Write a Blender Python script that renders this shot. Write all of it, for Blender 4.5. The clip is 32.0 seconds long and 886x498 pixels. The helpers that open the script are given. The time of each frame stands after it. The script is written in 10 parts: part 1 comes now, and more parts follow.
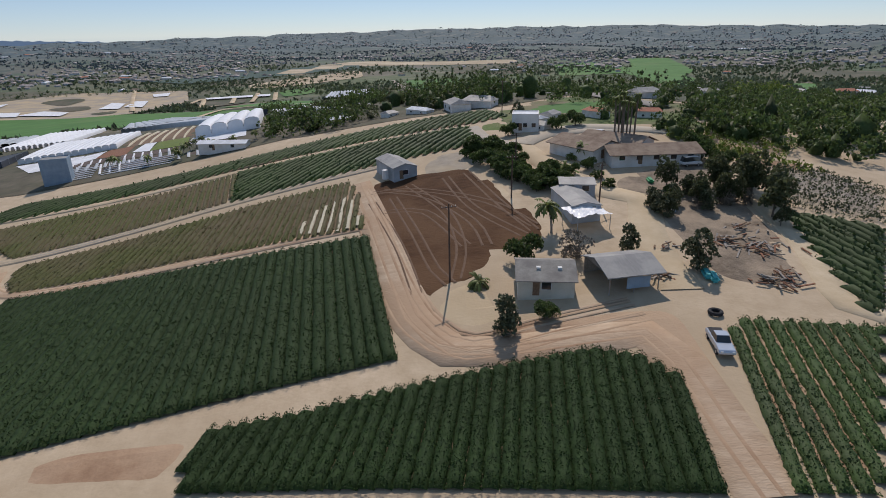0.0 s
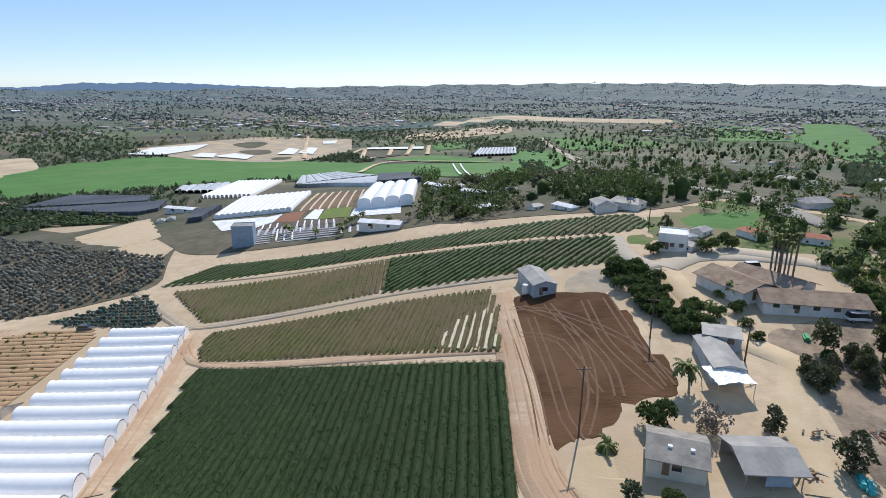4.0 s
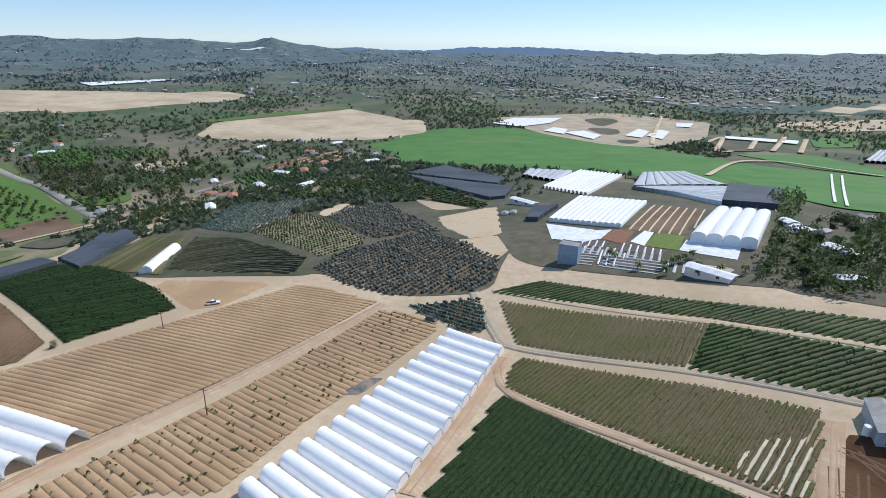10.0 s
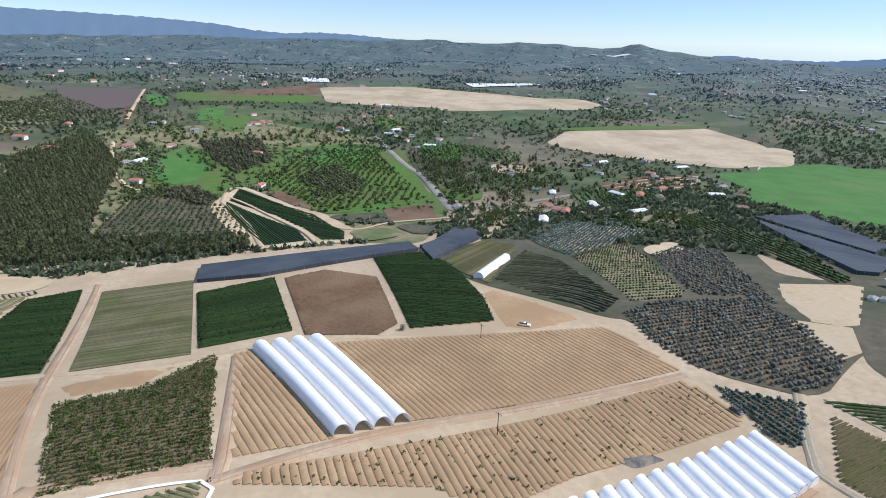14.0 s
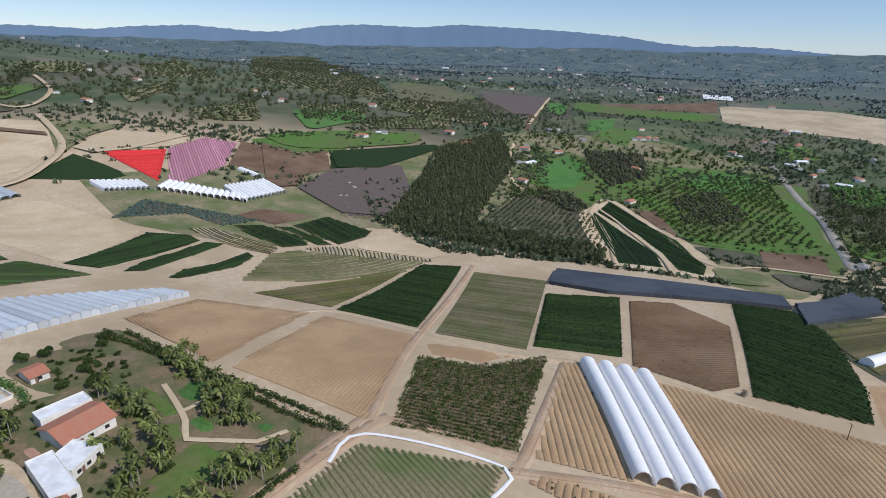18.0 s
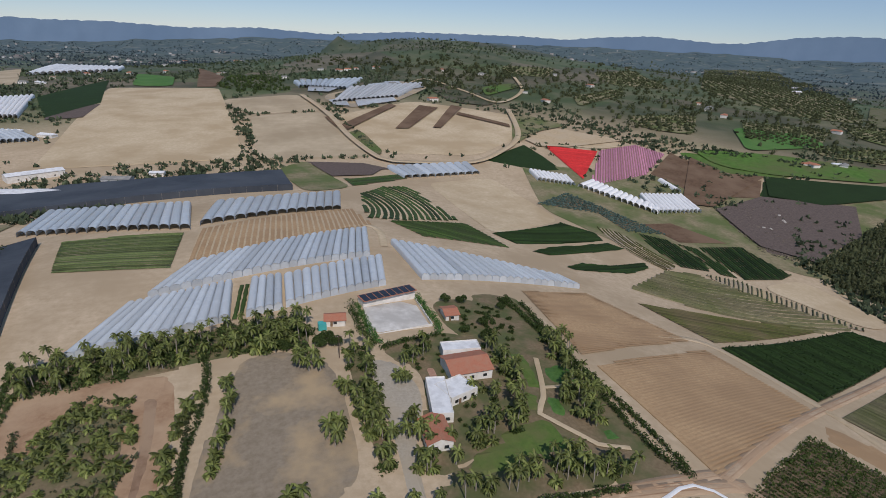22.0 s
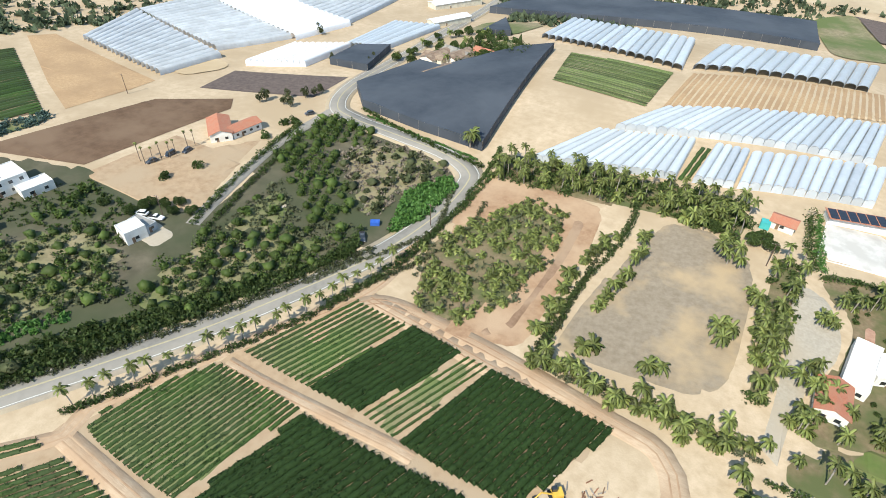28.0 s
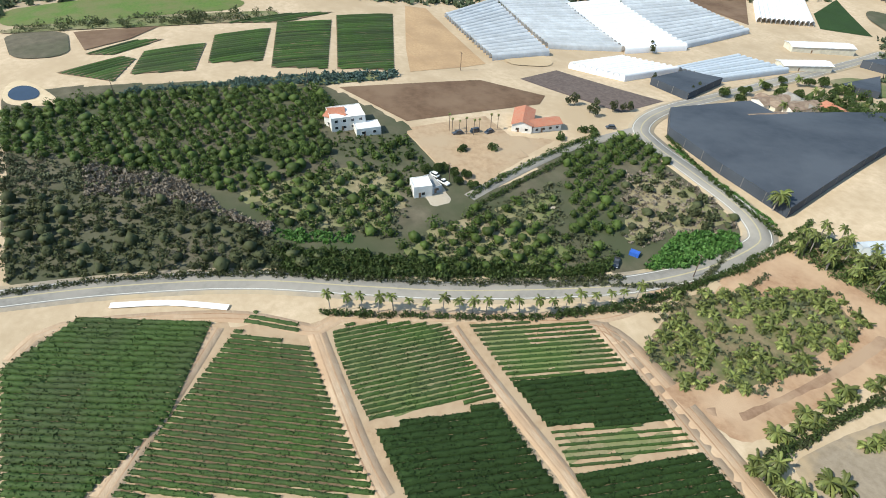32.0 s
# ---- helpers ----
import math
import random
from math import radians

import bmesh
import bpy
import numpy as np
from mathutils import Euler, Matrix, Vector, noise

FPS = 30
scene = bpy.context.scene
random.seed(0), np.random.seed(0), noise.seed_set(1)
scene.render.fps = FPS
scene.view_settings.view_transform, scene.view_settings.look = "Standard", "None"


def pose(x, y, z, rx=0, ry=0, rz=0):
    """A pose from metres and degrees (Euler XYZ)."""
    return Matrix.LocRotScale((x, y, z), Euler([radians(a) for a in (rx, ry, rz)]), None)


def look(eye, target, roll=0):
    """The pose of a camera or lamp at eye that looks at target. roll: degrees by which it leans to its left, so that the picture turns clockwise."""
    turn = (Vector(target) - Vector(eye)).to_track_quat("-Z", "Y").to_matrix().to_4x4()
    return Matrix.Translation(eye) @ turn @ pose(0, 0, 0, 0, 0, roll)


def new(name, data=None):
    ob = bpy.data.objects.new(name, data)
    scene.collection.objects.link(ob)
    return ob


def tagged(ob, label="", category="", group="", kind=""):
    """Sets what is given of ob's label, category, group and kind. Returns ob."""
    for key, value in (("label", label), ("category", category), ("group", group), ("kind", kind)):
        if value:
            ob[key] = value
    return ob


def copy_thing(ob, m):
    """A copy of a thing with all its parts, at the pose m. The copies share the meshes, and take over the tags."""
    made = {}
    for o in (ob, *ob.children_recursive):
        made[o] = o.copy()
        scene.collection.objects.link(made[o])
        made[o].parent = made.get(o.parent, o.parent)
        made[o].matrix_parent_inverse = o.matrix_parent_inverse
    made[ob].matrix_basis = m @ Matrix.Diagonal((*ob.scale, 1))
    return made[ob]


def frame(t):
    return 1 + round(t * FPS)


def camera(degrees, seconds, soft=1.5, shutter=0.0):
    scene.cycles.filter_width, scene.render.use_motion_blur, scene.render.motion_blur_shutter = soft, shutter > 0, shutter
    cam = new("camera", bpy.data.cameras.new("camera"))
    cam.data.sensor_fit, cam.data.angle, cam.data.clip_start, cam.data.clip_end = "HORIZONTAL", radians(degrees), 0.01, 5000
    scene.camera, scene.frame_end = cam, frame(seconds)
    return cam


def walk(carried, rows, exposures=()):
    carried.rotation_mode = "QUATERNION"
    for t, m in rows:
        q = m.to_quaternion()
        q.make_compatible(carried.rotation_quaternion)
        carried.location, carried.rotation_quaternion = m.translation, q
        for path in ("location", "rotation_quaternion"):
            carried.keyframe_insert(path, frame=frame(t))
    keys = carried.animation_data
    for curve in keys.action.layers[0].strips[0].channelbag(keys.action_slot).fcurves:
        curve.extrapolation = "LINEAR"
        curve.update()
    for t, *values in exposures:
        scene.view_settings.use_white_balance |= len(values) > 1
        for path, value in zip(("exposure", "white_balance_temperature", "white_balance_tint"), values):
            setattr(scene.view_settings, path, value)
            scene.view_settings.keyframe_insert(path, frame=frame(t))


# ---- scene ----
# the flight: seconds, place in metres, tilt, lean and heading in degrees
PATH = [
    (0.0, 0.00, 0.00, 40.92, 68.89, 1.05, 0.00),
    (0.3, -0.04, -0.12, 41.85, 72.90, 0.98, -0.01),
    (0.5, -0.09, -0.23, 42.79, 73.40, 0.92, -0.03),
    (1.0, -0.14, -0.42, 44.99, 73.43, 0.87, -0.04),
    (1.5, -0.31, -0.47, 47.46, 73.41, 0.90, -0.13),
    (2.0, -0.48, -0.36, 49.67, 73.43, 0.74, 0.95),
    (2.5, -0.60, -0.34, 52.02, 73.44, 0.50, 4.29),
    (3.0, -0.71, -0.64, 54.42, 73.41, 0.27, 7.74),
    (3.5, -0.80, -0.92, 56.68, 73.47, 0.04, 11.23),
    (4.0, -1.03, -1.22, 58.87, 73.53, -0.25, 14.59),
    (4.5, -1.18, -1.24, 61.57, 73.31, -0.33, 17.75),
    (6.5, -0.85, -0.86, 70.63, 73.07, -0.46, 28.87),
    (7.0, -0.49, -0.36, 71.99, 73.21, -0.61, 32.16),
    (7.5, -0.18, 0.09, 74.09, 73.18, -0.71, 36.23),
    (8.0, 0.01, 0.14, 76.33, 72.42, -0.77, 39.97),
    (8.5, 0.04, 0.04, 78.37, 72.14, -0.89, 43.13),
    (9.0, 0.17, -0.00, 79.65, 71.28, -1.10, 45.63),
    (9.5, 0.21, 0.53, 82.71, 69.92, -0.81, 47.33),
    (10.0, 0.11, 0.87, 85.16, 69.81, -0.64, 48.64),
    (10.5, 0.18, 0.79, 87.31, 69.82, -0.61, 51.17),
    (11.0, 0.33, 0.57, 89.83, 69.76, -0.69, 54.64),
    (11.5, 0.78, 0.32, 92.68, 69.65, -0.76, 59.25),
    (12.0, 1.55, 0.33, 95.17, 69.62, -0.82, 64.35),
    (12.5, 2.18, 0.49, 97.62, 69.59, -1.00, 69.30),
    (13.0, 2.58, 0.58, 100.00, 69.54, -1.17, 73.90),
    (13.5, 2.69, 0.64, 102.19, 69.55, -1.29, 78.30),
    (14.0, 2.81, 0.59, 104.62, 69.53, -1.36, 82.53),
    (14.5, 2.92, 0.67, 106.55, 69.60, -1.39, 86.63),
    (16.5, 3.50, 1.06, 108.27, 70.13, -1.45, 102.21),
    (17.0, 3.52, 1.77, 109.54, 69.85, -1.50, 107.43),
    (17.5, 3.48, 2.78, 110.27, 69.76, -1.37, 114.13),
    (18.0, 3.71, 3.70, 110.85, 69.67, -1.51, 119.96),
    (18.5, 3.92, 3.82, 110.88, 69.67, -1.58, 124.01),
    (19.0, 4.21, 3.78, 110.87, 69.74, -1.67, 127.11),
    (19.5, 4.25, 3.77, 111.03, 69.70, -1.70, 131.02),
    (20.0, 4.02, 3.85, 111.14, 69.54, -2.02, 137.76),
    (20.5, 3.36, 4.02, 110.97, 69.41, -2.09, 145.01),
    (21.0, 2.76, 4.24, 110.75, 69.34, -1.87, 150.63),
    (21.5, 2.50, 4.48, 110.55, 69.34, -2.04, 156.27),
    (22.0, 2.46, 4.70, 110.44, 69.34, -2.13, 161.57),
    (22.5, 2.54, 4.97, 110.31, 69.37, -2.21, 165.55),
    (23.0, 2.72, 5.22, 110.33, 69.42, -2.20, 168.25),
    (23.5, 2.99, 5.40, 110.40, 69.47, -2.18, 170.94),
    (24.0, 3.17, 5.48, 110.53, 68.73, -2.23, 173.71),
    (24.2, 3.11, 5.42, 110.69, 65.91, -1.90, 174.55),
    (24.4, 3.06, 5.37, 110.84, 60.13, -1.57, 175.39),
    (24.5, 3.03, 5.34, 110.92, 56.95, -1.41, 175.81),
    (24.8, 2.82, 5.03, 111.48, 51.98, -0.99, 177.11),
    (26.5, 0.89, 2.29, 116.46, 51.68, -0.71, 190.45),
    (27.0, 0.52, 2.02, 116.78, 51.47, -0.78, 197.29),
    (27.5, 0.34, 1.99, 117.06, 51.41, -1.05, 204.06),
    (28.0, 0.28, 1.97, 117.22, 51.31, -1.34, 210.30),
    (28.5, 0.23, 1.95, 117.36, 51.17, -1.58, 216.97),
    (29.0, 0.20, 1.82, 117.38, 51.01, -1.84, 224.68),
    (29.5, 0.15, 1.70, 117.35, 50.90, -2.00, 231.18),
    (30.0, 0.07, 1.64, 117.41, 50.85, -2.15, 236.33),
    (30.5, -0.07, 1.61, 117.55, 50.87, -2.21, 239.83),
    (31.0, -0.15, 1.59, 117.67, 50.98, -2.12, 241.31),
    (31.5, -0.22, 1.60, 117.74, 51.10, -1.94, 242.17),
    (32.0, -0.17, 1.55, 117.74, 51.22, -1.81, 242.77),
]
EXPOSURES = [(0.0, -0.3, 6600, 16), (0.8, 0.35, 6700, 15), (2.0, 0.5, 6700, 14), (4.5, 0.2, 6250, 12), (7.0, 0.02, 6000, 10), (9.5, 0.22, 6100, 11), (11.0, 0.17, 6050, 11), (13.0, 0.32, 6100, 12), (16.5, 0.25, 6150, 13), (19.0, -0.35, 6250, 14), (21.0, -0.5, 6450, 15), (24.0, -0.42, 6500, 15), (26.5, 0.3, 6700, 6), (28.5, 0.82, 6700, 5), (32.0, 0.68, 6700, 4)]
cam = camera(76.01, 32.0, 0.9)
walk(cam, [(t, pose(x, y, z, rx, ry, rz)) for t, x, y, z, rx, ry, rz in PATH], EXPOSURES)

# ---------------------------------------------------------------- daylight
SUN_HIGH, SUN_ROUND = 46.0, 5.0
sky = bpy.data.worlds.new("sky")
sky.use_nodes = True
scene.world = sky
sky_tex = sky.node_tree.nodes.new("ShaderNodeTexSky")
sky_tex.sky_type, sky_tex.sun_disc = "NISHITA", False
sky_tex.sun_elevation, sky_tex.sun_rotation = radians(SUN_HIGH), radians(SUN_ROUND)
sky_tex.altitude, sky_tex.air_density, sky_tex.dust_density, sky_tex.ozone_density = 150, 0.7, 0.0, 3.0
sky.node_tree.nodes["Background"].inputs["Strength"].default_value = 0.12
# thin even veil of high haze over the clear sky
veil = sky.node_tree.nodes.new("ShaderNodeMix")
veil.data_type = "RGBA"
veil.inputs["Factor"].default_value = 0.42
veil.inputs["B"].default_value = (2.3, 3.65, 5.3, 1)
sky.node_tree.links.new(sky_tex.outputs["Color"], veil.inputs["A"])
sky.node_tree.links.new(veil.outputs["Result"], sky.node_tree.nodes["Background"].inputs["Color"])
sun = new("sun", bpy.data.lights.new("sun", "SUN"))
sun.data.energy, sun.data.angle, sun.data.color = 3.7, radians(0.53), (1.0, 0.94, 0.85)
sun.matrix_basis = look((300 * math.sin(radians(SUN_ROUND)) * math.cos(radians(SUN_HIGH)), 300 * math.cos(radians(SUN_ROUND)) * math.cos(radians(SUN_HIGH)), 300 * math.sin(radians(SUN_HIGH))), (0, 0, 0))

# ---------------------------------------------------------------- materials
M = {}


def mat(key, a, b, scale=1.0, rough=0.9, bump=0.3, c=None, big=0.02, metal=0.0, spec=0.3, island=0.0, obj=0.0, stretch=None, through_light=0.0, alpha=1.0, fine=None, cut=(0.4, 0.62)):
    """A surface mottled between a and b at one scale and stained with c at a larger one."""
    m = bpy.data.materials.new(key)
    m.use_nodes = True
    nt = m.node_tree
    bs = nt.nodes["Principled BSDF"]
    def node(kind, **kw):
        n = nt.nodes.new(kind)
        for k, v in kw.items():
            n.inputs[k].default_value = v
        return n
    co = nt.nodes.new("ShaderNodeTexCoord")
    src = co.outputs["Object"]
    if stretch:
        mp = node("ShaderNodeMapping", Scale=stretch[:3], Rotation=(0, 0, radians(stretch[3]) if len(stretch) > 3 else 0))
        nt.links.new(src, mp.inputs["Vector"])
        src = mp.outputs["Vector"]
    n1 = node("ShaderNodeTexNoise", Scale=scale, Detail=6.0, Roughness=0.65)
    nt.links.new(src, n1.inputs["Vector"])
    ramp = nt.nodes.new("ShaderNodeValToRGB")
    ramp.color_ramp.elements[0].position, ramp.color_ramp.elements[1].position = 0.34, 0.68
    ramp.color_ramp.elements[0].color, ramp.color_ramp.elements[1].color = (*a, 1), (*b, 1)
    nt.links.new(n1.outputs["Fac"], ramp.inputs["Fac"])
    col = ramp.outputs["Color"]
    if c:
        n2 = node("ShaderNodeTexNoise", Scale=big, Detail=4.0, Roughness=0.6)
        nt.links.new(co.outputs["Object"], n2.inputs["Vector"])
        mr = node("ShaderNodeMapRange", **{"From Min": cut[0], "From Max": cut[1]})
        nt.links.new(n2.outputs["Fac"], mr.inputs["Value"])
        mx = nt.nodes.new("ShaderNodeMix")
        mx.data_type = "RGBA"
        nt.links.new(mr.outputs["Result"], mx.inputs["Factor"])
        nt.links.new(col, mx.inputs["A"])
        mx.inputs["B"].default_value = (*c, 1)
        col = mx.outputs["Result"]
    for amount, kind, sock in ((island, "ShaderNodeNewGeometry", "Random Per Island"), (obj, "ShaderNodeObjectInfo", "Random")):
        if amount:
            g = nt.nodes.new(kind)
            mr = node("ShaderNodeMapRange", **{"To Min": 1 - amount, "To Max": 1 + amount})
            nt.links.new(g.outputs[sock], mr.inputs["Value"])
            hv = nt.nodes.new("ShaderNodeHueSaturation")
            nt.links.new(mr.outputs["Result"], hv.inputs["Value"])
            nt.links.new(col, hv.inputs["Color"])
            col = hv.outputs["Color"]
    nt.links.new(col, bs.inputs["Base Color"])
    bs.inputs["Roughness"].default_value = rough
    bs.inputs["Metallic"].default_value = metal
    bs.inputs["Specular IOR Level"].default_value = spec
    bs.inputs["Alpha"].default_value = alpha
    if bump:
        n3 = node("ShaderNodeTexNoise", Scale=fine or scale * 4, Detail=5.0)
        nt.links.new(src, n3.inputs["Vector"])
        bp = node("ShaderNodeBump", Strength=bump, Distance=0.15)
        nt.links.new(n3.outputs["Fac"], bp.inputs["Height"])
        nt.links.new(bp.outputs["Normal"], bs.inputs["Normal"])
    if through_light:
        tr = nt.nodes.new("ShaderNodeBsdfTranslucent")
        nt.links.new(col, tr.inputs["Color"])
        ms = node("ShaderNodeMixShader", Fac=through_light)
        nt.links.new(bs.outputs["BSDF"], ms.inputs[1])
        nt.links.new(tr.outputs["BSDF"], ms.inputs[2])
        nt.links.new(ms.outputs["Shader"], nt.nodes["Material Output"].inputs["Surface"])
    M[key] = m
    return m


mat("dirt", (0.43, 0.325, 0.205), (0.56, 0.44, 0.29), 0.35, c=(0.50, 0.40, 0.28), big=0.03, bump=0.6, fine=2.5)
mat("dirt_red", (0.29, 0.175, 0.105), (0.40, 0.26, 0.16), 0.5, c=(0.45, 0.315, 0.205), big=0.05, bump=0.5, fine=2.5)
mat("dirt_pale", (0.52, 0.41, 0.27), (0.63, 0.515, 0.36), 0.3, c=(0.46, 0.35, 0.22), big=0.02, bump=0.4, fine=2)
mat("dirt_grey", (0.28, 0.24, 0.19), (0.37, 0.32, 0.255), 0.4, c=(0.46, 0.36, 0.23), big=0.03, bump=0.4, fine=2)
mat("dirt_far", (0.46, 0.37, 0.255), (0.56, 0.46, 0.325), 0.08, c=(0.38, 0.30, 0.20), big=0.012, bump=0.0)
mat("track", (0.40, 0.29, 0.195), (0.52, 0.395, 0.28), 0.6, c=(0.41, 0.28, 0.18), big=0.09, bump=0.6, fine=3, stretch=(0.5, 1.6, 1, 20))
mat("plough_brown", (0.058, 0.028, 0.014), (0.100, 0.050, 0.025), 0.7, c=(0.125, 0.068, 0.036), big=0.06, bump=0.8, fine=2.5, stretch=(0.25, 1.6, 1, 35), spec=0.1)
mat("brown", (0.105, 0.062, 0.036), (0.16, 0.098, 0.060), 0.25, c=(0.19, 0.125, 0.08), big=0.03, bump=0.3)
mat("purple", (0.095, 0.072, 0.064), (0.155, 0.12, 0.105), 0.5, bump=0.3)
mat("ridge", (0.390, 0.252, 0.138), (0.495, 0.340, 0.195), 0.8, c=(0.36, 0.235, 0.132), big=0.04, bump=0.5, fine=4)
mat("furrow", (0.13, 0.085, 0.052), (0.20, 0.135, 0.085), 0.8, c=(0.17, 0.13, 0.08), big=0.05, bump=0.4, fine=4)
mat("crop_soil", (0.12, 0.085, 0.05), (0.185, 0.135, 0.082), 0.8, bump=0.4, fine=4)
mat("straw", (0.50, 0.45, 0.33), (0.62, 0.56, 0.43), 0.9, bump=0.3)
mat("crop_dark", (0.017, 0.040, 0.009), (0.038, 0.077, 0.018), 1.4, c=(0.023, 0.048, 0.011), big=0.05, bump=0.3, rough=0.8, island=0.4, through_light=0.25)
mat("crop_green", (0.034, 0.070, 0.014), (0.064, 0.116, 0.026), 1.2, c=(0.05, 0.077, 0.025), big=0.06, bump=0.3, rough=0.7, island=0.35, through_light=0.15)
mat("clay", (0.215, 0.130, 0.080), (0.30, 0.195, 0.13), 0.6, c=(0.36, 0.25, 0.165), big=0.07, bump=0.5, fine=2.5)
mat("crop_olive", (0.062, 0.072, 0.020), (0.108, 0.116, 0.036), 1.2, c=(0.125, 0.105, 0.055), big=0.05, bump=0.3, island=0.3, through_light=0.1)
mat("crop_pale", (0.12, 0.11, 0.06), (0.18, 0.165, 0.10), 1.0, c=(0.10, 0.11, 0.045), big=0.04, island=0.25, bump=0.2)
mat("crop_grey", (0.155, 0.160, 0.130), (0.235, 0.240, 0.205), 1.2, island=0.35, bump=0.0, through_light=0.35)
mat("crop_teal", (0.075, 0.125, 0.108), (0.130, 0.190, 0.162), 1.0, island=0.3, bump=0.0, through_light=0.3)
mat("shrub", (0.060, 0.066, 0.036), (0.110, 0.112, 0.066), 1.0, island=0.35, bump=0.0, through_light=0.25)
mat("leaf", (0.050, 0.082, 0.022), (0.105, 0.150, 0.045), 1.5, rough=0.65, island=0.45, obj=0.15, bump=0.0, through_light=0.4)
mat("leaf_orchard", (0.052, 0.086, 0.018), (0.105, 0.152, 0.036), 0.4, rough=0.6, island=0.4, bump=0.0, through_light=0.3)
mat("leaf_olive", (0.075, 0.088, 0.045), (0.13, 0.14, 0.075), 0.5, rough=0.7, island=0.3, bump=0.0, through_light=0.15)
mat("leaf_gum", (0.066, 0.080, 0.036), (0.125, 0.140, 0.065), 0.5, rough=0.7, island=0.35, obj=0.15, bump=0.0, through_light=0.4)
mat("leaf_lime", (0.120, 0.180, 0.030), (0.216, 0.264, 0.054), 0.5, rough=0.7, island=0.25, bump=0.0, through_light=0.2)
mat("leaf_bright", (0.06, 0.15, 0.03), (0.12, 0.24, 0.06), 0.5, rough=0.6, island=0.25, bump=0.0, through_light=0.2)
mat("leaf_palm", (0.092, 0.128, 0.030), (0.245, 0.262, 0.085), 0.5, rough=0.5, island=0.5, obj=0.25, bump=0.0, through_light=0.3)
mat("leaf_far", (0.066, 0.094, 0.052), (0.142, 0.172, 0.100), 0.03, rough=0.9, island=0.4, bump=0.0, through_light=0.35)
# leaf_far again with haze blue mixed into its base colour
mat("leaf_haze", (0.052, 0.078, 0.090), (0.100, 0.130, 0.140), 0.02, rough=0.9, island=0.35, bump=0.0, through_light=0.3)
mat("twig", (0.17, 0.145, 0.11), (0.26, 0.22, 0.175), 1.0, island=0.2, bump=0.0)
mat("bark", (0.13, 0.10, 0.075), (0.22, 0.18, 0.14), 4.0, bump=0.4)
mat("grass_bright", (0.055, 0.15, 0.030), (0.085, 0.20, 0.045), 0.03, c=(0.12, 0.19, 0.06), big=0.008, bump=0.0, cut=(0.5, 0.75))
mat("lawn", (0.075, 0.135, 0.026), (0.115, 0.180, 0.038), 0.6, c=(0.14, 0.15, 0.055), big=0.07, bump=0.3, fine=8)
mat("grass_hill", (0.06, 0.135, 0.02), (0.10, 0.20, 0.035), 0.15, c=(0.11, 0.13, 0.045), big=0.015, bump=0.0)
mat("dry_grass", (0.20, 0.17, 0.10), (0.31, 0.26, 0.16), 0.3, c=(0.115, 0.145, 0.05), big=0.03, bump=0.2)
mat("scrub", (0.085, 0.075, 0.05), (0.15, 0.13, 0.09), 0.15, c=(0.06, 0.07, 0.035), big=0.02, bump=0.0)
mat("asphalt", (0.21, 0.198, 0.18), (0.275, 0.26, 0.235), 0.6, c=(0.31, 0.285, 0.25), big=0.05, bump=0.1)
mat("gravel", (0.36, 0.32, 0.26), (0.46, 0.41, 0.34), 1.2, c=(0.42, 0.36, 0.28), big=0.06, bump=0.3)
mat("paint_line", (0.36, 0.31, 0.19), (0.46, 0.41, 0.28), 2.0, bump=0.0)
mat("sheet_white", (0.90, 0.90, 0.91), (0.95, 0.95, 0.96), 0.4, rough=0.4, c=(0.82, 0.82, 0.82), big=0.12, bump=0.35, fine=0.9, through_light=0.1, obj=0.04, cut=(0.55, 0.8))
mat("sheet_blue", (0.50, 0.55, 0.60), (0.62, 0.67, 0.72), 0.3, rough=0.3, c=(0.54, 0.58, 0.62), big=0.1, bump=0.15, fine=1.2, spec=0.5, through_light=0.12, obj=0.16)
mat("sheet_grey", (0.40, 0.41, 0.42), (0.54, 0.55, 0.56), 0.3, rough=0.4, bump=0.1, obj=0.12)
mat("net_black", (0.042, 0.051, 0.066), (0.056, 0.066, 0.083), 0.25, rough=0.75, c=(0.075, 0.086, 0.104), big=0.025, bump=0.15, fine=1.0, spec=0.25)
mat("red_flower", (0.62, 0.03, 0.03), (0.78, 0.06, 0.06), 0.6, island=0.15, bump=0.0)
mat("field_edge", (0.33, 0.225, 0.138), (0.45, 0.325, 0.21), 0.4, c=(0.40, 0.30, 0.20), big=0.05, bump=0.5, fine=2.5)
mat("pink_soil", (0.24, 0.13, 0.12), (0.33, 0.19, 0.17), 0.3, bump=0.0)
mat("pink_flower", (0.42, 0.15, 0.24), (0.60, 0.30, 0.40), 0.5, island=0.2, bump=0.0)
mat("wall_white", (0.74, 0.72, 0.68), (0.82, 0.80, 0.77), 0.8, c=(0.66, 0.63, 0.58), big=0.4, bump=0.1)
mat("wall_tan", (0.62, 0.59, 0.49), (0.70, 0.67, 0.57), 0.8, c=(0.54, 0.51, 0.42), big=0.4, bump=0.1)
mat("wall_grey", (0.42, 0.44, 0.46), (0.52, 0.54, 0.56), 0.8, c=(0.36, 0.37, 0.38), big=0.4, bump=0.1)
mat("wall_blue", (0.22, 0.30, 0.38), (0.30, 0.38, 0.46), 0.5, bump=0.1)
mat("roof_grey", (0.20, 0.20, 0.195), (0.27, 0.265, 0.26), 1.0, c=(0.33, 0.32, 0.30), big=0.3, rough=0.6, bump=0.15, stretch=(6, 0.6, 1))
mat("roof_tan", (0.27, 0.25, 0.22), (0.35, 0.33, 0.29), 1.2, c=(0.22, 0.20, 0.18), big=0.4, bump=0.3)
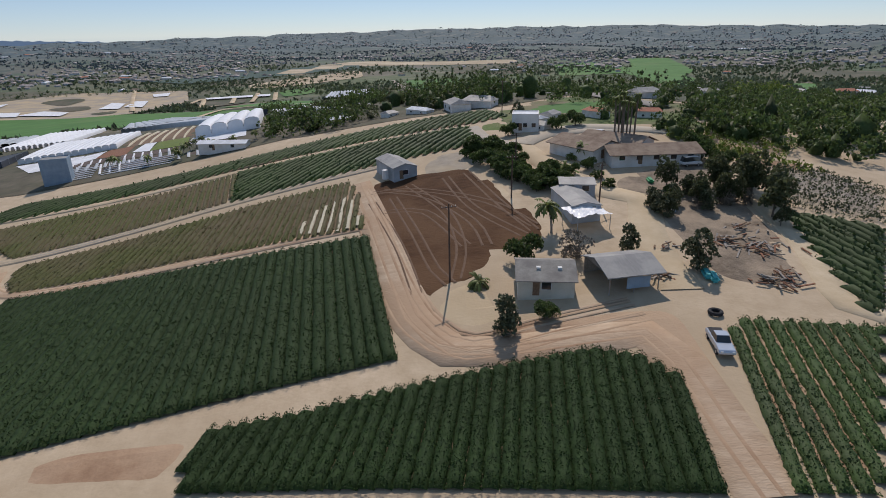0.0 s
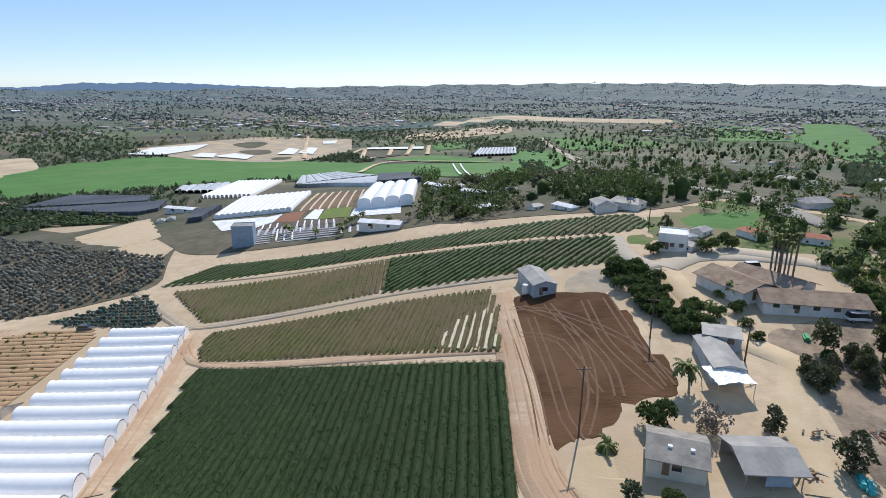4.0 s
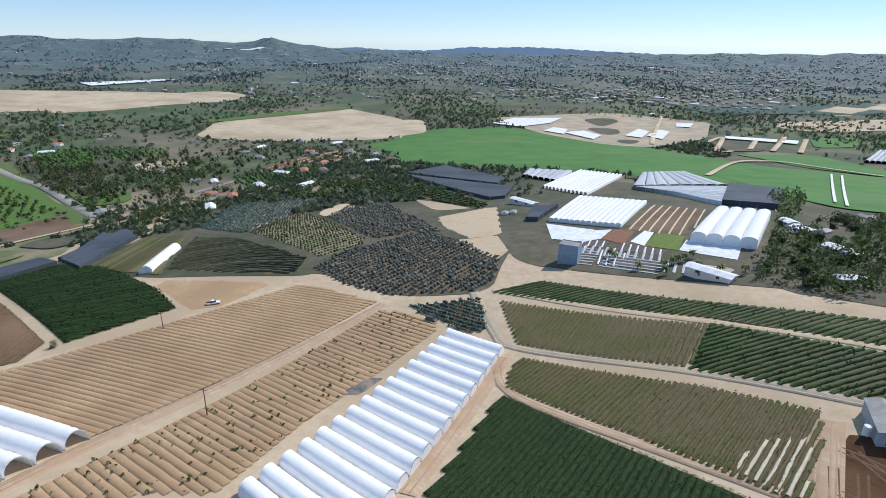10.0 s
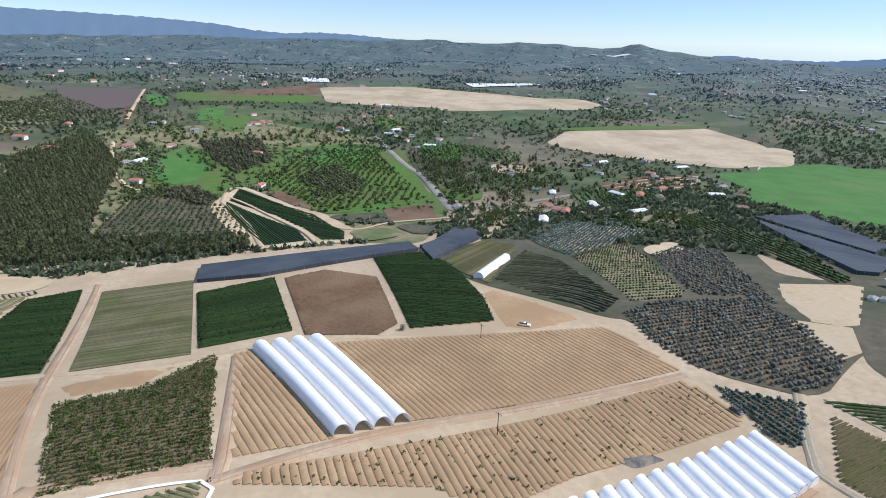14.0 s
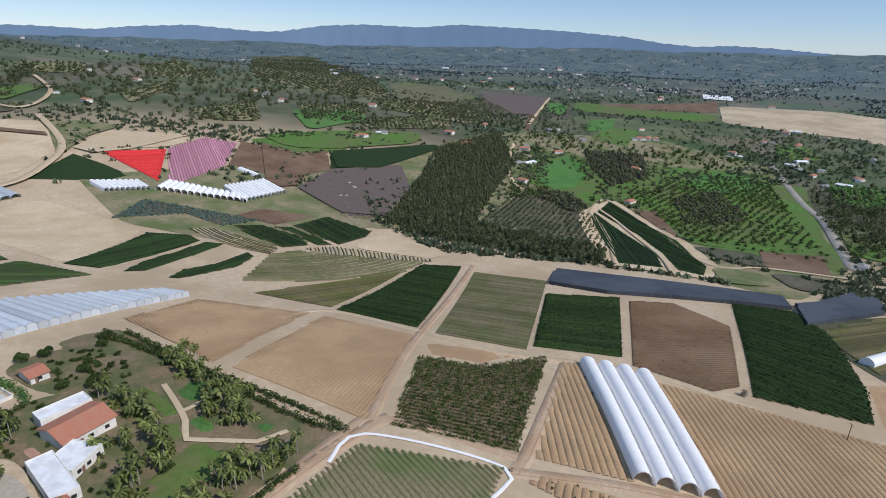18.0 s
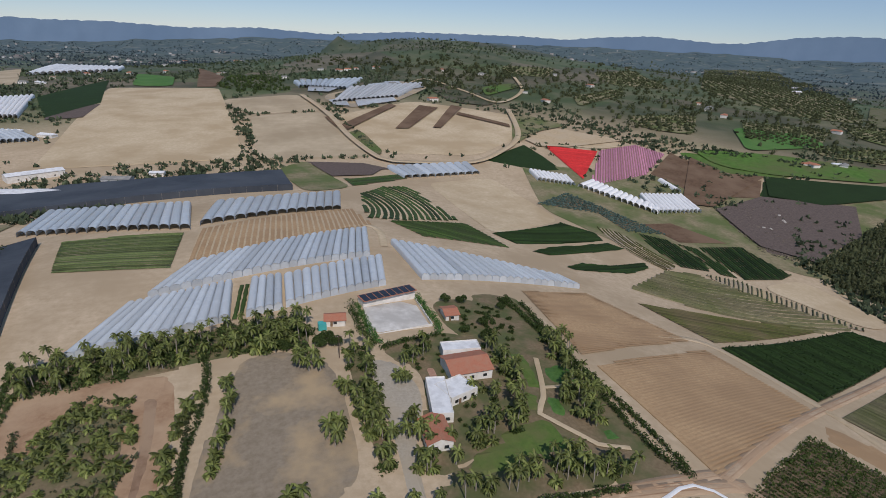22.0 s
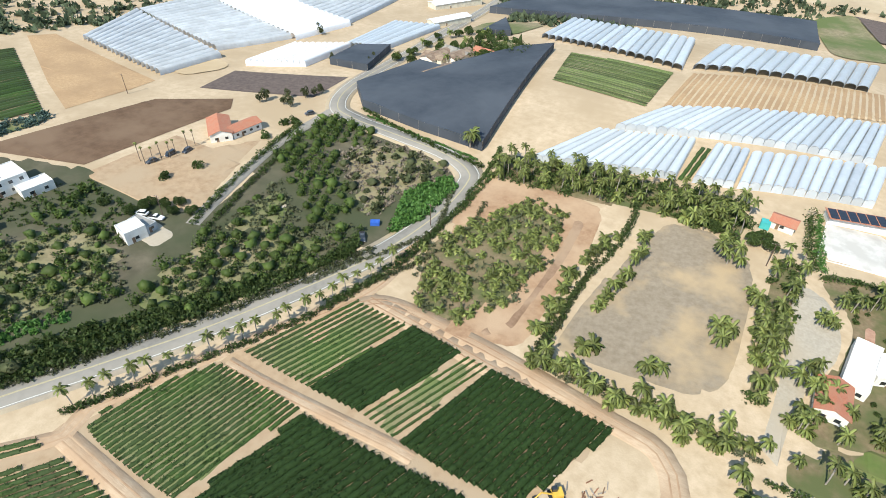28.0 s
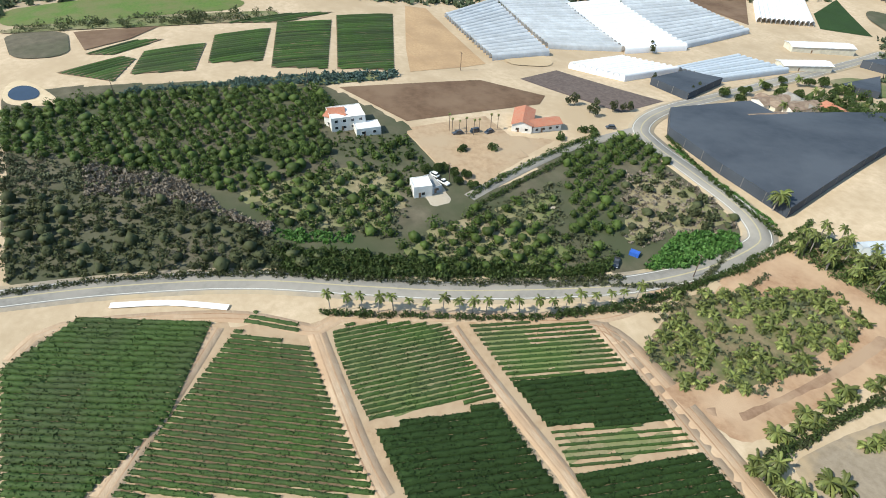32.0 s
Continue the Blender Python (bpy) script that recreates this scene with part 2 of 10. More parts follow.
mat("roof_brown", (0.17, 0.115, 0.085), (0.25, 0.18, 0.13), 1.2, c=(0.30, 0.23, 0.17), big=0.35, bump=0.4)
mat("roof_tile", (0.36, 0.13, 0.08), (0.52, 0.22, 0.14), 3.0, c=(0.42, 0.2, 0.13), big=0.5, bump=0.5, stretch=(1.0, 5, 1))
mat("roof_white", (0.72, 0.74, 0.77), (0.82, 0.83, 0.85), 0.5, c=(0.62, 0.63, 0.65), big=0.3, bump=0.05)
mat("concrete", (0.55, 0.53, 0.50), (0.70, 0.68, 0.65), 0.4, c=(0.48, 0.46, 0.43), big=0.12, bump=0.1)
mat("wood", (0.16, 0.10, 0.06), (0.26, 0.17, 0.11), 3.0, bump=0.3)
mat("wood_grey", (0.24, 0.21, 0.18), (0.36, 0.32, 0.28), 3.0, bump=0.3)
mat("rust", (0.19, 0.085, 0.05), (0.30, 0.15, 0.09), 3.0, bump=0.3)
mat("pole", (0.09, 0.06, 0.045), (0.15, 0.105, 0.08), 3.0, bump=0.3)
mat("trim", (0.68, 0.67, 0.64), (0.78, 0.77, 0.74), 2.0, bump=0.0)
mat("steel", (0.45, 0.46, 0.48), (0.58, 0.59, 0.60), 2.0, rough=0.35, metal=0.8, bump=0.0)
mat("black", (0.018, 0.018, 0.020), (0.035, 0.035, 0.038), 4.0, rough=0.75, bump=0.1)
mat("glass", (0.02, 0.025, 0.03), (0.03, 0.035, 0.04), 1.0, rough=0.06, spec=0.8, bump=0.0)
mat("glass_clear", (0.7, 0.7, 0.7), (0.8, 0.8, 0.8), 1.0, rough=0.1, spec=0.8, bump=0.0)
mat("solar", (0.012, 0.014, 0.022), (0.022, 0.025, 0.036), 2.0, rough=0.15, spec=0.7, bump=0.0)
mat("paint_silver", (0.52, 0.56, 0.62), (0.58, 0.62, 0.68), 1.0, rough=0.25, metal=0.4, spec=0.6, bump=0.0)
mat("paint_white", (0.78, 0.78, 0.78), (0.84, 0.84, 0.84), 1.0, rough=0.25, spec=0.6, bump=0.0, obj=0.1)
mat("paint_dark", (0.06, 0.065, 0.075), (0.09, 0.095, 0.11), 1.0, rough=0.25, spec=0.6, bump=0.0)
mat("paint_blue", (0.03, 0.10, 0.42), (0.05, 0.15, 0.55), 1.0, rough=0.4, bump=0.0)
mat("paint_green", (0.03, 0.26, 0.10), (0.05, 0.34, 0.14), 1.0, rough=0.4, bump=0.0)
mat("paint_yellow", (0.62, 0.38, 0.06), (0.72, 0.46, 0.09), 1.0, rough=0.5, bump=0.0)
mat("teal_tarp", (0.05, 0.36, 0.36), (0.08, 0.45, 0.44), 1.0, rough=0.5, bump=0.2)
mat("rock", (0.38, 0.35, 0.31), (0.5, 0.47, 0.43), 1.0, bump=0.4)
mat("water", (0.02, 0.03, 0.05), (0.03, 0.045, 0.075), 0.2, rough=0.05, spec=0.6, bump=0.0)
mat("paddock", (0.23, 0.185, 0.132), (0.31, 0.255, 0.19), 0.5, c=(0.42, 0.315, 0.195), big=0.045, bump=0.4, fine=2.5, cut=(0.48, 0.62))
mat("brick", (0.30, 0.15, 0.10), (0.42, 0.24, 0.17), 2.5, c=(0.46, 0.30, 0.22), big=0.3, bump=0.3)
mat("weeds", (0.06, 0.10, 0.025), (0.13, 0.17, 0.05), 0.5, c=(0.18, 0.155, 0.085), big=0.05, bump=0.3, fine=3)
mat("straw_olive", (0.17, 0.145, 0.08), (0.26, 0.225, 0.135), 1.0, c=(0.13, 0.16, 0.06), big=0.05, bump=0.2, island=0.2)
mat("garden_soil", (0.165, 0.122, 0.072), (0.25, 0.19, 0.118), 0.8, c=(0.10, 0.115, 0.045), big=0.09, bump=0.4, fine=3)
mat("tyre_soil", (0.115, 0.066, 0.040), (0.165, 0.10, 0.062), 0.8, bump=0.3)
mat("sheet_pale", (0.64, 0.67, 0.70), (0.76, 0.79, 0.82), 0.3, rough=0.3, c=(0.58, 0.60, 0.62), big=0.1, bump=0.15, fine=1.2, spec=0.5, through_light=0.25, obj=0.08)
mat("yard_brown", (0.125, 0.095, 0.068), (0.235, 0.185, 0.135), 0.9, c=(0.36, 0.28, 0.20), big=0.12, bump=0.8, fine=3)
# blue of the air put into the base colour, lifted by emission
mat("mountain_haze", (0.055, 0.080, 0.115), (0.080, 0.110, 0.150), 0.004, c=(0.045, 0.070, 0.105), big=0.0012, bump=0.0, spec=0.0)
M["mountain_haze"].node_tree.nodes["Principled BSDF"].inputs["Emission Color"].default_value = (0.135, 0.205, 0.31, 1)
M["mountain_haze"].node_tree.nodes["Principled BSDF"].inputs["Emission Strength"].default_value = 0.8
mat("town_wall", (0.30, 0.30, 0.30), (0.56, 0.55, 0.53), 0.02, island=0.5, bump=0.0)
mat("town_roof", (0.17, 0.15, 0.14), (0.36, 0.32, 0.30), 0.02, island=0.55, bump=0.0)
mat("edge_line", (0.52, 0.51, 0.48), (0.62, 0.61, 0.58), 2.0, bump=0.0)
mat("net_grey", (0.10, 0.10, 0.10), (0.20, 0.19, 0.18), 0.8, c=(0.32, 0.27, 0.21), big=0.2, bump=0.3, alpha=0.85)
mat("weed_green", (0.07, 0.10, 0.03), (0.13, 0.16, 0.06), 1.0, island=0.4, bump=0.0)
# ---------------------------------------------------------------- terrain
# rounded hills and hollows: x, y, spread, height
NEAR_FORMS = [(0, 0, 150, 26.3), (117, 56, 90, -15.7), (29, 127, 90, 13.3), (-81, 102, 90, -19.3), (-130, 0, 90, -2.8), (-81, -102, 90, 10.2), (29, -127, 90, -15.8), (117, -56, 90, 0.2), (270, 0, 140, 10.5), (191, 191, 140, 2.3), (0, 270, 140, 19.8), (-191, 191, 140, 5.3), (-270, 0, 140, 18.3), (-191, -191, 140, -3.9), (0, -270, 140, 37.4), (191, -191, 140, -1.2), (489, 178, 260, 6.1), (260, 450, 260, 23.2), (-90, 512, 260, 10.6), (-398, 334, 260, 17.8), (-520, 0, 260, -20.1), (-398, -334, 260, -18)]
FAR_FORMS = [(-90, -512, 260, -6.9), (260, -450, 260, -18.9), (489, -178, 260, 25.3), (1000, 0, 500, 5.6), (809, 588, 500, -1.6), (309, 951, 500, -5.5), (-309, 951, 500, -7.5), (-809, 588, 500, -11.2), (-1000, 0, 500, -25.3), (-809, -588, 500, 3.6), (-309, -951, 500, 30.3), (309, -951, 500, 3), (809, -588, 500, 2.4), (1900, 0, 900, 4.8), (1344, 1344, 900, -9.4), (0, 1900, 900, -13), (-1344, 1344, 900, -13.1), (-1900, 0, 900, -6), (-1344, -1344, 900, 23.3), (0, -1900, 900, 15), (1344, -1344, 900, 7.1)]
HILLS = [(-435, -1747, 280, 47), (-900, -1690, 330, 42), (-262, -1760, 22, 44), (-470, -1780, 90, 26), (-640, -1730, 80, 18), (-330, -1740, 70, 14), (-820, -1760, 110, 20), (-560, -1500, 120, 16)]
BASE = -29.7
# foothills on the skyline by compass direction: degrees, metres
FOOTHILLS = [(0, 50), (6, 43), (12, 34), (18, 26), (24, 14), (30, 6), (36, -3), (42, -13), (48, -9), (54, 0), (58, 15), (62, 47), (64.5, 86), (67.5, 52), (70, 63), (72, 82), (73.5, 67), (75, 83), (78, 65), (81, 76), (84, 85), (88, 70), (93, 72), (99, 64), (105, 75), (114, 60), (123, 50), (129, 40), (136, 56), (145, 60), (152, 66), (162, 55), (174, 45), (180, 38), (186, 8), (192, -20), (200, -30), (212, -20), (240, 10), (300, 15), (324, 21), (333, 32), (340, 47), (348, 52), (355, 51)]


def height(x, y):
    """Ground height at arrays x, y."""
    x, y = np.asarray(x, float), np.asarray(y, float)
    z = np.full(x.shape, BASE)
    for cx, cy, s, a in NEAR_FORMS + FAR_FORMS + HILLS:
        z = z + a * np.exp(-((x - cx) ** 2 + (y - cy) ** 2) / (2 * s * s))
    r, az = np.hypot(x, y), np.degrees(np.arctan2(-x, y)) % 360
    ridge = np.interp(az, [a for a, h in FOOTHILLS] + [360.0], [h for a, h in FOOTHILLS] + [50.0])
    ridge = ridge + 3 * np.sin(az * 0.61) + 3 * np.sin(az * 1.37 + 1) + 3 * np.sin(az * 2.9 + 2) + 2 * np.sin(az * 5.3 + 0.5) + 1.5 * np.sin(az * 9.1)
    k = np.clip((r - 3300) / 1250, 0, 1)
    k = k * k * (3 - 2 * k)
    roll = 9 * np.sin(x / 260 + 1) * np.sin(y / 310) + 5 * np.sin(x / 120 + y / 170)
    roll = roll * np.clip((r - 1500) / 900, 0, 1)
    return z * (1 - k) + roll * (1 - k) + k * ridge + 14 * k * (1 - k) * 4 * np.sin(az * 2.3) * np.sin(az * 0.9 + r / 300)


def ground_z(x, y):
    return float(height(np.array([x]), np.array([y]))[0])


# ---------------------------------------------------------------- mesh helpers
def np_mesh(name, verts, faces, material):
    """A mesh from arrays: verts (n, 3), faces (m, k)."""
    me = bpy.data.meshes.new(name)
    faces = np.asarray(faces, np.int32)
    m, k = faces.shape
    me.vertices.add(len(verts))
    me.vertices.foreach_set("co", np.asarray(verts, np.float32).ravel())
    me.loops.add(m * k)
    me.loops.foreach_set("vertex_index", faces.ravel())
    me.polygons.add(m)
    me.polygons.foreach_set("loop_start", np.arange(0, m * k, k, dtype=np.int32))
    me.update(calc_edges=True)
    me.materials.append(material)
    return me


def bm_mesh(name, bm, material):
    me = bpy.data.meshes.new(name)
    bm.to_mesh(me)
    bm.free()
    me.materials.append(material)
    return me


def part(name, bm, material, parent, label=""):
    ob = new(name, bm_mesh(name, bm, material))
    ob.parent = parent
    return tagged(ob, label) if label else ob


def part_of(name, me, parent, label=""):
    ob = new(name, me)
    ob.parent = parent
    return tagged(ob, label) if label else ob


def thing(name, x, y, z, turn=0.0):
    e = new(name)
    e.empty_display_size = 0.5
    e.matrix_basis = pose(x, y, z, 0, 0, turn)
    return e


def box(bm, x0, y0, z0, x1, y1, z1):
    v = [bm.verts.new(p) for p in ((x0, y0, z0), (x1, y0, z0), (x1, y1, z0), (x0, y1, z0), (x0, y0, z1), (x1, y0, z1), (x1, y1, z1), (x0, y1, z1))]
    for f in ((3, 2, 1, 0), (4, 5, 6, 7), (0, 1, 5, 4), (1, 2, 6, 5), (2, 3, 7, 6), (3, 0, 4, 7)):
        bm.faces.new([v[i] for i in f])
    return bm


def boxm(*a):
    return box(bmesh.new(), *a)


def rod(bm, p, q, r0, r1, n=7):
    """A tapered round bar from p to q."""
    p, q = Vector(p), Vector(q)
    m = (q - p).to_track_quat("Z", "Y").to_matrix()
    a = [bm.verts.new(p + m @ Vector((r0 * math.cos(i * 6.2832 / n), r0 * math.sin(i * 6.2832 / n), 0))) for i in range(n)]
    b = [bm.verts.new(q + m @ Vector((r1 * math.cos(i * 6.2832 / n), r1 * math.sin(i * 6.2832 / n), 0))) for i in range(n)]
    for i in range(n):
        bm.faces.new((a[i], a[(i + 1) % n], b[(i + 1) % n], b[i]))
    bm.faces.new(b)
    return bm


def inside(poly, x, y):
    """Which of the points x, y lie in the polygon."""
    hit = np.zeros(np.shape(x), bool)
    for (ax, ay), (bx, by) in zip(poly, poly[1:] + poly[:1]):
        if ay != by:
            hit ^= ((ay > y) != (by > y)) & (x < (bx - ax) * (y - ay) / (by - ay) + ax)
    return hit


TAKEN = []          # outlines already in use, kept clear of scattered trees
LAYER = [0]


def far_of(poly):
    return float(np.mean([math.hypot(*p) for p in poly]))


def rounded(poly, times=2):
    """The outline with its corners cut round."""
    reach = 2.5 + 0.012 * far_of(poly)
    for _ in range(times):
        out = []
        for a, b in zip(poly, poly[1:] + poly[:1]):
            k = min(0.25, reach / max(math.hypot(b[0] - a[0], b[1] - a[1]), 0.1))
            out += [(a[0] + (b[0] - a[0]) * k, a[1] + (b[1] - a[1]) * k), (b[0] + (a[0] - b[0]) * k, b[1] + (a[1] - b[1]) * k)]
        poly, reach = out, reach * 0.4
    return poly


def patch(name, poly, material, lift=None, keep=True):
    """A sheet laid over the ground inside an outline."""
    if keep:
        TAKEN.append(poly)
    d = far_of(poly)
    LAYER[0] = (LAYER[0] + 1) % 7
    drop_edge = lift is None
    lift = (0.08 + 0.012 * LAYER[0] + (0.0004 if d < 200 else 0.0008) * d) if lift is None else lift
    bm = bmesh.new()
    f = bm.faces.new([bm.verts.new((x, y, 0)) for x, y in poly])
    f.normal_update()
    if f.normal.z < 0:
        f.normal_flip()
    xs, ys = [p[0] for p in poly], [p[1] for p in poly]
    sunk = d < 260 or (drop_edge and min(max(xs) - min(xs), max(ys) - min(ys)) > 0.12 * d)
    if sunk:
        bmesh.ops.inset_region(bm, faces=bm.faces[:], thickness=0.4 if d < 260 else 0.0035 * d, use_even_offset=True)
    step = max(6.0, d * 0.035)
    for axis, lo, hi in ((0, min(xs), max(xs)), (1, min(ys), max(ys))):
        for c in np.arange(lo + step, hi, step):
            n = (1, 0, 0) if axis == 0 else (0, 1, 0)
            co = (c, 0, 0) if axis == 0 else (0, c, 0)
            bmesh.ops.bisect_plane(bm, geom=bm.verts[:] + bm.edges[:] + bm.faces[:], plane_co=co, plane_no=n)
    co = np.array([v.co[:2] for v in bm.verts])
    for v, z in zip(bm.verts, height(co[:, 0], co[:, 1]) + lift):
        v.co.z = z
    for v in bm.verts:
        if sunk and v.is_boundary:
            v.co.z -= lift + 0.06 if d < 260 else 0.7 * lift
    bmesh.ops.triangulate(bm, faces=bm.faces[:])
    return new(name, bm_mesh(name, bm, material))


def smooth_line(pts, step=4.0):
    """A rounded line through the points, evenly stepped."""
    p = np.array(pts, float)
    out = []
    for i in range(len(p) - 1):
        a, b, c, d = p[max(i - 1, 0)], p[i], p[i + 1], p[min(i + 2, len(p) - 1)]
        n = max(1, int(np.hypot(*(c - b)) / step))
        for t in np.arange(n) / n:
            out.append(0.5 * (2 * b + (c - a) * t + (2 * a - 5 * b + 4 * c - d) * t * t + (3 * b - a - 3 * c + d) * t ** 3))
    out.append(p[-1])
    return np.array(out)


def strip(name, pts, width, material, lift=0.2, step=4.0, offset=0.0, sides=3):
    """A road or track along a line."""
    p = smooth_line(pts, step)
    t = np.gradient(p, axis=0)
    t /= np.maximum(np.hypot(t[:, 0], t[:, 1]), 1e-6)[:, None]
    n = np.stack([-t[:, 1], t[:, 0]], 1)
    rows = []
    bands = [(k, 0.0) for k in np.linspace(-0.5, 0.5, sides)]
    hem = 0.5 + 0.14 / width
    drop = -0.24 if width > 2.5 else -0.06
    bands = [(-hem, drop)] + bands + [(hem, drop)]
    sides += 2
    for k, drop in bands:
        q = p + n * (k * width + offset)
        rows.append(np.c_[q, height(q[:, 0], q[:, 1]) + lift + drop + np.where(np.hypot(q[:, 0], q[:, 1]) < 200, 0.0003, 0.0006) * np.hypot(q[:, 0], q[:, 1])])
    v = np.stack(rows, 1).reshape(-1, 3)
    m = len(p)
    f = [(i * sides + j, (i + 1) * sides + j, (i + 1) * sides + j + 1, i * sides + j + 1) for i in range(m - 1) for j in range(sides - 1)]
    f = [(a, d, c, b) for a, b, c, d in f]
    me = np_mesh(name, v, f, material)
    me.shade_smooth()
    return new(name, me)


# ---------------------------------------------------------------- crop rows
RNG = np.random.default_rng(5)


def row_spans(poly, direction, spacing):
    """Where rows in that direction run inside an outline: start, unit vector, length."""
    (ax, ay), (bx, by) = direction
    u = np.array([bx - ax, by - ay]) / math.hypot(bx - ax, by - ay)
    n = np.array([-u[1], u[0]])
    p = np.array(poly)
    s, w = p @ u, p @ n
    spans = []
    for c in np.arange(w.min() + spacing * 0.5, w.max(), spacing):
        cuts = []
        for i in range(len(p)):
            j = (i + 1) % len(p)
            if (w[i] > c) != (w[j] > c):
                cuts.append(s[i] + (s[j] - s[i]) * (c - w[i]) / (w[j] - w[i]))
        cuts.sort()
        for a, b in zip(cuts[::2], cuts[1::2]):
            if b - a > spacing * 0.7:
                spans.append((u * a + n * c, u, b - a))
    return spans


def row_points(poly, direction, spacing, along, shift=0.25):
    out = []
    for o, u, length in row_spans(poly, direction, spacing):
        k = np.arange(along * 0.5, length, along)
        out.append(o + u * k[:, None] + RNG.normal(0, along * shift * 0.5, (len(k), 2)))
    return np.concatenate(out) if out else np.zeros((0, 2))


def rows(name, poly, direction, spacing, width, tall, seg, material, gaps=0.0, wobble=0.15, lift=0.0):
    """Humped rows inside an outline: soil ridges or the body of a crop."""
    prof = np.array([(-0.5, -0.1), (-0.36, 0.62), (0.0, 1.0), (0.36, 0.62), (0.5, -0.1)])
    vs, fs, base = [], [], 0
    for o, u, length in row_spans(poly, direction, spacing):
        m = max(3, int(length / seg) + 1)
        k = np.linspace(0.2, length - 0.2, m)
        n = np.array([-u[1], u[0]])
        c = o + u * k[:, None] + n * RNG.normal(0, wobble * width * 0.4, (m, 1))
        hs = tall * (1 + RNG.normal(0, wobble, m))
        if gaps:
            hs = np.where(RNG.random(m) < gaps, tall * 0.08, hs)
        hs[0] = hs[-1] = tall * 0.2
        ws = width * (1 + RNG.normal(0, wobble, m))
        xy = c[:, None, :] + n * (prof[:, 0][None, :, None] * ws[:, None, None])
        z = height(c[:, 0], c[:, 1])[:, None] + lift + prof[:, 1] * hs[:, None]
        vs.append(np.concatenate([xy, z[..., None]], 2).reshape(-1, 3))
        i = base + np.arange(m - 1)[:, None] * 5 + np.arange(4)[None]
        fs.append(np.stack([i, i + 1, i + 6, i + 5], 2).reshape(-1, 4)[:, ::-1])
        base += m * 5
    if not vs:
        return None
    me = np_mesh(name, np.concatenate(vs), np.concatenate(fs), material)
    me.shade_smooth()
    return new(name, me)


def row_parts(poly, direction, spacing, width, tall, seg, material, gaps, wobble, lift, parent, name):
    """The same rows, each an object of its own under the field."""
    prof = np.array([(-0.5, -0.1), (-0.36, 0.62), (0.0, 1.0), (0.36, 0.62), (0.5, -0.1)])
    for o, u, length in row_spans(poly, direction, spacing):
        m = max(3, int(length / seg) + 1)
        k = np.linspace(0.2, length - 0.2, m)
        n = np.array([-u[1], u[0]])
        c = o + u * k[:, None] + n * RNG.normal(0, wobble * width * 0.4, (m, 1))
        hs = tall * (1 + RNG.normal(0, wobble, m))
        if gaps:
            hs = np.where(RNG.random(m) < gaps, tall * 0.08, hs)
        hs[0] = hs[-1] = tall * 0.2
        ws = width * (1 + RNG.normal(0, wobble, m))
        xy = c[:, None, :] + n * (prof[:, 0][None, :, None] * ws[:, None, None])
        z = height(c[:, 0], c[:, 1])[:, None] + lift + prof[:, 1] * hs[:, None]
        v = np.concatenate([xy, z[..., None]], 2).reshape(-1, 3)
        i = np.arange(m - 1)[:, None] * 5 + np.arange(4)[None]
        me = np_mesh(name, v, np.stack([i, i + 1, i + 6, i + 5], 2).reshape(-1, 4)[:, ::-1], material)
        me.shade_smooth()
        part_of(name, me, parent)


def card_mesh(name, centres, size, material, up=0.4):
    """Many small leaf sprays, each a bent pair of triangles, round the centres."""
    n = len(centres)
    a = RNG.normal(0, 1, (n, 3))
    a[:, 2] *= 0.5
    a /= np.linalg.norm(a, axis=1)[:, None]
    b = RNG.normal(0, 1, (n, 3)) + np.array([0, 0, up * 2])
    b -= a * np.sum(a * b, 1)[:, None]
    b /= np.linalg.norm(b, axis=1)[:, None]
    s = (np.asarray(size) * (0.6 + 0.8 * RNG.random(n)))[:, None]
    bend = np.cross(a, b) * s * 0.35
    v = np.stack([centres - a * s * 0.5, centres + b * s * 0.9 + bend, centres + a * s * 0.5, centres - b * s * 0.45 + bend], 1).reshape(-1, 3)
    f = np.arange(n * 4).reshape(n, 4)
    return np_mesh(name, v, f, material)


def leaf_rows(name, poly, direction, spacing, width, tall, per_m, size, material, gaps=0.0):
    """Leaves standing out of the rows of a crop."""
    pts = []
    for o, u, length in row_spans(poly, direction, spacing):
        m = int(length * per_m)
        k = RNG.random(m) * length
        n = np.array([-u[1], u[0]])
        if gaps:
            k = k[np.sin(k * 0.7 + o[0] * 3) + RNG.normal(0, 0.5, len(k)) > gaps * 4 - 2]
        w = RNG.normal(0, 0.3, len(k)).clip(-0.55, 0.55)
        c = o + u * k[:, None] + n * (w * width)[:, None]
        z = height(c[:, 0], c[:, 1]) + tall * (1.0 - 0.9 * w * w * 2) * (0.65 + 0.5 * RNG.random(len(k)))
        pts.append(np.c_[c, z])
    return new(name, card_mesh(name, np.concatenate(pts), size, material))


# ---------------------------------------------------------------- plants
def crown_points(n, rx, rz, z0, seed, lumps=6):
    """Points over an uneven, lumpy crown."""
    g = np.random.default_rng(seed)
    c = g.normal(0, 1, (lumps, 3))
    c /= np.linalg.norm(c, axis=1)[:, None]
    c = c * np.array([rx * 0.55, rx * 0.55, rz * 0.5])
    k = g.integers(0, lumps, n)
    d = g.normal(0, 1, (n, 3))
    d /= np.linalg.norm(d, axis=1)[:, None]
    d[:, 2] = np.abs(d[:, 2]) * 0.9 - 0.25
    r = (0.62 + 0.38 * g.random(n) ** 0.5)[:, None]
    return c[k] + d * r * np.array([rx * 0.55, rx * 0.55, rz * 0.55]) + np.array([0, 0, z0])


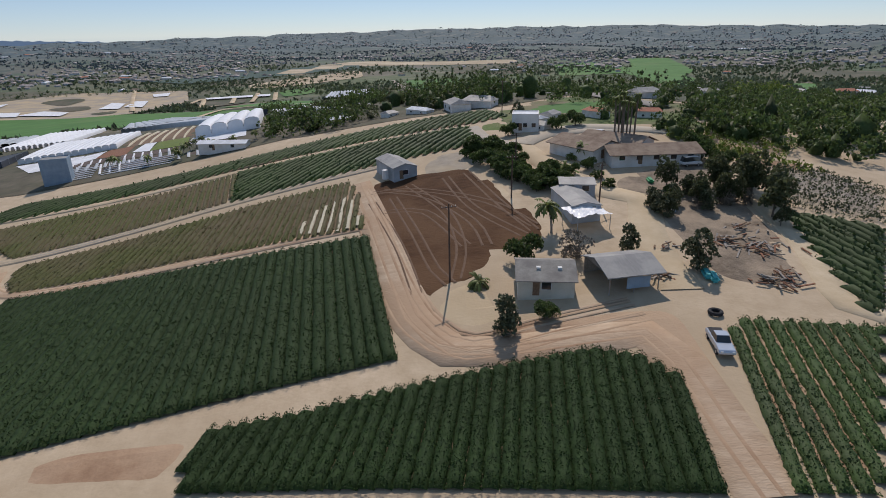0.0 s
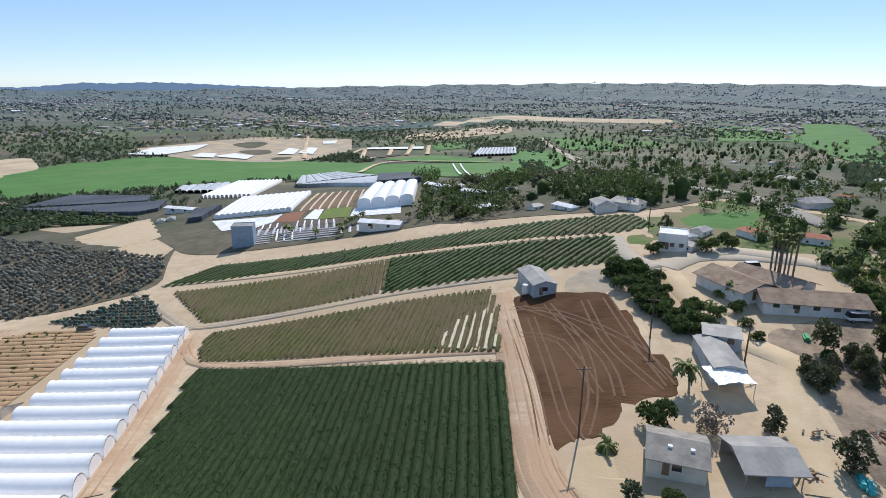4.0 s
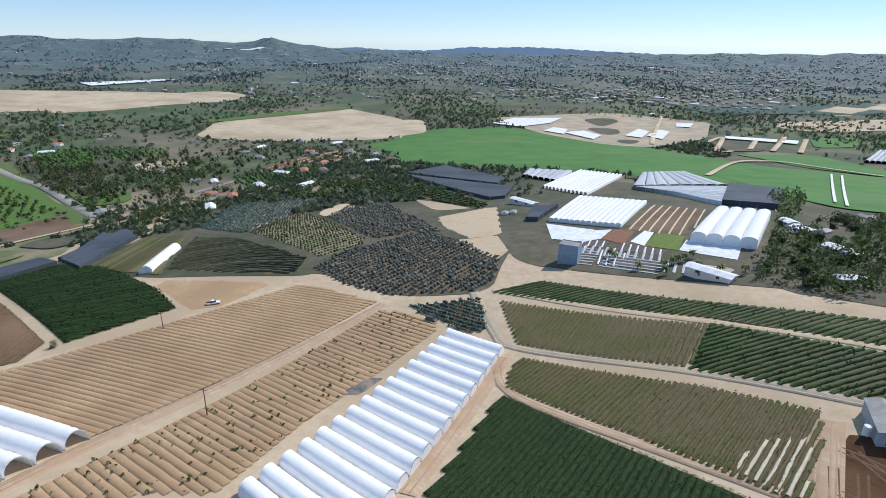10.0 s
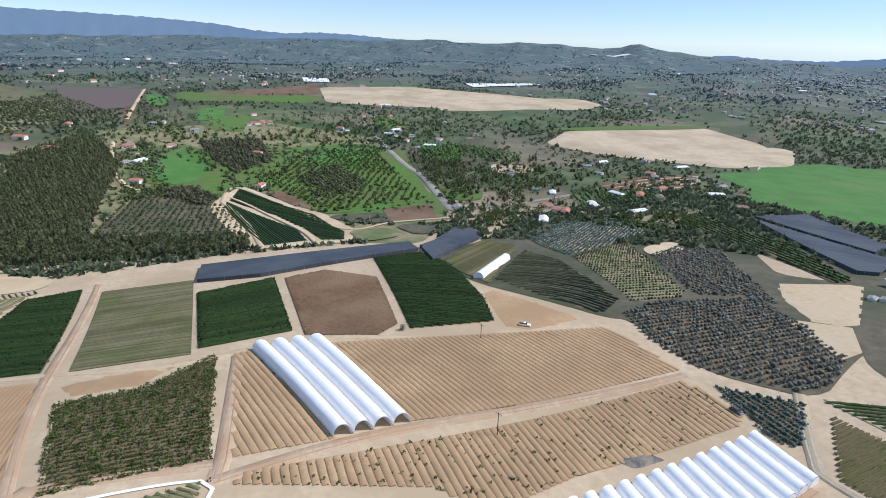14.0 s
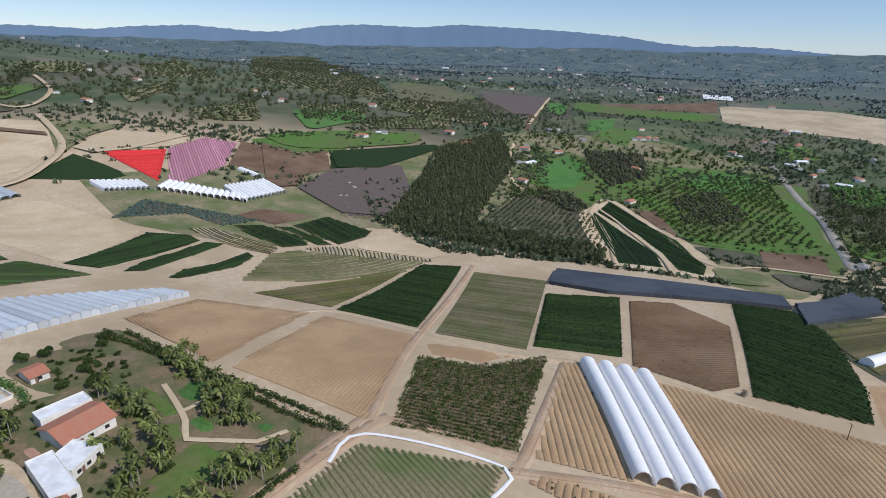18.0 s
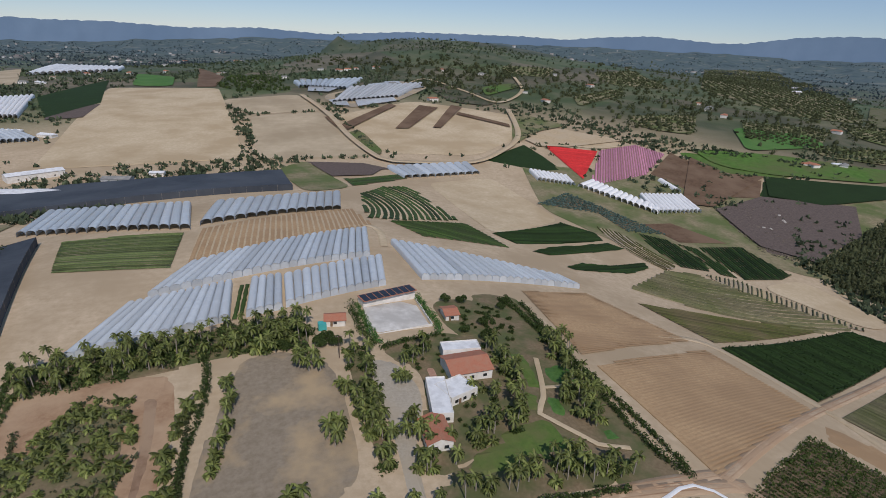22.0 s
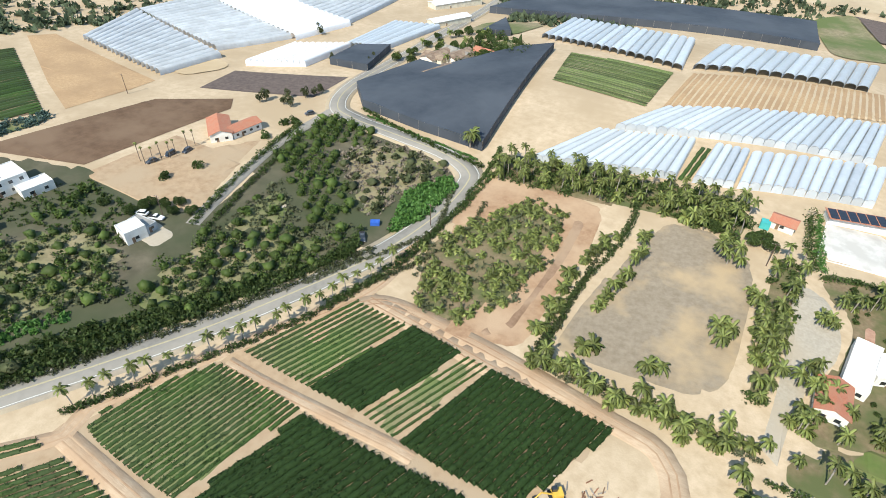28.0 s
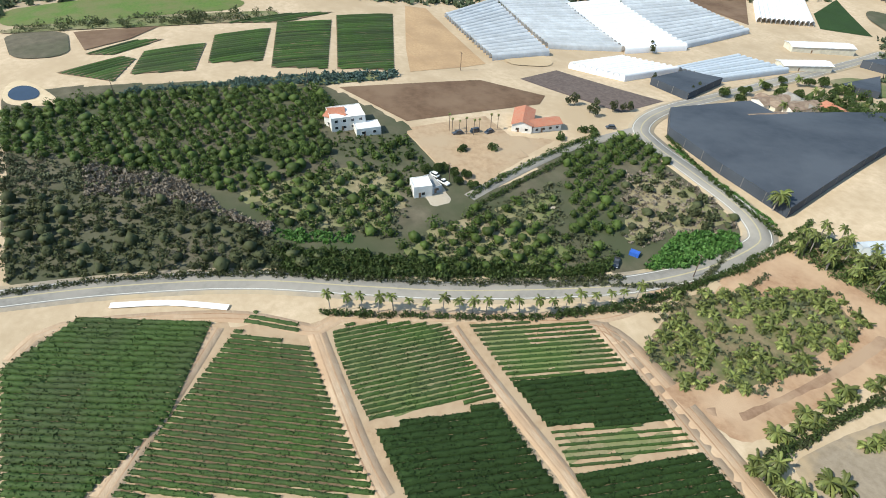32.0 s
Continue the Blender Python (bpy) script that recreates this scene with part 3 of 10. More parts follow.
def plant_stuff(name, pts, n, rx, rz, z0, size, material, vary=0.25, variants=4):
    """Many plants of one kind as one object: crowns of small leaf sprays."""
    pts = np.asarray(pts)
    if not len(pts):
        return None
    kinds = [crown_points(n, rx, rz, z0, 11 + i) for i in range(variants)]
    z = height(pts[:, 0], pts[:, 1])
    s = np.clip(1 + RNG.normal(0, vary, len(pts)), 0.45, 1.7)
    turn = RNG.random(len(pts)) * 6.283
    pick = RNG.integers(0, variants, len(pts))
    t = np.stack(kinds)[pick] * s[:, None, None]
    c, w = np.cos(turn)[:, None], np.sin(turn)[:, None]
    x = t[..., 0] * c - t[..., 1] * w + pts[:, :1]
    y = t[..., 0] * w + t[..., 1] * c + pts[:, 1:2]
    cen = np.stack([x, y, t[..., 2] + z[:, None]], 2).reshape(-1, 3)
    return new(name, card_mesh(name, cen, np.repeat(size * s, n), material))


def tuft_stuff(name, pts, s, material, n=4):
    """Far trees: a few upright sprays each."""
    pts = np.asarray(pts)
    z = height(pts[:, 0], pts[:, 1])
    c = np.repeat(np.c_[pts, z], n, 0) + RNG.normal(0, 1, (len(pts) * n, 3)) * np.array([s * 0.5, s * 0.5, s * 0.2]) + np.array([0, 0, s * 0.45])
    return new(name, card_mesh(name, c, s * (0.6 + 0.8 * RNG.random(len(c))), material, 0.6))


def core_stuff(name, pts, rx, rz, z0, material, vary=0.25):
    """Low lumpy bodies, for far trees and shrubs: twelve-sided, uneven."""
    pts = np.asarray(pts)
    if not len(pts):
        return None
    ring = np.arange(6) * 1.0472
    base = np.concatenate([np.c_[np.cos(ring), np.sin(ring), np.zeros(6)] * 0.8, np.c_[np.cos(ring + 0.5), np.sin(ring + 0.5), np.full(6, 0.55)], [[0, 0, 1.0]]])
    quads = [(i, (i + 1) % 6, 6 + (i + 1) % 6, 6 + i) for i in range(6)]
    caps = [(6 + i, 6 + (i + 1) % 6, 12, 12) for i in range(6)]
    n = len(pts)
    s = np.clip(1 + RNG.normal(0, vary, n), 0.4, 1.8)
    v = base[None] * np.array([rx, rx, rz]) * (1 + RNG.normal(0, 0.2, (n, 13, 1))) * s[:, None, None]
    v[..., 2] += z0 + height(pts[:, 0], pts[:, 1])[:, None]
    v[..., 0] += pts[:, :1]
    v[..., 1] += pts[:, 1:2]
    tri = np.array([(a, b, c) for a, b, c, d in quads] + [(a, c, d) for a, b, c, d in quads] + [(a, b, c) for a, b, c, d in caps])
    f = (tri[None] + (np.arange(n) * 13)[:, None, None]).reshape(-1, 3)
    me = np_mesh(name, v.reshape(-1, 3), f, material)
    me.shade_smooth()
    return new(name, me)


def trunk_mesh(tall, r, material, limbs=4, seed=1, spread=1.0):
    g = random.Random(seed)
    bm = bmesh.new()
    p = Vector((0, 0, -0.3))
    for i in range(3):
        q = Vector((g.uniform(-0.15, 0.15) * tall * 0.3, g.uniform(-0.15, 0.15) * tall * 0.3, tall * (i + 1) / 3))
        rod(bm, p, q, r * (1 - i * 0.2), r * (1 - (i + 1) * 0.2))
        p = q
    for i in range(limbs):
        a = i * 6.283 / limbs + g.uniform(-0.4, 0.4)
        rod(bm, p - Vector((0, 0, tall * 0.15)), p + Vector((math.cos(a) * spread, math.sin(a) * spread, spread * g.uniform(0.5, 1.1))), r * 0.4, r * 0.12, 5)
    return bm_mesh("trunk", bm, material)


def tree_kind(name, label, tall, rx, rz, n, size, leaf, bark, seed):
    """A tree with trunk and crown, to be copied."""
    t = thing(name, 0, 0, -500)
    part_of("trunk", trunk_mesh(tall, 0.06 * rx + 0.05, bark, 5, seed, rx * 0.5), t)
    part_of("crown", card_mesh("crown", crown_points(n, rx, rz, tall + rz * 0.25, seed, 8), np.full(n, size), leaf), t)
    return tagged(t, label, "tree")


def palm_kind(name, label, tall, fronds, length, droop, lean, leaf, bark, seed, thick=0.16):
    """A palm: ringed trunk and arching feather fronds."""
    g = random.Random(seed)
    t = thing(name, 0, 0, -500)
    bm = bmesh.new()
    p = Vector((0, 0, -0.3))
    steps = max(2, int(tall / 0.9))
    for i in range(steps):
        q = Vector((lean * ((i + 1) / steps) ** 2, 0, tall * (i + 1) / steps))
        rod(bm, p, q, thick * (1.25 if i == 0 else 1.08), thick * 0.88, 7)
        p = q
    part_of("trunk", bm_mesh("trunk", bm, bark), t)
    v, f = [], []
    for i in range(fronds):
        a = i * 2.39996 + g.uniform(-0.2, 0.2)
        rise = g.uniform(0.15, 1.25)
        d = Vector((math.cos(a), math.sin(a), 0))
        side = Vector((-d.y, d.x, 0))
        ln = length * g.uniform(0.8, 1.1)
        pts = []
        for k in range(7):
            s = k / 6
            pts.append(p + d * ln * s * (0.95 - 0.25 * s * droop) + Vector((0, 0, ln * (rise * s - droop * 0.95 * s * s))))
        b = len(v)
        for k in range(7):
            w = ln * 0.062 * (0.35 + 0.95 * math.sin(0.35 + 2.5 * k / 6)) if k < 6 else 0.02
            sag = Vector((0, 0, w * 0.55))
            v += [pts[k] + side * w - sag, pts[k], pts[k] - side * w - sag]
        for k in range(6):
            q = b + k * 3
            f += [(q, q + 1, q + 4, q + 3), (q + 1, q + 2, q + 5, q + 4)]
            if k < 5:
                for sg in (0, 2):
                    out = (v[q + sg] - v[q + 1]) * 1.1 + (pts[k + 1] - pts[k]) * 0.6
                    v.append(v[q + sg] + out - Vector((0, 0, 0.1)))
                    f.append((q + sg, q + 3 + sg, len(v) - 1, len(v) - 1))
    part_of("crown", np_mesh("crown", np.array([tuple(q) for q in v]), np.array([(q[0], q[1], q[2]) for q in f] + [(q[0], q[2], q[3]) for q in f if q[2] != q[3]]), leaf), t)
    return tagged(t, label, "palm tree")


def plant_at(kind, x, y, scale=1.0, turn=None, group=""):
    turn = RNG.random() * 360 if turn is None else turn
    o = copy_thing(kind, pose(x, y, ground_z(x, y), 0, 0, turn) @ Matrix.Scale(scale, 4))
    if group:
        tagged(o, group=group)
    return o


def along(pts, gap, side=0.0, jitter=0.3):
    """Places at even gaps along a line."""
    p = smooth_line(pts, 1.0)
    d = np.r_[0, np.cumsum(np.hypot(*np.diff(p, axis=0).T))]
    k = np.arange(gap * 0.5, d[-1], gap)
    q = np.stack([np.interp(k, d, p[:, 0]), np.interp(k, d, p[:, 1])], 1)
    return q + RNG.normal(0, jitter, q.shape) + side


def fill(poly, count):
    """Scattered places inside an outline."""
    p = np.array(poly)
    out = np.zeros((0, 2))
    while len(out) < count:
        q = p.min(0) + RNG.random((count * 3, 2)) * (p.max(0) - p.min(0))
        out = np.concatenate([out, q[inside(poly, q[:, 0], q[:, 1])]])
    return out[:count]


# ---------------------------------------------------------------- built things
def tunnels(name, label, a, b, c, d, n, tall, material, frame_m, group="", step=4.0, inset=0.02, open_end=True, closed=True, eave=0.35):
    """A block of arched plastic tunnels side by side between front edge a-b and back edge d-c."""
    a, b, c, d = (np.array(p, float) for p in (a, b, c, d))
    mid = (a + b + c + d) / 4
    TAKEN.append([tuple(p) for p in (a, b, c, d)])
    t = thing(name, mid[0], mid[1], ground_z(*mid))
    org = np.array([mid[0], mid[1], ground_z(*mid)])
    arc = np.radians(np.linspace(0, 180, 9))
    for i in range(n):
        f0, f1 = a + (b - a) * i / n, a + (b - a) * (i + 1) / n
        r0, r1 = d + (c - d) * i / n, d + (c - d) * (i + 1) / n
        m = max(3, int(np.hypot(*(r0 - f0)) / step) * 2 + 1)
        vs = []
        for k in range(m):
            s = k / (m - 1)
            p, q = f0 + (r0 - f0) * s, f1 + (r1 - f1) * s
            p, q = p + (q - p) * inset, q + (p - q) * inset
            e = 1.0 if k % 2 == 0 else 0.94 + RNG.normal(0, 0.015)
            w = 0.5 - 0.5 * np.cos(arc)
            xy = p + (q - p) * w[:, None]
            z0 = height(xy[:, 0], xy[:, 1])
            vs.append(np.c_[xy, z0 + eave + (tall - eave) * np.sin(arc) ** 0.85 * e - (np.sin(arc) < 0.01) * (eave + 0.15)])
        v = np.concatenate(vs) - org
        ii = np.arange(m - 1)[:, None] * 9 + np.arange(8)[None]
        f = np.stack([ii, ii + 1, ii + 10, ii + 9], 2).reshape(-1, 4)
        me = np_mesh("tunnel_cover", v, f, material)
        me.shade_smooth()
        sp = part_of("tunnel_cover", me, t)
        if open_end and far_of([a, c]) < 360:
            for e in (vs[0], vs[-1]):
                q = np.concatenate([e - org, e * np.array([1, 1, 0]) + np.c_[np.zeros((9, 2)), e[:, 2] - 0.28] - org])
                hm = np_mesh("end_hoop", q, [(k, k + 1, k + 10, k + 9) for k in range(8)], frame_m)
                part_of("end_hoop", hm, sp)
                if not closed:
                    continue
                fan = np.concatenate([e - org, [(e[0] + e[-1]) / 2 - org - np.array([0, 0, 0.3])]])
                part_of("end_sheet", np_mesh("end_sheet", fan, [(k, k + 1, 9) for k in range(8)], material), sp)
    return tagged(t, label, "polytunnel", group)


def shade_house(name, label, poly, tall, net, post_m, wall=True):
    """A flat black net on posts over a plot."""
    TAKEN.append(poly)
    cx, cy = np.mean([p[0] for p in poly]), np.mean([p[1] for p in poly])
    t = thing(name, cx, cy, ground_z(cx, cy))
    org = Vector((cx, cy, ground_z(cx, cy)))
    bm = bmesh.new()
    f = bm.faces.new([bm.verts.new((x, y, 0)) for x, y in poly])
    f.normal_update()
    if f.normal.z < 0:
        f.normal_flip()
    st = max(6.0, far_of(poly) * 0.02)
    for ax in (0, 1):
        cs = [p[ax] for p in poly]
        for c in np.arange(min(cs) + st, max(cs), st):
            bmesh.ops.bisect_plane(bm, geom=bm.verts[:] + bm.edges[:] + bm.faces[:], plane_co=(c, 0, 0) if ax == 0 else (0, c, 0), plane_no=(1, 0, 0) if ax == 0 else (0, 1, 0))
    co = np.array([v.co[:2] for v in bm.verts])
    for v, z in zip(bm.verts, height(co[:, 0], co[:, 1])):
        v.co = Vector((v.co.x, v.co.y, z + tall + random.uniform(-0.15, 0.1))) - org
    bmesh.ops.triangulate(bm, faces=bm.faces[:])
    part("net_roof", bm, net, t)
    for (ax, ay), (bx, by) in zip(poly, poly[1:] + poly[:1]):
        bm = bmesh.new()
        m = max(2, int(math.hypot(bx - ax, by - ay) / 6) + 1)
        vs = []
        for k in range(m + 1):
            x, y = ax + (bx - ax) * k / m, ay + (by - ay) * k / m
            z = ground_z(x, y)
            vs.append((bm.verts.new(Vector((x, y, z - 0.2)) - org), bm.verts.new(Vector((x, y, z + tall)) - org)))
        for p, q in zip(vs, vs[1:]):
            bm.faces.new((p[0], q[0], q[1], p[1]))
        part("net_side", bm, net, t)
        for k in range(0, m + 1, 2):
            x, y = ax + (bx - ax) * k / m, ay + (by - ay) * k / m
            part("post", rod(bmesh.new(), Vector((x, y, ground_z(x, y) - 0.3)) - org, Vector((x, y, ground_z(x, y) + tall + 0.2)) - org, 0.07, 0.06, 5), post_m, t)
    return tagged(t, label, "shade house")


def wall_box(w, d, h, material, t, x0=0.0, y0=0.0, z0=0.0, drop=0.8, name="wall"):
    """Four walls as separate parts."""
    k = 0.18
    for ar in ((x0, y0, x0 + w, y0 + k), (x0, y0 + d - k, x0 + w, y0 + d), (x0, y0 + k, x0 + k, y0 + d - k), (x0 + w - k, y0 + k, x0 + w, y0 + d - k)):
        part(name, boxm(ar[0], ar[1], z0 - drop, ar[2], ar[3], z0 + h), material, t)


def gable(w, d, eave, ridge, over, material, t, wall_m, x0=0.0, y0=0.0, cross=False, name="roof"):
    """Two roof slopes and the gable ends; the ridge runs along x, or along y if cross."""
    th = 0.14
    def pt(a, b, z):
        return (x0 + b, y0 + a, z) if cross else (x0 + a, y0 + b, z)
    ln, dp = (d, w) if cross else (w, d)
    rise = (ridge - eave) / (dp / 2)
    for sgn in (0, 1):
        bm = bmesh.new()
        b0 = -over if sgn == 0 else dp + over
        lo = eave - over * rise
        v = [bm.verts.new(pt(a, b, z)) for a, b, z in ((-over, b0, lo), (ln + over, b0, lo), (ln + over, dp / 2, ridge), (-over, dp / 2, ridge))]
        u = [bm.verts.new((p.co.x, p.co.y, p.co.z + th)) for p in v]
        bm.faces.new(u)
        bm.faces.new(v[::-1])
        for i in range(4):
            bm.faces.new((v[i], v[(i + 1) % 4], u[(i + 1) % 4], u[i]))
        bmesh.ops.recalc_face_normals(bm, faces=bm.faces[:])
        part(name, bm, material, t)
    for a in (0.0, ln - 0.16):
        bm = bmesh.new()
        v = [bm.verts.new(pt(a, b, z)) for b, z in ((0, eave), (dp, eave), (dp / 2, ridge - 0.02))]
        u = [bm.verts.new(pt(a + 0.16, b, z)) for b, z in ((0, eave), (dp, eave), (dp / 2, ridge - 0.02))]
        bm.faces.new(v)
        bm.faces.new(u[::-1])
        for i in range(3):
            bm.faces.new((v[i], v[(i + 1) % 3], u[(i + 1) % 3], u[i]))
        bmesh.ops.recalc_face_normals(bm, faces=bm.faces[:])
        part("gable_end", bm, wall_m, t)


def window(t, x, z, w, h, y=-0.03):
    fr = part("window", boxm(x - w / 2 - 0.08, y - 0.02, z - 0.08, x + w / 2 + 0.08, y + 0.06, z + h + 0.08), M["trim"], t)
    part("pane", boxm(x - w / 2, y - 0.045, z, x + w / 2, y - 0.022, z + h), M["glass"], fr)


def door(t, x, w=0.95, h=2.05, m=None, y=-0.03):
    part("door", boxm(x - w / 2, y - 0.03, 0.0, x + w / 2, y + 0.05, h), m or M["wood"], t)


def stand(name, left, right, depth):
    """A thing whose front runs from left to right, with its body behind it as seen from the middle of the place."""
    (ax, ay), (bx, by) = left, right
    a = math.degrees(math.atan2(by - ay, bx - ax))
    w = math.hypot(bx - ax, by - ay)
    u = np.array([bx - ax, by - ay]) / w
    n = np.array([-u[1], u[0]])
    cor = np.array([left, right, np.array(left) + n * depth, np.array(right) + n * depth])
    z = float(np.max(height(cor[:, 0], cor[:, 1])) * 0.5 + np.mean(height(cor[:, 0], cor[:, 1])) * 0.5)
    TAKEN.append([tuple(p) for p in (cor[0], cor[1], cor[3], cor[2])])
    return thing(name, ax, ay, z, a), w


def house(name, label, left, right, depth, eave, ridge, wall_m, roof_m, cross=False, windows=3, over=0.5, category="house", flat=False, doors=1):
    t, w = stand(name, left, right, depth)
    wall_box(w, depth, eave, wall_m, t, drop=1.6)
    if flat:
        part("roof", boxm(0.2, 0.2, eave - 0.5, w - 0.2, depth - 0.2, eave - 0.3), roof_m, t)
    else:
        gable(w, depth, eave, ridge, over, roof_m, t, wall_m, cross=cross)
    for i in range(windows):
        x = w * (i + 0.6) / (windows + 0.2)
        window(t, x, 0.95, min(1.3, w / (windows + 1) * 0.6), 1.1)
        if eave > 5:
            window(t, x, 3.8, min(1.3, w / (windows + 1) * 0.6), 1.2)
    for i in range(doors):
        door(t, w * (0.32 + 0.4 * i))
    return tagged(t, label, category)


def vehicle(name, label, x, y, turn, paint, kind="pickup"):
    """A car: shaped body, cabin, glass, four wheels with rims."""
    t = thing(name, x, y, ground_z(x, y) + 0.12, turn)
    L, Wd = (5.4, 1.9) if kind == "pickup" else (4.6, 1.8)
    bm = bmesh.new()
    prof = [(-L / 2, 0.45), (-L / 2, 0.95), (-L / 2 + 0.2, 1.05), (L / 2 - 1.4, 1.08), (L / 2 - 0.2, 0.92), (L / 2, 0.7), (L / 2, 0.4)]
    for s in (-1, 1):
        for p in prof:
            bm.verts.new((p[0], s * Wd / 2, p[1]))
    bm.verts.ensure_lookup_table()
    k = len(prof)
    bm.faces.new([bm.verts[i] for i in range(k)][::-1])
    bm.faces.new([bm.verts[k + i] for i in range(k)])
    for i in range(k):
        bm.faces.new((bm.verts[i], bm.verts[(i + 1) % k], bm.verts[k + (i + 1) % k], bm.verts[k + i]))
    bmesh.ops.recalc_face_normals(bm, faces=bm.faces[:])
    bmesh.ops.bevel(bm, geom=bm.edges[:], offset=0.06, segments=1, affect="EDGES")
    part("body", bm, paint, t)
    c0, c1 = (-0.9, 1.1) if kind == "pickup" else (-1.9, 1.2)
    if kind == "van":
        c0, c1 = -2.2, 1.9
    top = 1.72 if kind != "van" else 2.05
    bm = bmesh.new()
    lo = [bm.verts.new((a, b, 1.03)) for a, b in ((c0, -0.84), (c1, -0.84), (c1, 0.84), (c0, 0.84))]
    hi = [bm.verts.new((a, b, top)) for a, b in ((c0 + 0.3, -0.7), (c1 - 0.55, -0.7), (c1 - 0.55, 0.7), (c0 + 0.3, 0.7))]
    for i in range(4):
        bm.faces.new((lo[i], lo[(i + 1) % 4], hi[(i + 1) % 4], hi[i]))
    part("windows", bm, M["glass"], t, "dark tinted glass")
    part("cab_roof", boxm(c0 + 0.3, -0.72, top - 0.02, c1 - 0.55, 0.72, top + 0.05), paint, t)
    if kind == "pickup":
        part("truck_bed", boxm(-L / 2 + 0.15, -0.78, 1.09, -1.0, 0.78, 1.12), M["black"], t)
    for sx in (-L / 2 + 0.95, L / 2 - 0.95):
        for sy in (-1, 1):
            w = part("wheel", rod(bmesh.new(), (sx, sy * (Wd / 2 - 0.2), 0.24), (sx, sy * (Wd / 2 + 0.03), 0.24), 0.36, 0.36, 12), M["black"], t)
            part("rim", rod(bmesh.new(), (sx, sy * (Wd / 2), 0.24), (sx, sy * (Wd / 2 + 0.045), 0.24), 0.2, 0.2, 8), M["steel"], w)
    for sy in (-0.65, 0.65):
        part("headlight", boxm(L / 2 - 0.05, sy - 0.16, 0.68, L / 2 + 0.02, sy + 0.16, 0.82), M["glass_clear"], t)
    return tagged(t, label, "car" if kind != "pickup" else "pickup truck")


def utility_pole(x, y, tall, turn, arms=1):
    t = thing("utility_pole", x, y, ground_z(x, y))
    t.matrix_basis = pose(x, y, ground_z(x, y), 0, 0, turn)
    part("pole", rod(bmesh.new(), (0, 0, -0.5), (0, 0, tall), 0.17, 0.11, 8), M["pole"], t)
    for i in range(arms):
        a = part("crossarm", boxm(-1.2, -0.06, tall - 0.6 - i, 1.2, 0.06, tall - 0.48 - i), M["pole"], t)
        for k in (-1.05, -0.4, 0.4, 1.05):
            part("insulator", rod(bmesh.new(), (k, 0, tall - 0.48 - i), (k, 0, tall - 0.3 - i), 0.05, 0.03, 5), M["trim"], a)
    return tagged(t, "tall weathered wooden utility pole with a crossarm", "utility pole", "utility poles")


def lumber_heap(name, label, x, y, n, size, spread, material, category="pile"):
    """Loose boards and scrap thrown together."""
    g = random.Random(int(x * 7 + y))
    t = thing(name, x, y, ground_z(x, y))
    for i in range(n):
        bm = boxm(-size * g.uniform(0.4, 1), -0.12, 0, size * g.uniform(0.4, 1), 0.14, 0.12)
        r = abs(g.gauss(0, spread))
        a = g.uniform(0, 6.283)
        m = pose(math.cos(a) * r, math.sin(a) * r, max(0.0, 0.9 - r * 0.35) * g.random(), g.uniform(-12, 12), g.uniform(-18, 18), g.uniform(0, 180))
        bm.transform(m)
        part("board", bm, material[i % len(material)], t)
    return tagged(t, label, category)
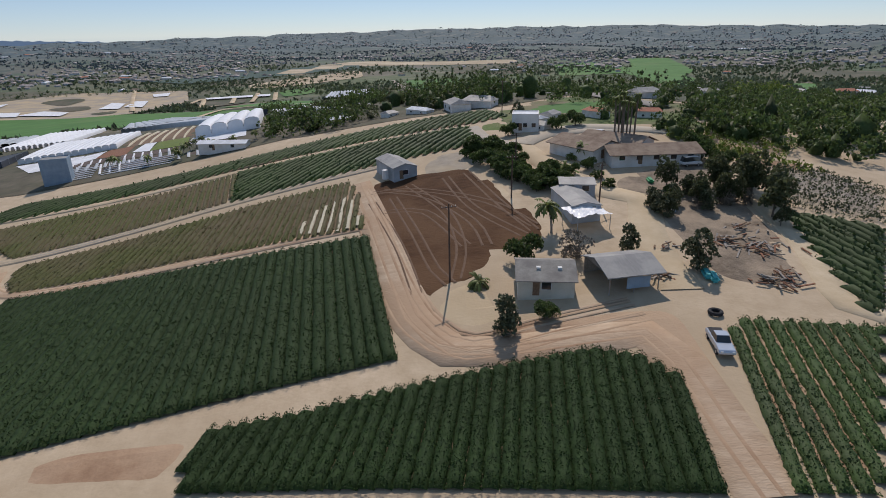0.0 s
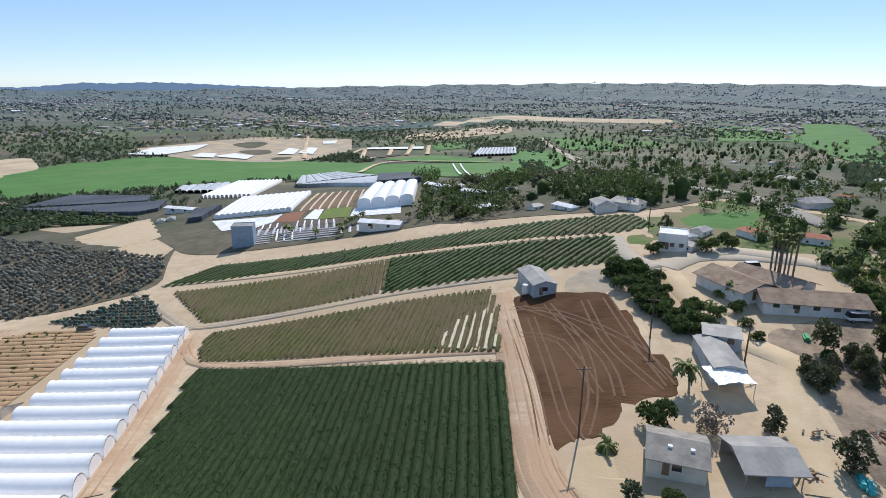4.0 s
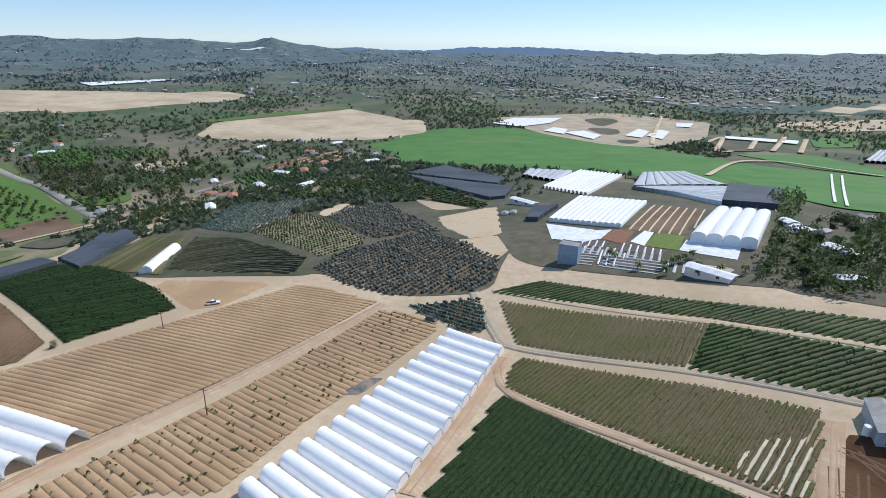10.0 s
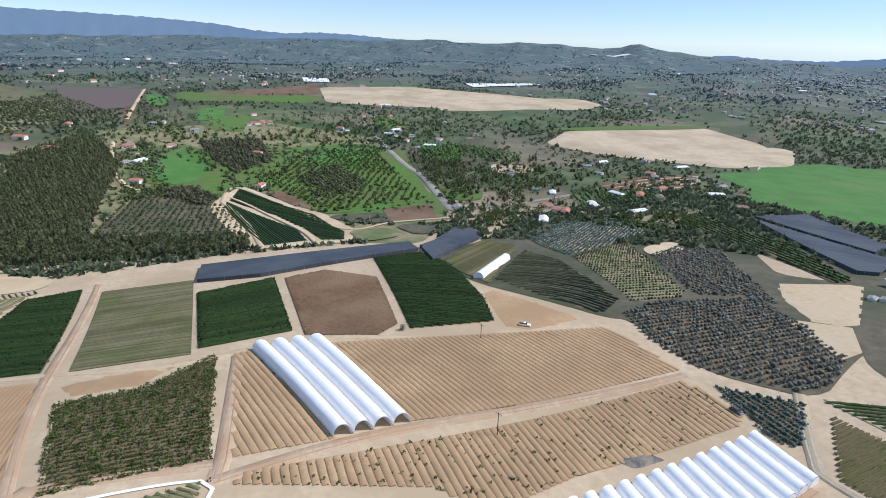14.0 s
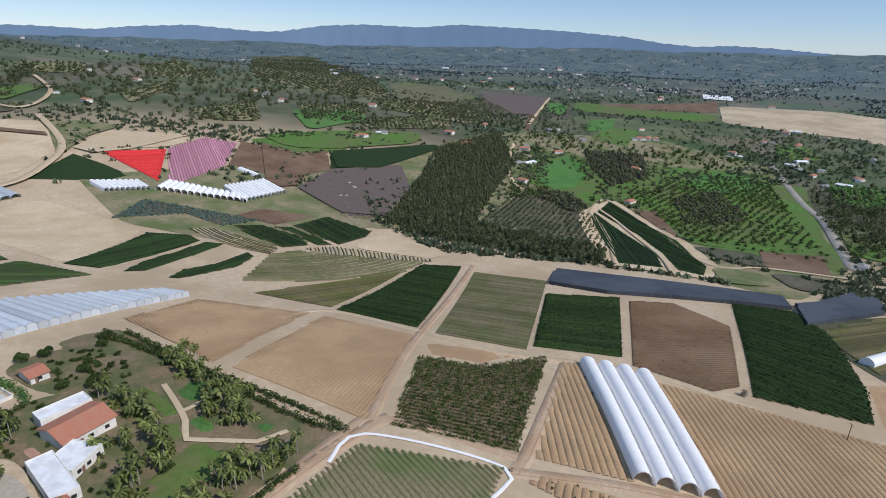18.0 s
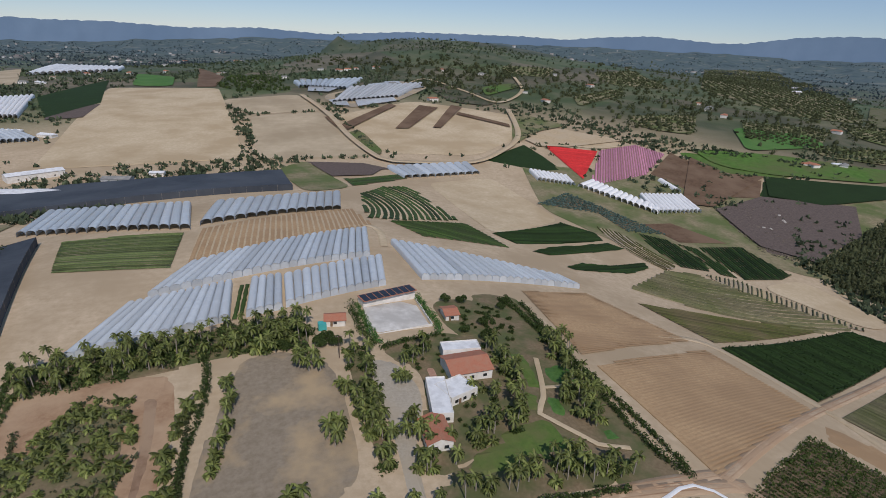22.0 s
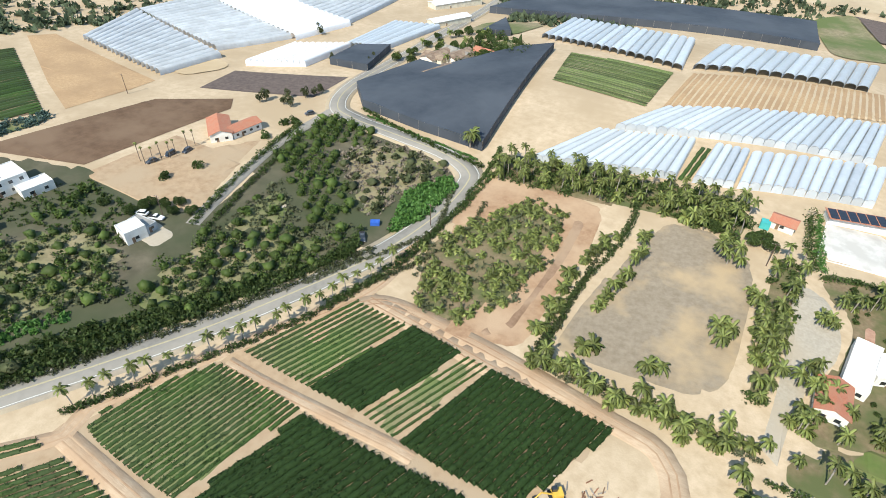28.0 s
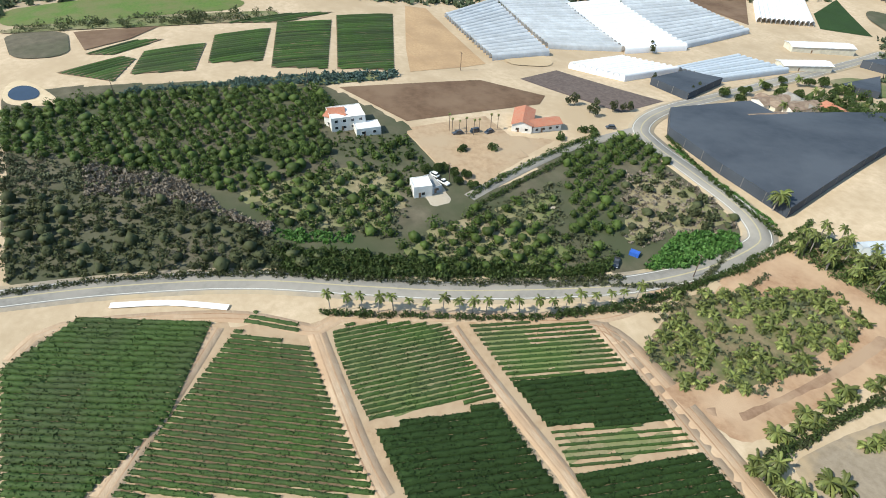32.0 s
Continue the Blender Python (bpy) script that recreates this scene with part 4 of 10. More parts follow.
# ---------------------------------------------------------------- ground
def ground_material():
    m = mat("ground", (0.45, 0.345, 0.23), (0.58, 0.46, 0.325), 0.3, c=(0.42, 0.32, 0.21), big=0.02, bump=0.4, fine=2.0)
    nt = m.node_tree
    bs = nt.nodes["Principled BSDF"]
    near = bs.inputs["Base Color"].links[0].from_socket
    co = nt.nodes.new("ShaderNodeTexCoord")
    def noise_ramp(scale, stops, kind="ShaderNodeTexNoise"):
        n = nt.nodes.new(kind)
        n.inputs["Scale"].default_value = scale
        nt.links.new(co.outputs["Object"], n.inputs["Vector"])
        r = nt.nodes.new("ShaderNodeValToRGB")
        while len(r.color_ramp.elements) < len(stops):
            r.color_ramp.elements.new(0.5)
        for e, (p, c) in zip(r.color_ramp.elements, stops):
            e.position, e.color = p, (*c, 1)
        nt.links.new(n.outputs["Fac"] if kind == "ShaderNodeTexNoise" else n.outputs["Color"], r.inputs["Fac"])
        return r.outputs["Color"]
    fields = noise_ramp(0.006, [(0.15, (0.06, 0.085, 0.035)), (0.3, (0.12, 0.10, 0.065)), (0.42, (0.07, 0.14, 0.035)), (0.55, (0.08, 0.09, 0.05)), (0.66, (0.10, 0.16, 0.05)), (0.8, (0.26, 0.21, 0.15)), (0.95, (0.07, 0.085, 0.055))], "ShaderNodeTexVoronoi")
    woods = noise_ramp(0.014, [(0.35, (0.045, 0.058, 0.036)), (0.5, (0.078, 0.086, 0.052)), (0.62, (0.16, 0.14, 0.10)), (0.75, (0.065, 0.076, 0.044))])
    def mix(fac, a, b):
        x = nt.nodes.new("ShaderNodeMix")
        x.data_type = "RGBA"
        if isinstance(fac, float):
            x.inputs["Factor"].default_value = fac
        else:
            nt.links.new(fac, x.inputs["Factor"])
        nt.links.new(a, x.inputs["A"])
        nt.links.new(b, x.inputs["B"])
        return x.outputs["Result"]
    far = mix(0.45, woods, fields)
    # aerial haze painted into the ground colour, bluer from 1300 m outwards
    haze_tint = noise_ramp(0.011, [(0.32, (0.058, 0.092, 0.106)), (0.45, (0.100, 0.138, 0.148)), (0.55, (0.075, 0.114, 0.118)), (0.68, (0.165, 0.188, 0.180))])
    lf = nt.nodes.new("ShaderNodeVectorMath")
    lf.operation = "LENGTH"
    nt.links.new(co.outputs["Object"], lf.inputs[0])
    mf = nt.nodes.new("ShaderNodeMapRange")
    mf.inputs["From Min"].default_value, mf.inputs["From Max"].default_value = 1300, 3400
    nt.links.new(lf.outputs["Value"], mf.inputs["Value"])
    far = mix(mf.outputs["Result"], far, haze_tint)
    ln = nt.nodes.new("ShaderNodeVectorMath")
    ln.operation = "DISTANCE"
    ln.inputs[1].default_value = (-60, -230, 0)
    nt.links.new(co.outputs["Object"], ln.inputs[0])
    mr = nt.nodes.new("ShaderNodeMapRange")
    mr.inputs["From Min"].default_value, mr.inputs["From Max"].default_value = 520, 740
    nt.links.new(ln.outputs["Value"], mr.inputs["Value"])
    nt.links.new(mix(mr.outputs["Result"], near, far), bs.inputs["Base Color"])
    return m


def build_ground():
    rad = [0.0] + list(4.0 * 1.043 ** np.arange(170))
    rad = np.array([r for r in rad if r < 4850] + [4850])
    seg = 420
    a = np.arange(seg) * 2 * math.pi / seg
    x, y = np.outer(rad[1:], np.cos(a)), np.outer(rad[1:], np.sin(a))
    v = np.c_[x.ravel(), y.ravel(), height(x.ravel(), y.ravel())]
    k = len(rad) - 1
    i, j = np.meshgrid(np.arange(k - 1), np.arange(seg), indexing="ij")
    p, q = i * seg + j, i * seg + (j + 1) % seg
    f = np.stack([p, p + seg, q + seg, q], 2).reshape(-1, 4)
    centre = np.array([[0, 0, ground_z(0, 0)]])
    n = len(v)
    cap = np.array([(n, s, (s + 1) % seg, (s + 1) % seg) for s in range(seg)])
    tri = np.concatenate([f[:, [0, 1, 2]], f[:, [0, 2, 3]], cap[:, :3]])
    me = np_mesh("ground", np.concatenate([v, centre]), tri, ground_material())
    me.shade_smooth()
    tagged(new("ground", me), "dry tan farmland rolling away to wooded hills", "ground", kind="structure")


build_ground()


# far mountains: compass degrees and crest heights
RANGE_WEST = [(26, -20), (30, 9), (34, 20), (38, 36), (40.5, 43), (42, 41), (44, 34), (46, 40), (48, 22), (50, 8), (54, 9), (57, 28), (60, 5)]
RANGE_SOUTH = [(82, 40), (87, 82), (91, 108), (94.5, 118), (97, 105), (100, 124), (103, 162), (108, 192), (113, 209), (118.5, 223), (122, 194), (127.5, 203), (131, 186), (135, 133), (137, 128), (142.5, 161), (147, 140), (150, 112), (154, 125), (165, 124), (172.5, 83), (178.5, 113), (184.5, 94), (190.5, 116), (195, 112), (197, 120), (199.5, 104), (204, 129), (212, 110), (225, 60)]


def mountains(crest, label):
    """A far range: a wall of ridges and gullies behind the last foothills, with haze put into its colour."""
    a = np.arange(crest[0][0], crest[-1][0], 0.25)
    top = np.interp(a, [p[0] for p in crest], [p[1] for p in crest])
    top = top + 2.2 * np.sin(a * 4.7) + 1.6 * np.sin(a * 9.3 + 1) + 1.0 * np.sin(a * 17.1 + 2)
    rings = []
    for k in range(9):
        s = k / 8
        r = 4865 + 60 * s + 16 * (1 - s) * np.sin(a * 2.9 + 3 * s) * np.sin(a * 1.1)
        b = np.radians(a)
        rings.append(np.stack([-r * np.sin(b), r * np.cos(b), -70 + (top + 70) * s], 1))
    n = len(a)
    i, j = np.meshgrid(np.arange(8), np.arange(n - 1), indexing="ij")
    p = i * n + j
    me = np_mesh("backdrop", np.concatenate(rings), np.stack([p, p + 1, p + n + 1, p + n], 2).reshape(-1, 4)[:, ::-1], M["mountain_haze"])
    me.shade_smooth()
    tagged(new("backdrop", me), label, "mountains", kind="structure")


mountains(RANGE_WEST, "far mountains behind the valley, painted and glowing haze blue")
mountains(RANGE_SOUTH, "long far range of peaks, painted and glowing haze blue")


SOFT = {"clay", "dirt_pale", "dirt_grey", "dirt_red", "dirt_far", "lawn", "leaf_bright", "scrub", "dry_grass", "gravel", "weeds", "grass_hill", "grass_bright", "water", "paddock", "garden_soil", "brick", "plough_brown", "yard_brown"}


def soil(poly, key, label, name="field_soil", lift=None, keep=True):
    if key in SOFT:
        poly = rounded(poly)
    return tagged(patch(name, poly, M[key], lift, keep), label, "field", kind="structure")


def crop(poly, direction, soil_key, body, label, spacing=1.7, width=1.2, tall=0.7, seg=1.2, leaves=0.0, size=0.4, gaps=0.0, wobble=0.1, name="crop_rows", category="crop"):
    """A planted field: soil, humped rows and, where near, leaves."""
    bed = soil(poly, soil_key, "tilled soil under " + label)
    lift = 0.12 + 0.0008 * far_of(poly)
    if far_of(poly) < 215 and len(row_spans(poly, direction, spacing)) < 120:
        tagged(bed, label)
        row_parts(poly, direction, spacing, width, tall, seg, M[body], gaps, wobble, lift, bed, "soil_bed" if name == "soil_beds" else "crop_row")
    else:
        tagged(rows(name, poly, direction, spacing, width, tall, seg, M[body], gaps, wobble, lift), label, category, kind="stuff")
    if leaves:
        tagged(leaf_rows("crop_leaves", poly, direction, spacing, width, tall + 0.12, leaves, size, M[body], gaps), "leaves of " + label, category, kind="stuff")


def bushes(poly, direction, soil_key, leaf, label, spacing=3.5, gap=3.0, n=26, rx=0.9, rz=0.9, size=0.5, name="bush_rows", vary=0.25, shift=0.25, core=False):
    soil(poly, soil_key, "ground under " + label)
    pts = row_points(poly, direction, spacing, gap, shift)
    if core:
        tagged(core_stuff("bush_hearts", pts, rx * 0.72, rz * 1.25, 0.1 + 0.0008 * far_of(poly), M[leaf], vary), "inner growth of " + label, "shrubs", kind="stuff")
    o = plant_stuff(name, pts, n, rx, rz, 0.25 + 0.0008 * far_of(poly), size, M[leaf], vary)
    if o:
        tagged(o, label, "shrubs", kind="stuff")


def arc_rows(poly, centre, spacing, width, tall, material, label):
    """Rows of crop that curve round a knoll about one centre."""
    vs, fs, base = [], [], 0
    far = max(math.hypot(px - centre[0], py - centre[1]) for px, py in poly)
    lift = 0.12 + 0.0008 * far_of(poly)
    for r in np.arange(spacing, far, spacing):
        a = np.arange(0, 2 * math.pi, 2.5 / r)
        wave = r + 0.3 * np.sin(a * 9 + r)
        c, w = np.cos(a), np.sin(a)
        ok = inside(poly, centre[0] + wave * c, centre[1] + wave * w)
        ring = []
        for k, up in ((-0.5, 0.0), (-0.26, 1.0), (0.26, 1.0), (0.5, 0.0)):
            q = wave + k * width * (1 + RNG.normal(0, 0.1, len(a)))
            px, py = centre[0] + q * c, centre[1] + q * w
            ring.append(np.c_[px, py, height(px, py) + lift + up * tall * (1 + RNG.normal(0, 0.18, len(a))) - (1 - up) * 0.3])
        n = len(a)
        vs += ring
        i = np.nonzero(ok & np.roll(ok, -1))[0]
        i = i[i < n - 1]
        for k in range(3):
            p = base + k * n + i
            fs.append(np.stack([p, p + n, p + n + 1, p + 1], 1))
        base += 4 * n
    me = np_mesh("crop_rows", np.concatenate(vs), np.concatenate(fs), material)
    tagged(new("crop_rows", me), label, "crop", kind="stuff")


# ---------------------------------------------------------------- broad weedy and dry ground between fields
for poly, key, lab in (([(304.9, 64.5), (299.4, 30.6), (269.0, -70.3), (213.0, -94.0), (199.5, -93.2), (149.6, -97.8), (166.9, -147.5), (167.9, -190.1), (132.9, -179.1), (96.4, -172.6), (86.4, -163.8), (85.2, -144.0), (90.0, -119.2), (113.0, -64.0), (143.9, -7.1), (165.0, 57.7)], "scrub", "dull weedy ground under orchards"),
                       ([(-437.1, 270.5), (-473.1, 347.8), (-388.5, 446.6), (-132.2, 418.6), (-47.3, 421.3), (-19.3, 219.8), (-65.2, 210.7), (-94.7, 204.3), (-159.0, 189.6), (-184.0, 205.4), (-246.8, 274.0), (-310.9, 269.4)], "scrub", "dull weedy ground round the nursery"),
                       ([(-349.1, 32.3), (-405.7, 87.8), (-480.7, 130.4), (-527.6, 188.3), (-457.2, 247.6), (-407.2, 299.0), (-282.2, 244.6), (-254.8, 282.8), (-179.0, 208.4), (-165.7, 185.4), (-146.6, 157.8), (-173.9, 129.2), (-223.4, 121.1), (-224.4, 113.0), (-279.6, 62.4)], "scrub", "dry brown ground round knolls"),
                       ([(-484.4, -438.8), (-713.0, -414.0), (-890.7, -399.5), (-1093.5, -183.5), (-987.7, 35.0), (-474.8, 38.8), (-445.6, -16.7), (-444.3, -90.6), (-473.6, -230.8), (-385.2, -274.8), (-341.3, -357.5), (-412.1, -413.4)], "dry_grass", "dry weedy ground below the hillside"),
                       ([(-62.0, 210.0), (-60.0, 300.0), (-47.0, 421.0), (-40.0, 560.0), (90.0, 660.0), (210.0, 560.0), (190.0, 380.0), (140.0, 290.0), (96.0, 215.0), (57.0, 249.0), (27.0, 214.0), (14.0, 209.0)], "scrub", "dull weedy ground among valley trees"),
                       ([(10.4, 189.0), (27.0, 213.9), (56.9, 249.1), (95.4, 212.4), (66.6, 141.8), (61.9, 157.8), (39.6, 166.0), (21.8, 164.7)], "weeds", "weedy ground behind the ranch"),
                       ([(-276.7, -550.0), (-420.6, -499.7), (-532.8, -423.0), (-385.0, -286.7), (-282.4, -298.6), (-255.3, -352.6), (-235.3, -415.1)], "dry_grass", "dry ground between terraces")):
    soil(poly, key, lab, "rough_ground", lift=0.02 + (0.0004 if far_of(poly) > 200 else 0.0) * far_of(poly), keep=False)

# ---------------------------------------------------------------- fields round the farmyard
crop([(-91.7, 105.2), (-15.5, 102.8)]+[(-6.3, 60.2), (-26.4, 56.0), (-50.2, 50.5)]+[(-72.8, 60.0)], [(-6.3, 60.2), (-15.0, 102.6)], "crop_soil", "crop_dark", "dense dark green row crop beside a dirt track", 1.75, 1.85, 0.7, 0.8, 46.0, 0.17, wobble=0.05)
crop([(-26.7, 50.7), (-17.2, 51.9), (-6.1, 54.5), (5.7, 57.1), (17.1, 59.4), (22.3, 57.5), (25.4, 53.6), (23.9, 45.2), (23.4, 36.9), (-26.4, 41.2)], [(14.4, 49.2), (15.8, 59.1)], "crop_soil", "crop_dark", "dense dark green row crop with a rounded corner", 1.6, 1.66, 0.75, 0.6, 90.0, 0.13, wobble=0.05)
crop([(36.5, 64.5), (54.4, 62.2), (36.3, 36.6), (29.4, 36.8), (31.1, 48.2), (32.7, 55.8)], [(38.1, 49.8), (41.3, 63.7)], "dirt_red", "crop_green", "leafy green crop in wide rows over reddish soil", 1.75, 1.42, 0.6, 0.5, 62.0, 0.15, wobble=0.08)
crop([(61.6, 99.4), (76.3, 93.1), (56.4, 65.0), (54.5, 66.3), (57.2, 80.7)], [(62.5, 98.1), (65.6, 86.9)], "crop_soil", "crop_green", "green staked crop on a gentle slope", 1.9, 1.3, 0.8, 1.2, 5.0, 0.4)
bushes([(71.2, 125.4), (80.9, 126.6), (85.5, 121.6), (91.1, 113.9), (77.2, 94.3), (63.4, 100.8)], [(70.2, 123.3), (80.0, 109.2)], "dirt_grey", "leaf_olive", "grey-green shrubs planted in rows", 1.9, 1.05, 16, 0.62, 0.6, 0.26, shift=0.06)
bushes([(60.4, 151.3), (66.7, 141.6), (85.4, 123.4), (79.6, 120.0), (60.0, 135.3)], [(63.0, 142.9), (81.2, 122.8)], "dirt_red", "leaf_lime", "low olive-green citrus rows", 3.5, 2.5, 18, 1.2, 1.3, 0.6)
soil([(-48.1, 47.9), (-42.2, 50.4), (-33.8, 50.2), (-27.5, 49.7), (-27.8, 46.5), (-27.4, 41.6), (-45.2, 44.2)], "dirt_red", "bare reddish broken soil")
soil([(-21.7, 132.1), (-14.3, 137.2), (5.2, 136.2), (9.6, 126.4), (18.1, 98.2), (17.6, 92.6), (9.6, 89.8), (8.0, 82.2), (3.8, 80.6), (-0.7, 77.0), (-3.2, 73.9), (-2.3, 67.3), (-5.4, 70.4), (-8.6, 82.8), (-14.5, 104.6)], "plough_brown", "freshly ploughed reddish-brown lot with tyre marks", lift=0.13)
soil([(-7.5, 145.9), (6.3, 152.9), (9.5, 140.3), (4.7, 132.3), (-5.8, 130.0)], "dirt_grey", "grey gravel beside the barn")
crop([(-99.0, 116.2), (-102.3, 125.5), (-50.7, 138.1), (-24.2, 140.7), (-20.4, 128.9), (-16.3, 106.7), (-54.5, 108.8), (-93.1, 108.6)], [(-32.8, 108.8), (-33.9, 122.0)], "crop_soil", "crop_olive", "olive-brown flower crop in straight rows", 1.6, 1.15, 0.5, 1.2, 5.0, 0.28)
rows_pale = [(-32.1, 110.0), (-29.9, 122.5), (-22.5, 129.5), (-17.0, 108.8), (-21.3, 107.2)]
tagged(rows("straw_strips", rows_pale, [(-32.8, 108.8), (-33.9, 122.0)], 2.0, 0.75, 0.3, 2.0, M["straw"], 0.0, 0.12, 0.5), "pale straw-coloured strips between green rows", "crop", kind="stuff")
crop([(-138.7, 154.4), (-65.1, 173.8), (-57.5, 145.2), (-108.6, 131.0)], [(-108.3, 134.1), (-116.2, 160.4)], "crop_soil", "crop_olive", "brownish green flower crop in fine rows", 1.7, 1.2, 0.5, 1.5, 3.0, 0.32)
crop([(-65.5, 174.9), (7.5, 177.7), (9.0, 153.9), (-57.2, 144.3)], [(-56.3, 148.0), (-42.9, 172.9)], "furrow", "crop_green", "green crop in crisp contour rows", 2.2, 1.35, 0.8, 1.8, 1.6, 0.5)
crop([(-146.4, 158.0), (-135.7, 179.5), (-48.4, 194.9), (14.8, 204.4), (20.8, 188.2), (10.2, 181.0), (-66.8, 178.4), (-108.7, 169.4)], [(-93.3, 191.4), (-88.6, 201.3)], "furrow", "crop_green", "narrow green strip of row crop above the nursery", 2.2, 1.4, 0.7, 2.0, 1.0, 0.5)

# ---------------------------------------------------------------- western fields
LANE = [(-135.1, 124.6), (-115.1, 129.2)]
FAN = [(-207.6, -45.3), (-139.0, -9.9)]
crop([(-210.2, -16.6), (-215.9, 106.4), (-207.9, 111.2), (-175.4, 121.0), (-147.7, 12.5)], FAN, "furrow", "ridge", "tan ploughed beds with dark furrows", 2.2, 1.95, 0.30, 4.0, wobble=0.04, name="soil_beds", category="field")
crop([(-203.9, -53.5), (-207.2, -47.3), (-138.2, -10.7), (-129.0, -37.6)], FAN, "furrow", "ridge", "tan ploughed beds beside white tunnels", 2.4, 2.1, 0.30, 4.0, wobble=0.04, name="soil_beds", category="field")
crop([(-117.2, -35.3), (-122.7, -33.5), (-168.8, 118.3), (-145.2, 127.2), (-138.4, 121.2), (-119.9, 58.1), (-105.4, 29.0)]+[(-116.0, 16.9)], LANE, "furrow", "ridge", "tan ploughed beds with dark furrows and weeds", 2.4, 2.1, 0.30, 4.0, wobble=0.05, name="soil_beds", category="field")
soil([(-281.6, 58.1), (-230.2, 97.0), (-224.5, 98.2), (-215.5, 71.7), (-221.3, 59.9)], "ridge", "bare pale orange soil corner")
bushes([(-229.8, 121.8), (-241.7, 143.3), (-240.9, 200.2), (-204.3, 197.4), (-170.5, 189.2), (-155.0, 168.5), (-153.1, 155.4), (-176.9, 128.2), (-203.0, 121.0)], [(-203.7, 123.8), (-214.4, 185.8)], "crop_soil", "crop_grey", "grey-green protea shrubs in close rows", 3.3, 2.1, 34, 1.15, 0.95, 0.42, vary=0.3, shift=0.16, core=True)
bushes([(-163.6, 127.0), (-146.4, 150.9), (-124.1, 132.7), (-128.2, 127.0), (-152.3, 126.3)], [(-158.0, 128.2), (-128.2, 132.6)], "crop_soil", "crop_teal", "blue-green agave rows", 2.4, 1.3, 26, 0.75, 0.6, 0.3, shift=0.12, core=True)
bushes([(-339.4, 135.6), (-382.6, 194.2), (-335.0, 186.8), (-256.6, 168.8), (-246.5, 162.3), (-243.2, 132.0), (-256.2, 133.9)], [(-290.0, 136.0), (-292.5, 173.4)], "dry_grass", "shrub", "sparse olive shrubs on a dry knoll", 4.2, 2.0, 18, 0.75, 0.6, 0.36, shift=0.14, core=True)
bushes([(-337.3, 191.6), (-361.1, 226.4), (-342.9, 245.9), (-269.1, 219.9), (-228.6, 203.5), (-246.1, 196.0), (-248.0, 176.0), (-257.0, 172.3)], [(-347.1, 204.5), (-265.1, 220.3)], "crop_soil", "crop_grey", "dark shrubs on a dry knoll", 3.6, 2.4, 26, 1.1, 0.9, 0.45, vary=0.35, shift=0.18, core=True)
bushes([(-401.6, 125.3), (-470.2, 176.1), (-467.6, 237.5), (-404.9, 227.8), (-386.8, 198.3), (-343.4, 134.2), (-382.5, 126.2)], [(-401.6, 125.3), (-470.2, 176.1)], "dirt_grey", "crop_teal", "blue-green shrub rows on a slope", 3.0, 1.8, 16, 1.1, 0.7, 0.55, shift=0.12, core=True)
CURVED = [(-290.1, 71.7), (-364.9, 110.1), (-327.2, 124.2), (-245.6, 127.7), (-228.4, 112.5), (-240.0, 101.7), (-263.8, 85.1)]
soil(CURVED, "crop_soil", "brown soil between dark rows curving round a knoll")
arc_rows(CURVED, (-208.0, 60.0), 3.1, 1.7, 0.8, M["shrub"], "dark rows curving round a knoll")
crop([(-332.8, 44.5), (-405.7, 87.8), (-380.9, 109.9), (-281.1, 66.4)], [(-333.5, 49.6), (-394.9, 91.8)], "crop_soil", "crop_olive", "dull olive cover crop", 2.4, 2.1, 0.5, 4.0)
crop([(-361.7, 3.6), (-372.2, 36.3), (-332.6, 51.8), (-257.6, 58.9), (-227.0, 57.9), (-222.0, 18.1), (-265.1, 13.8)], [(-256.0, 13.2), (-243.0, 50.0)], "crop_soil", "crop_dark", "dense dark green crop block", 2.0, 1.8, 1.0, 2.0, 2.0, 0.7)
soil([(-265.8, 230.3), (-258.5, 281.0), (-199.6, 222.4), (-200.5, 201.4), (-241.9, 214.1)], "dirt", "bare tan terrace")
soil([(-213.5, 193.0), (-198.1, 216.2), (-175.0, 199.6), (-170.8, 187.0), (-204.2, 192.6)], "dirt", "bare tan terrace")
soil([(-358.6, 194.6), (-378.5, 230.2), (-350.3, 227.2), (-331.8, 189.8)], "dirt_pale", "pale bare knoll top", lift=0.6)

tagged(plant_stuff("weeds", fill([(-117.2, -35.3), (-122.7, -33.5), (-168.8, 118.3), (-145.2, 127.2), (-138.4, 121.2), (-119.9, 58.1), (-105.4, 29.0), (-116.0, 16.9)], 420), 8, 0.35, 0.3, 0.4, 0.3, M["weed_green"], 0.4), "small green weeds on ploughed beds", "weeds", kind="stuff")

# terraced slope, kept clear of scattered trees
TAKEN += [[(-150.0, -300.0), (-240.0, -500.0), (-345.0, -500.0), (-420.0, -415.0), (-390.0, -270.0), (-345.0, -150.0), (-200.0, -170.0)], [(-60.0, -580.0), (-240.0, -560.0), (-240.0, -300.0), (-30.0, -300.0)]]
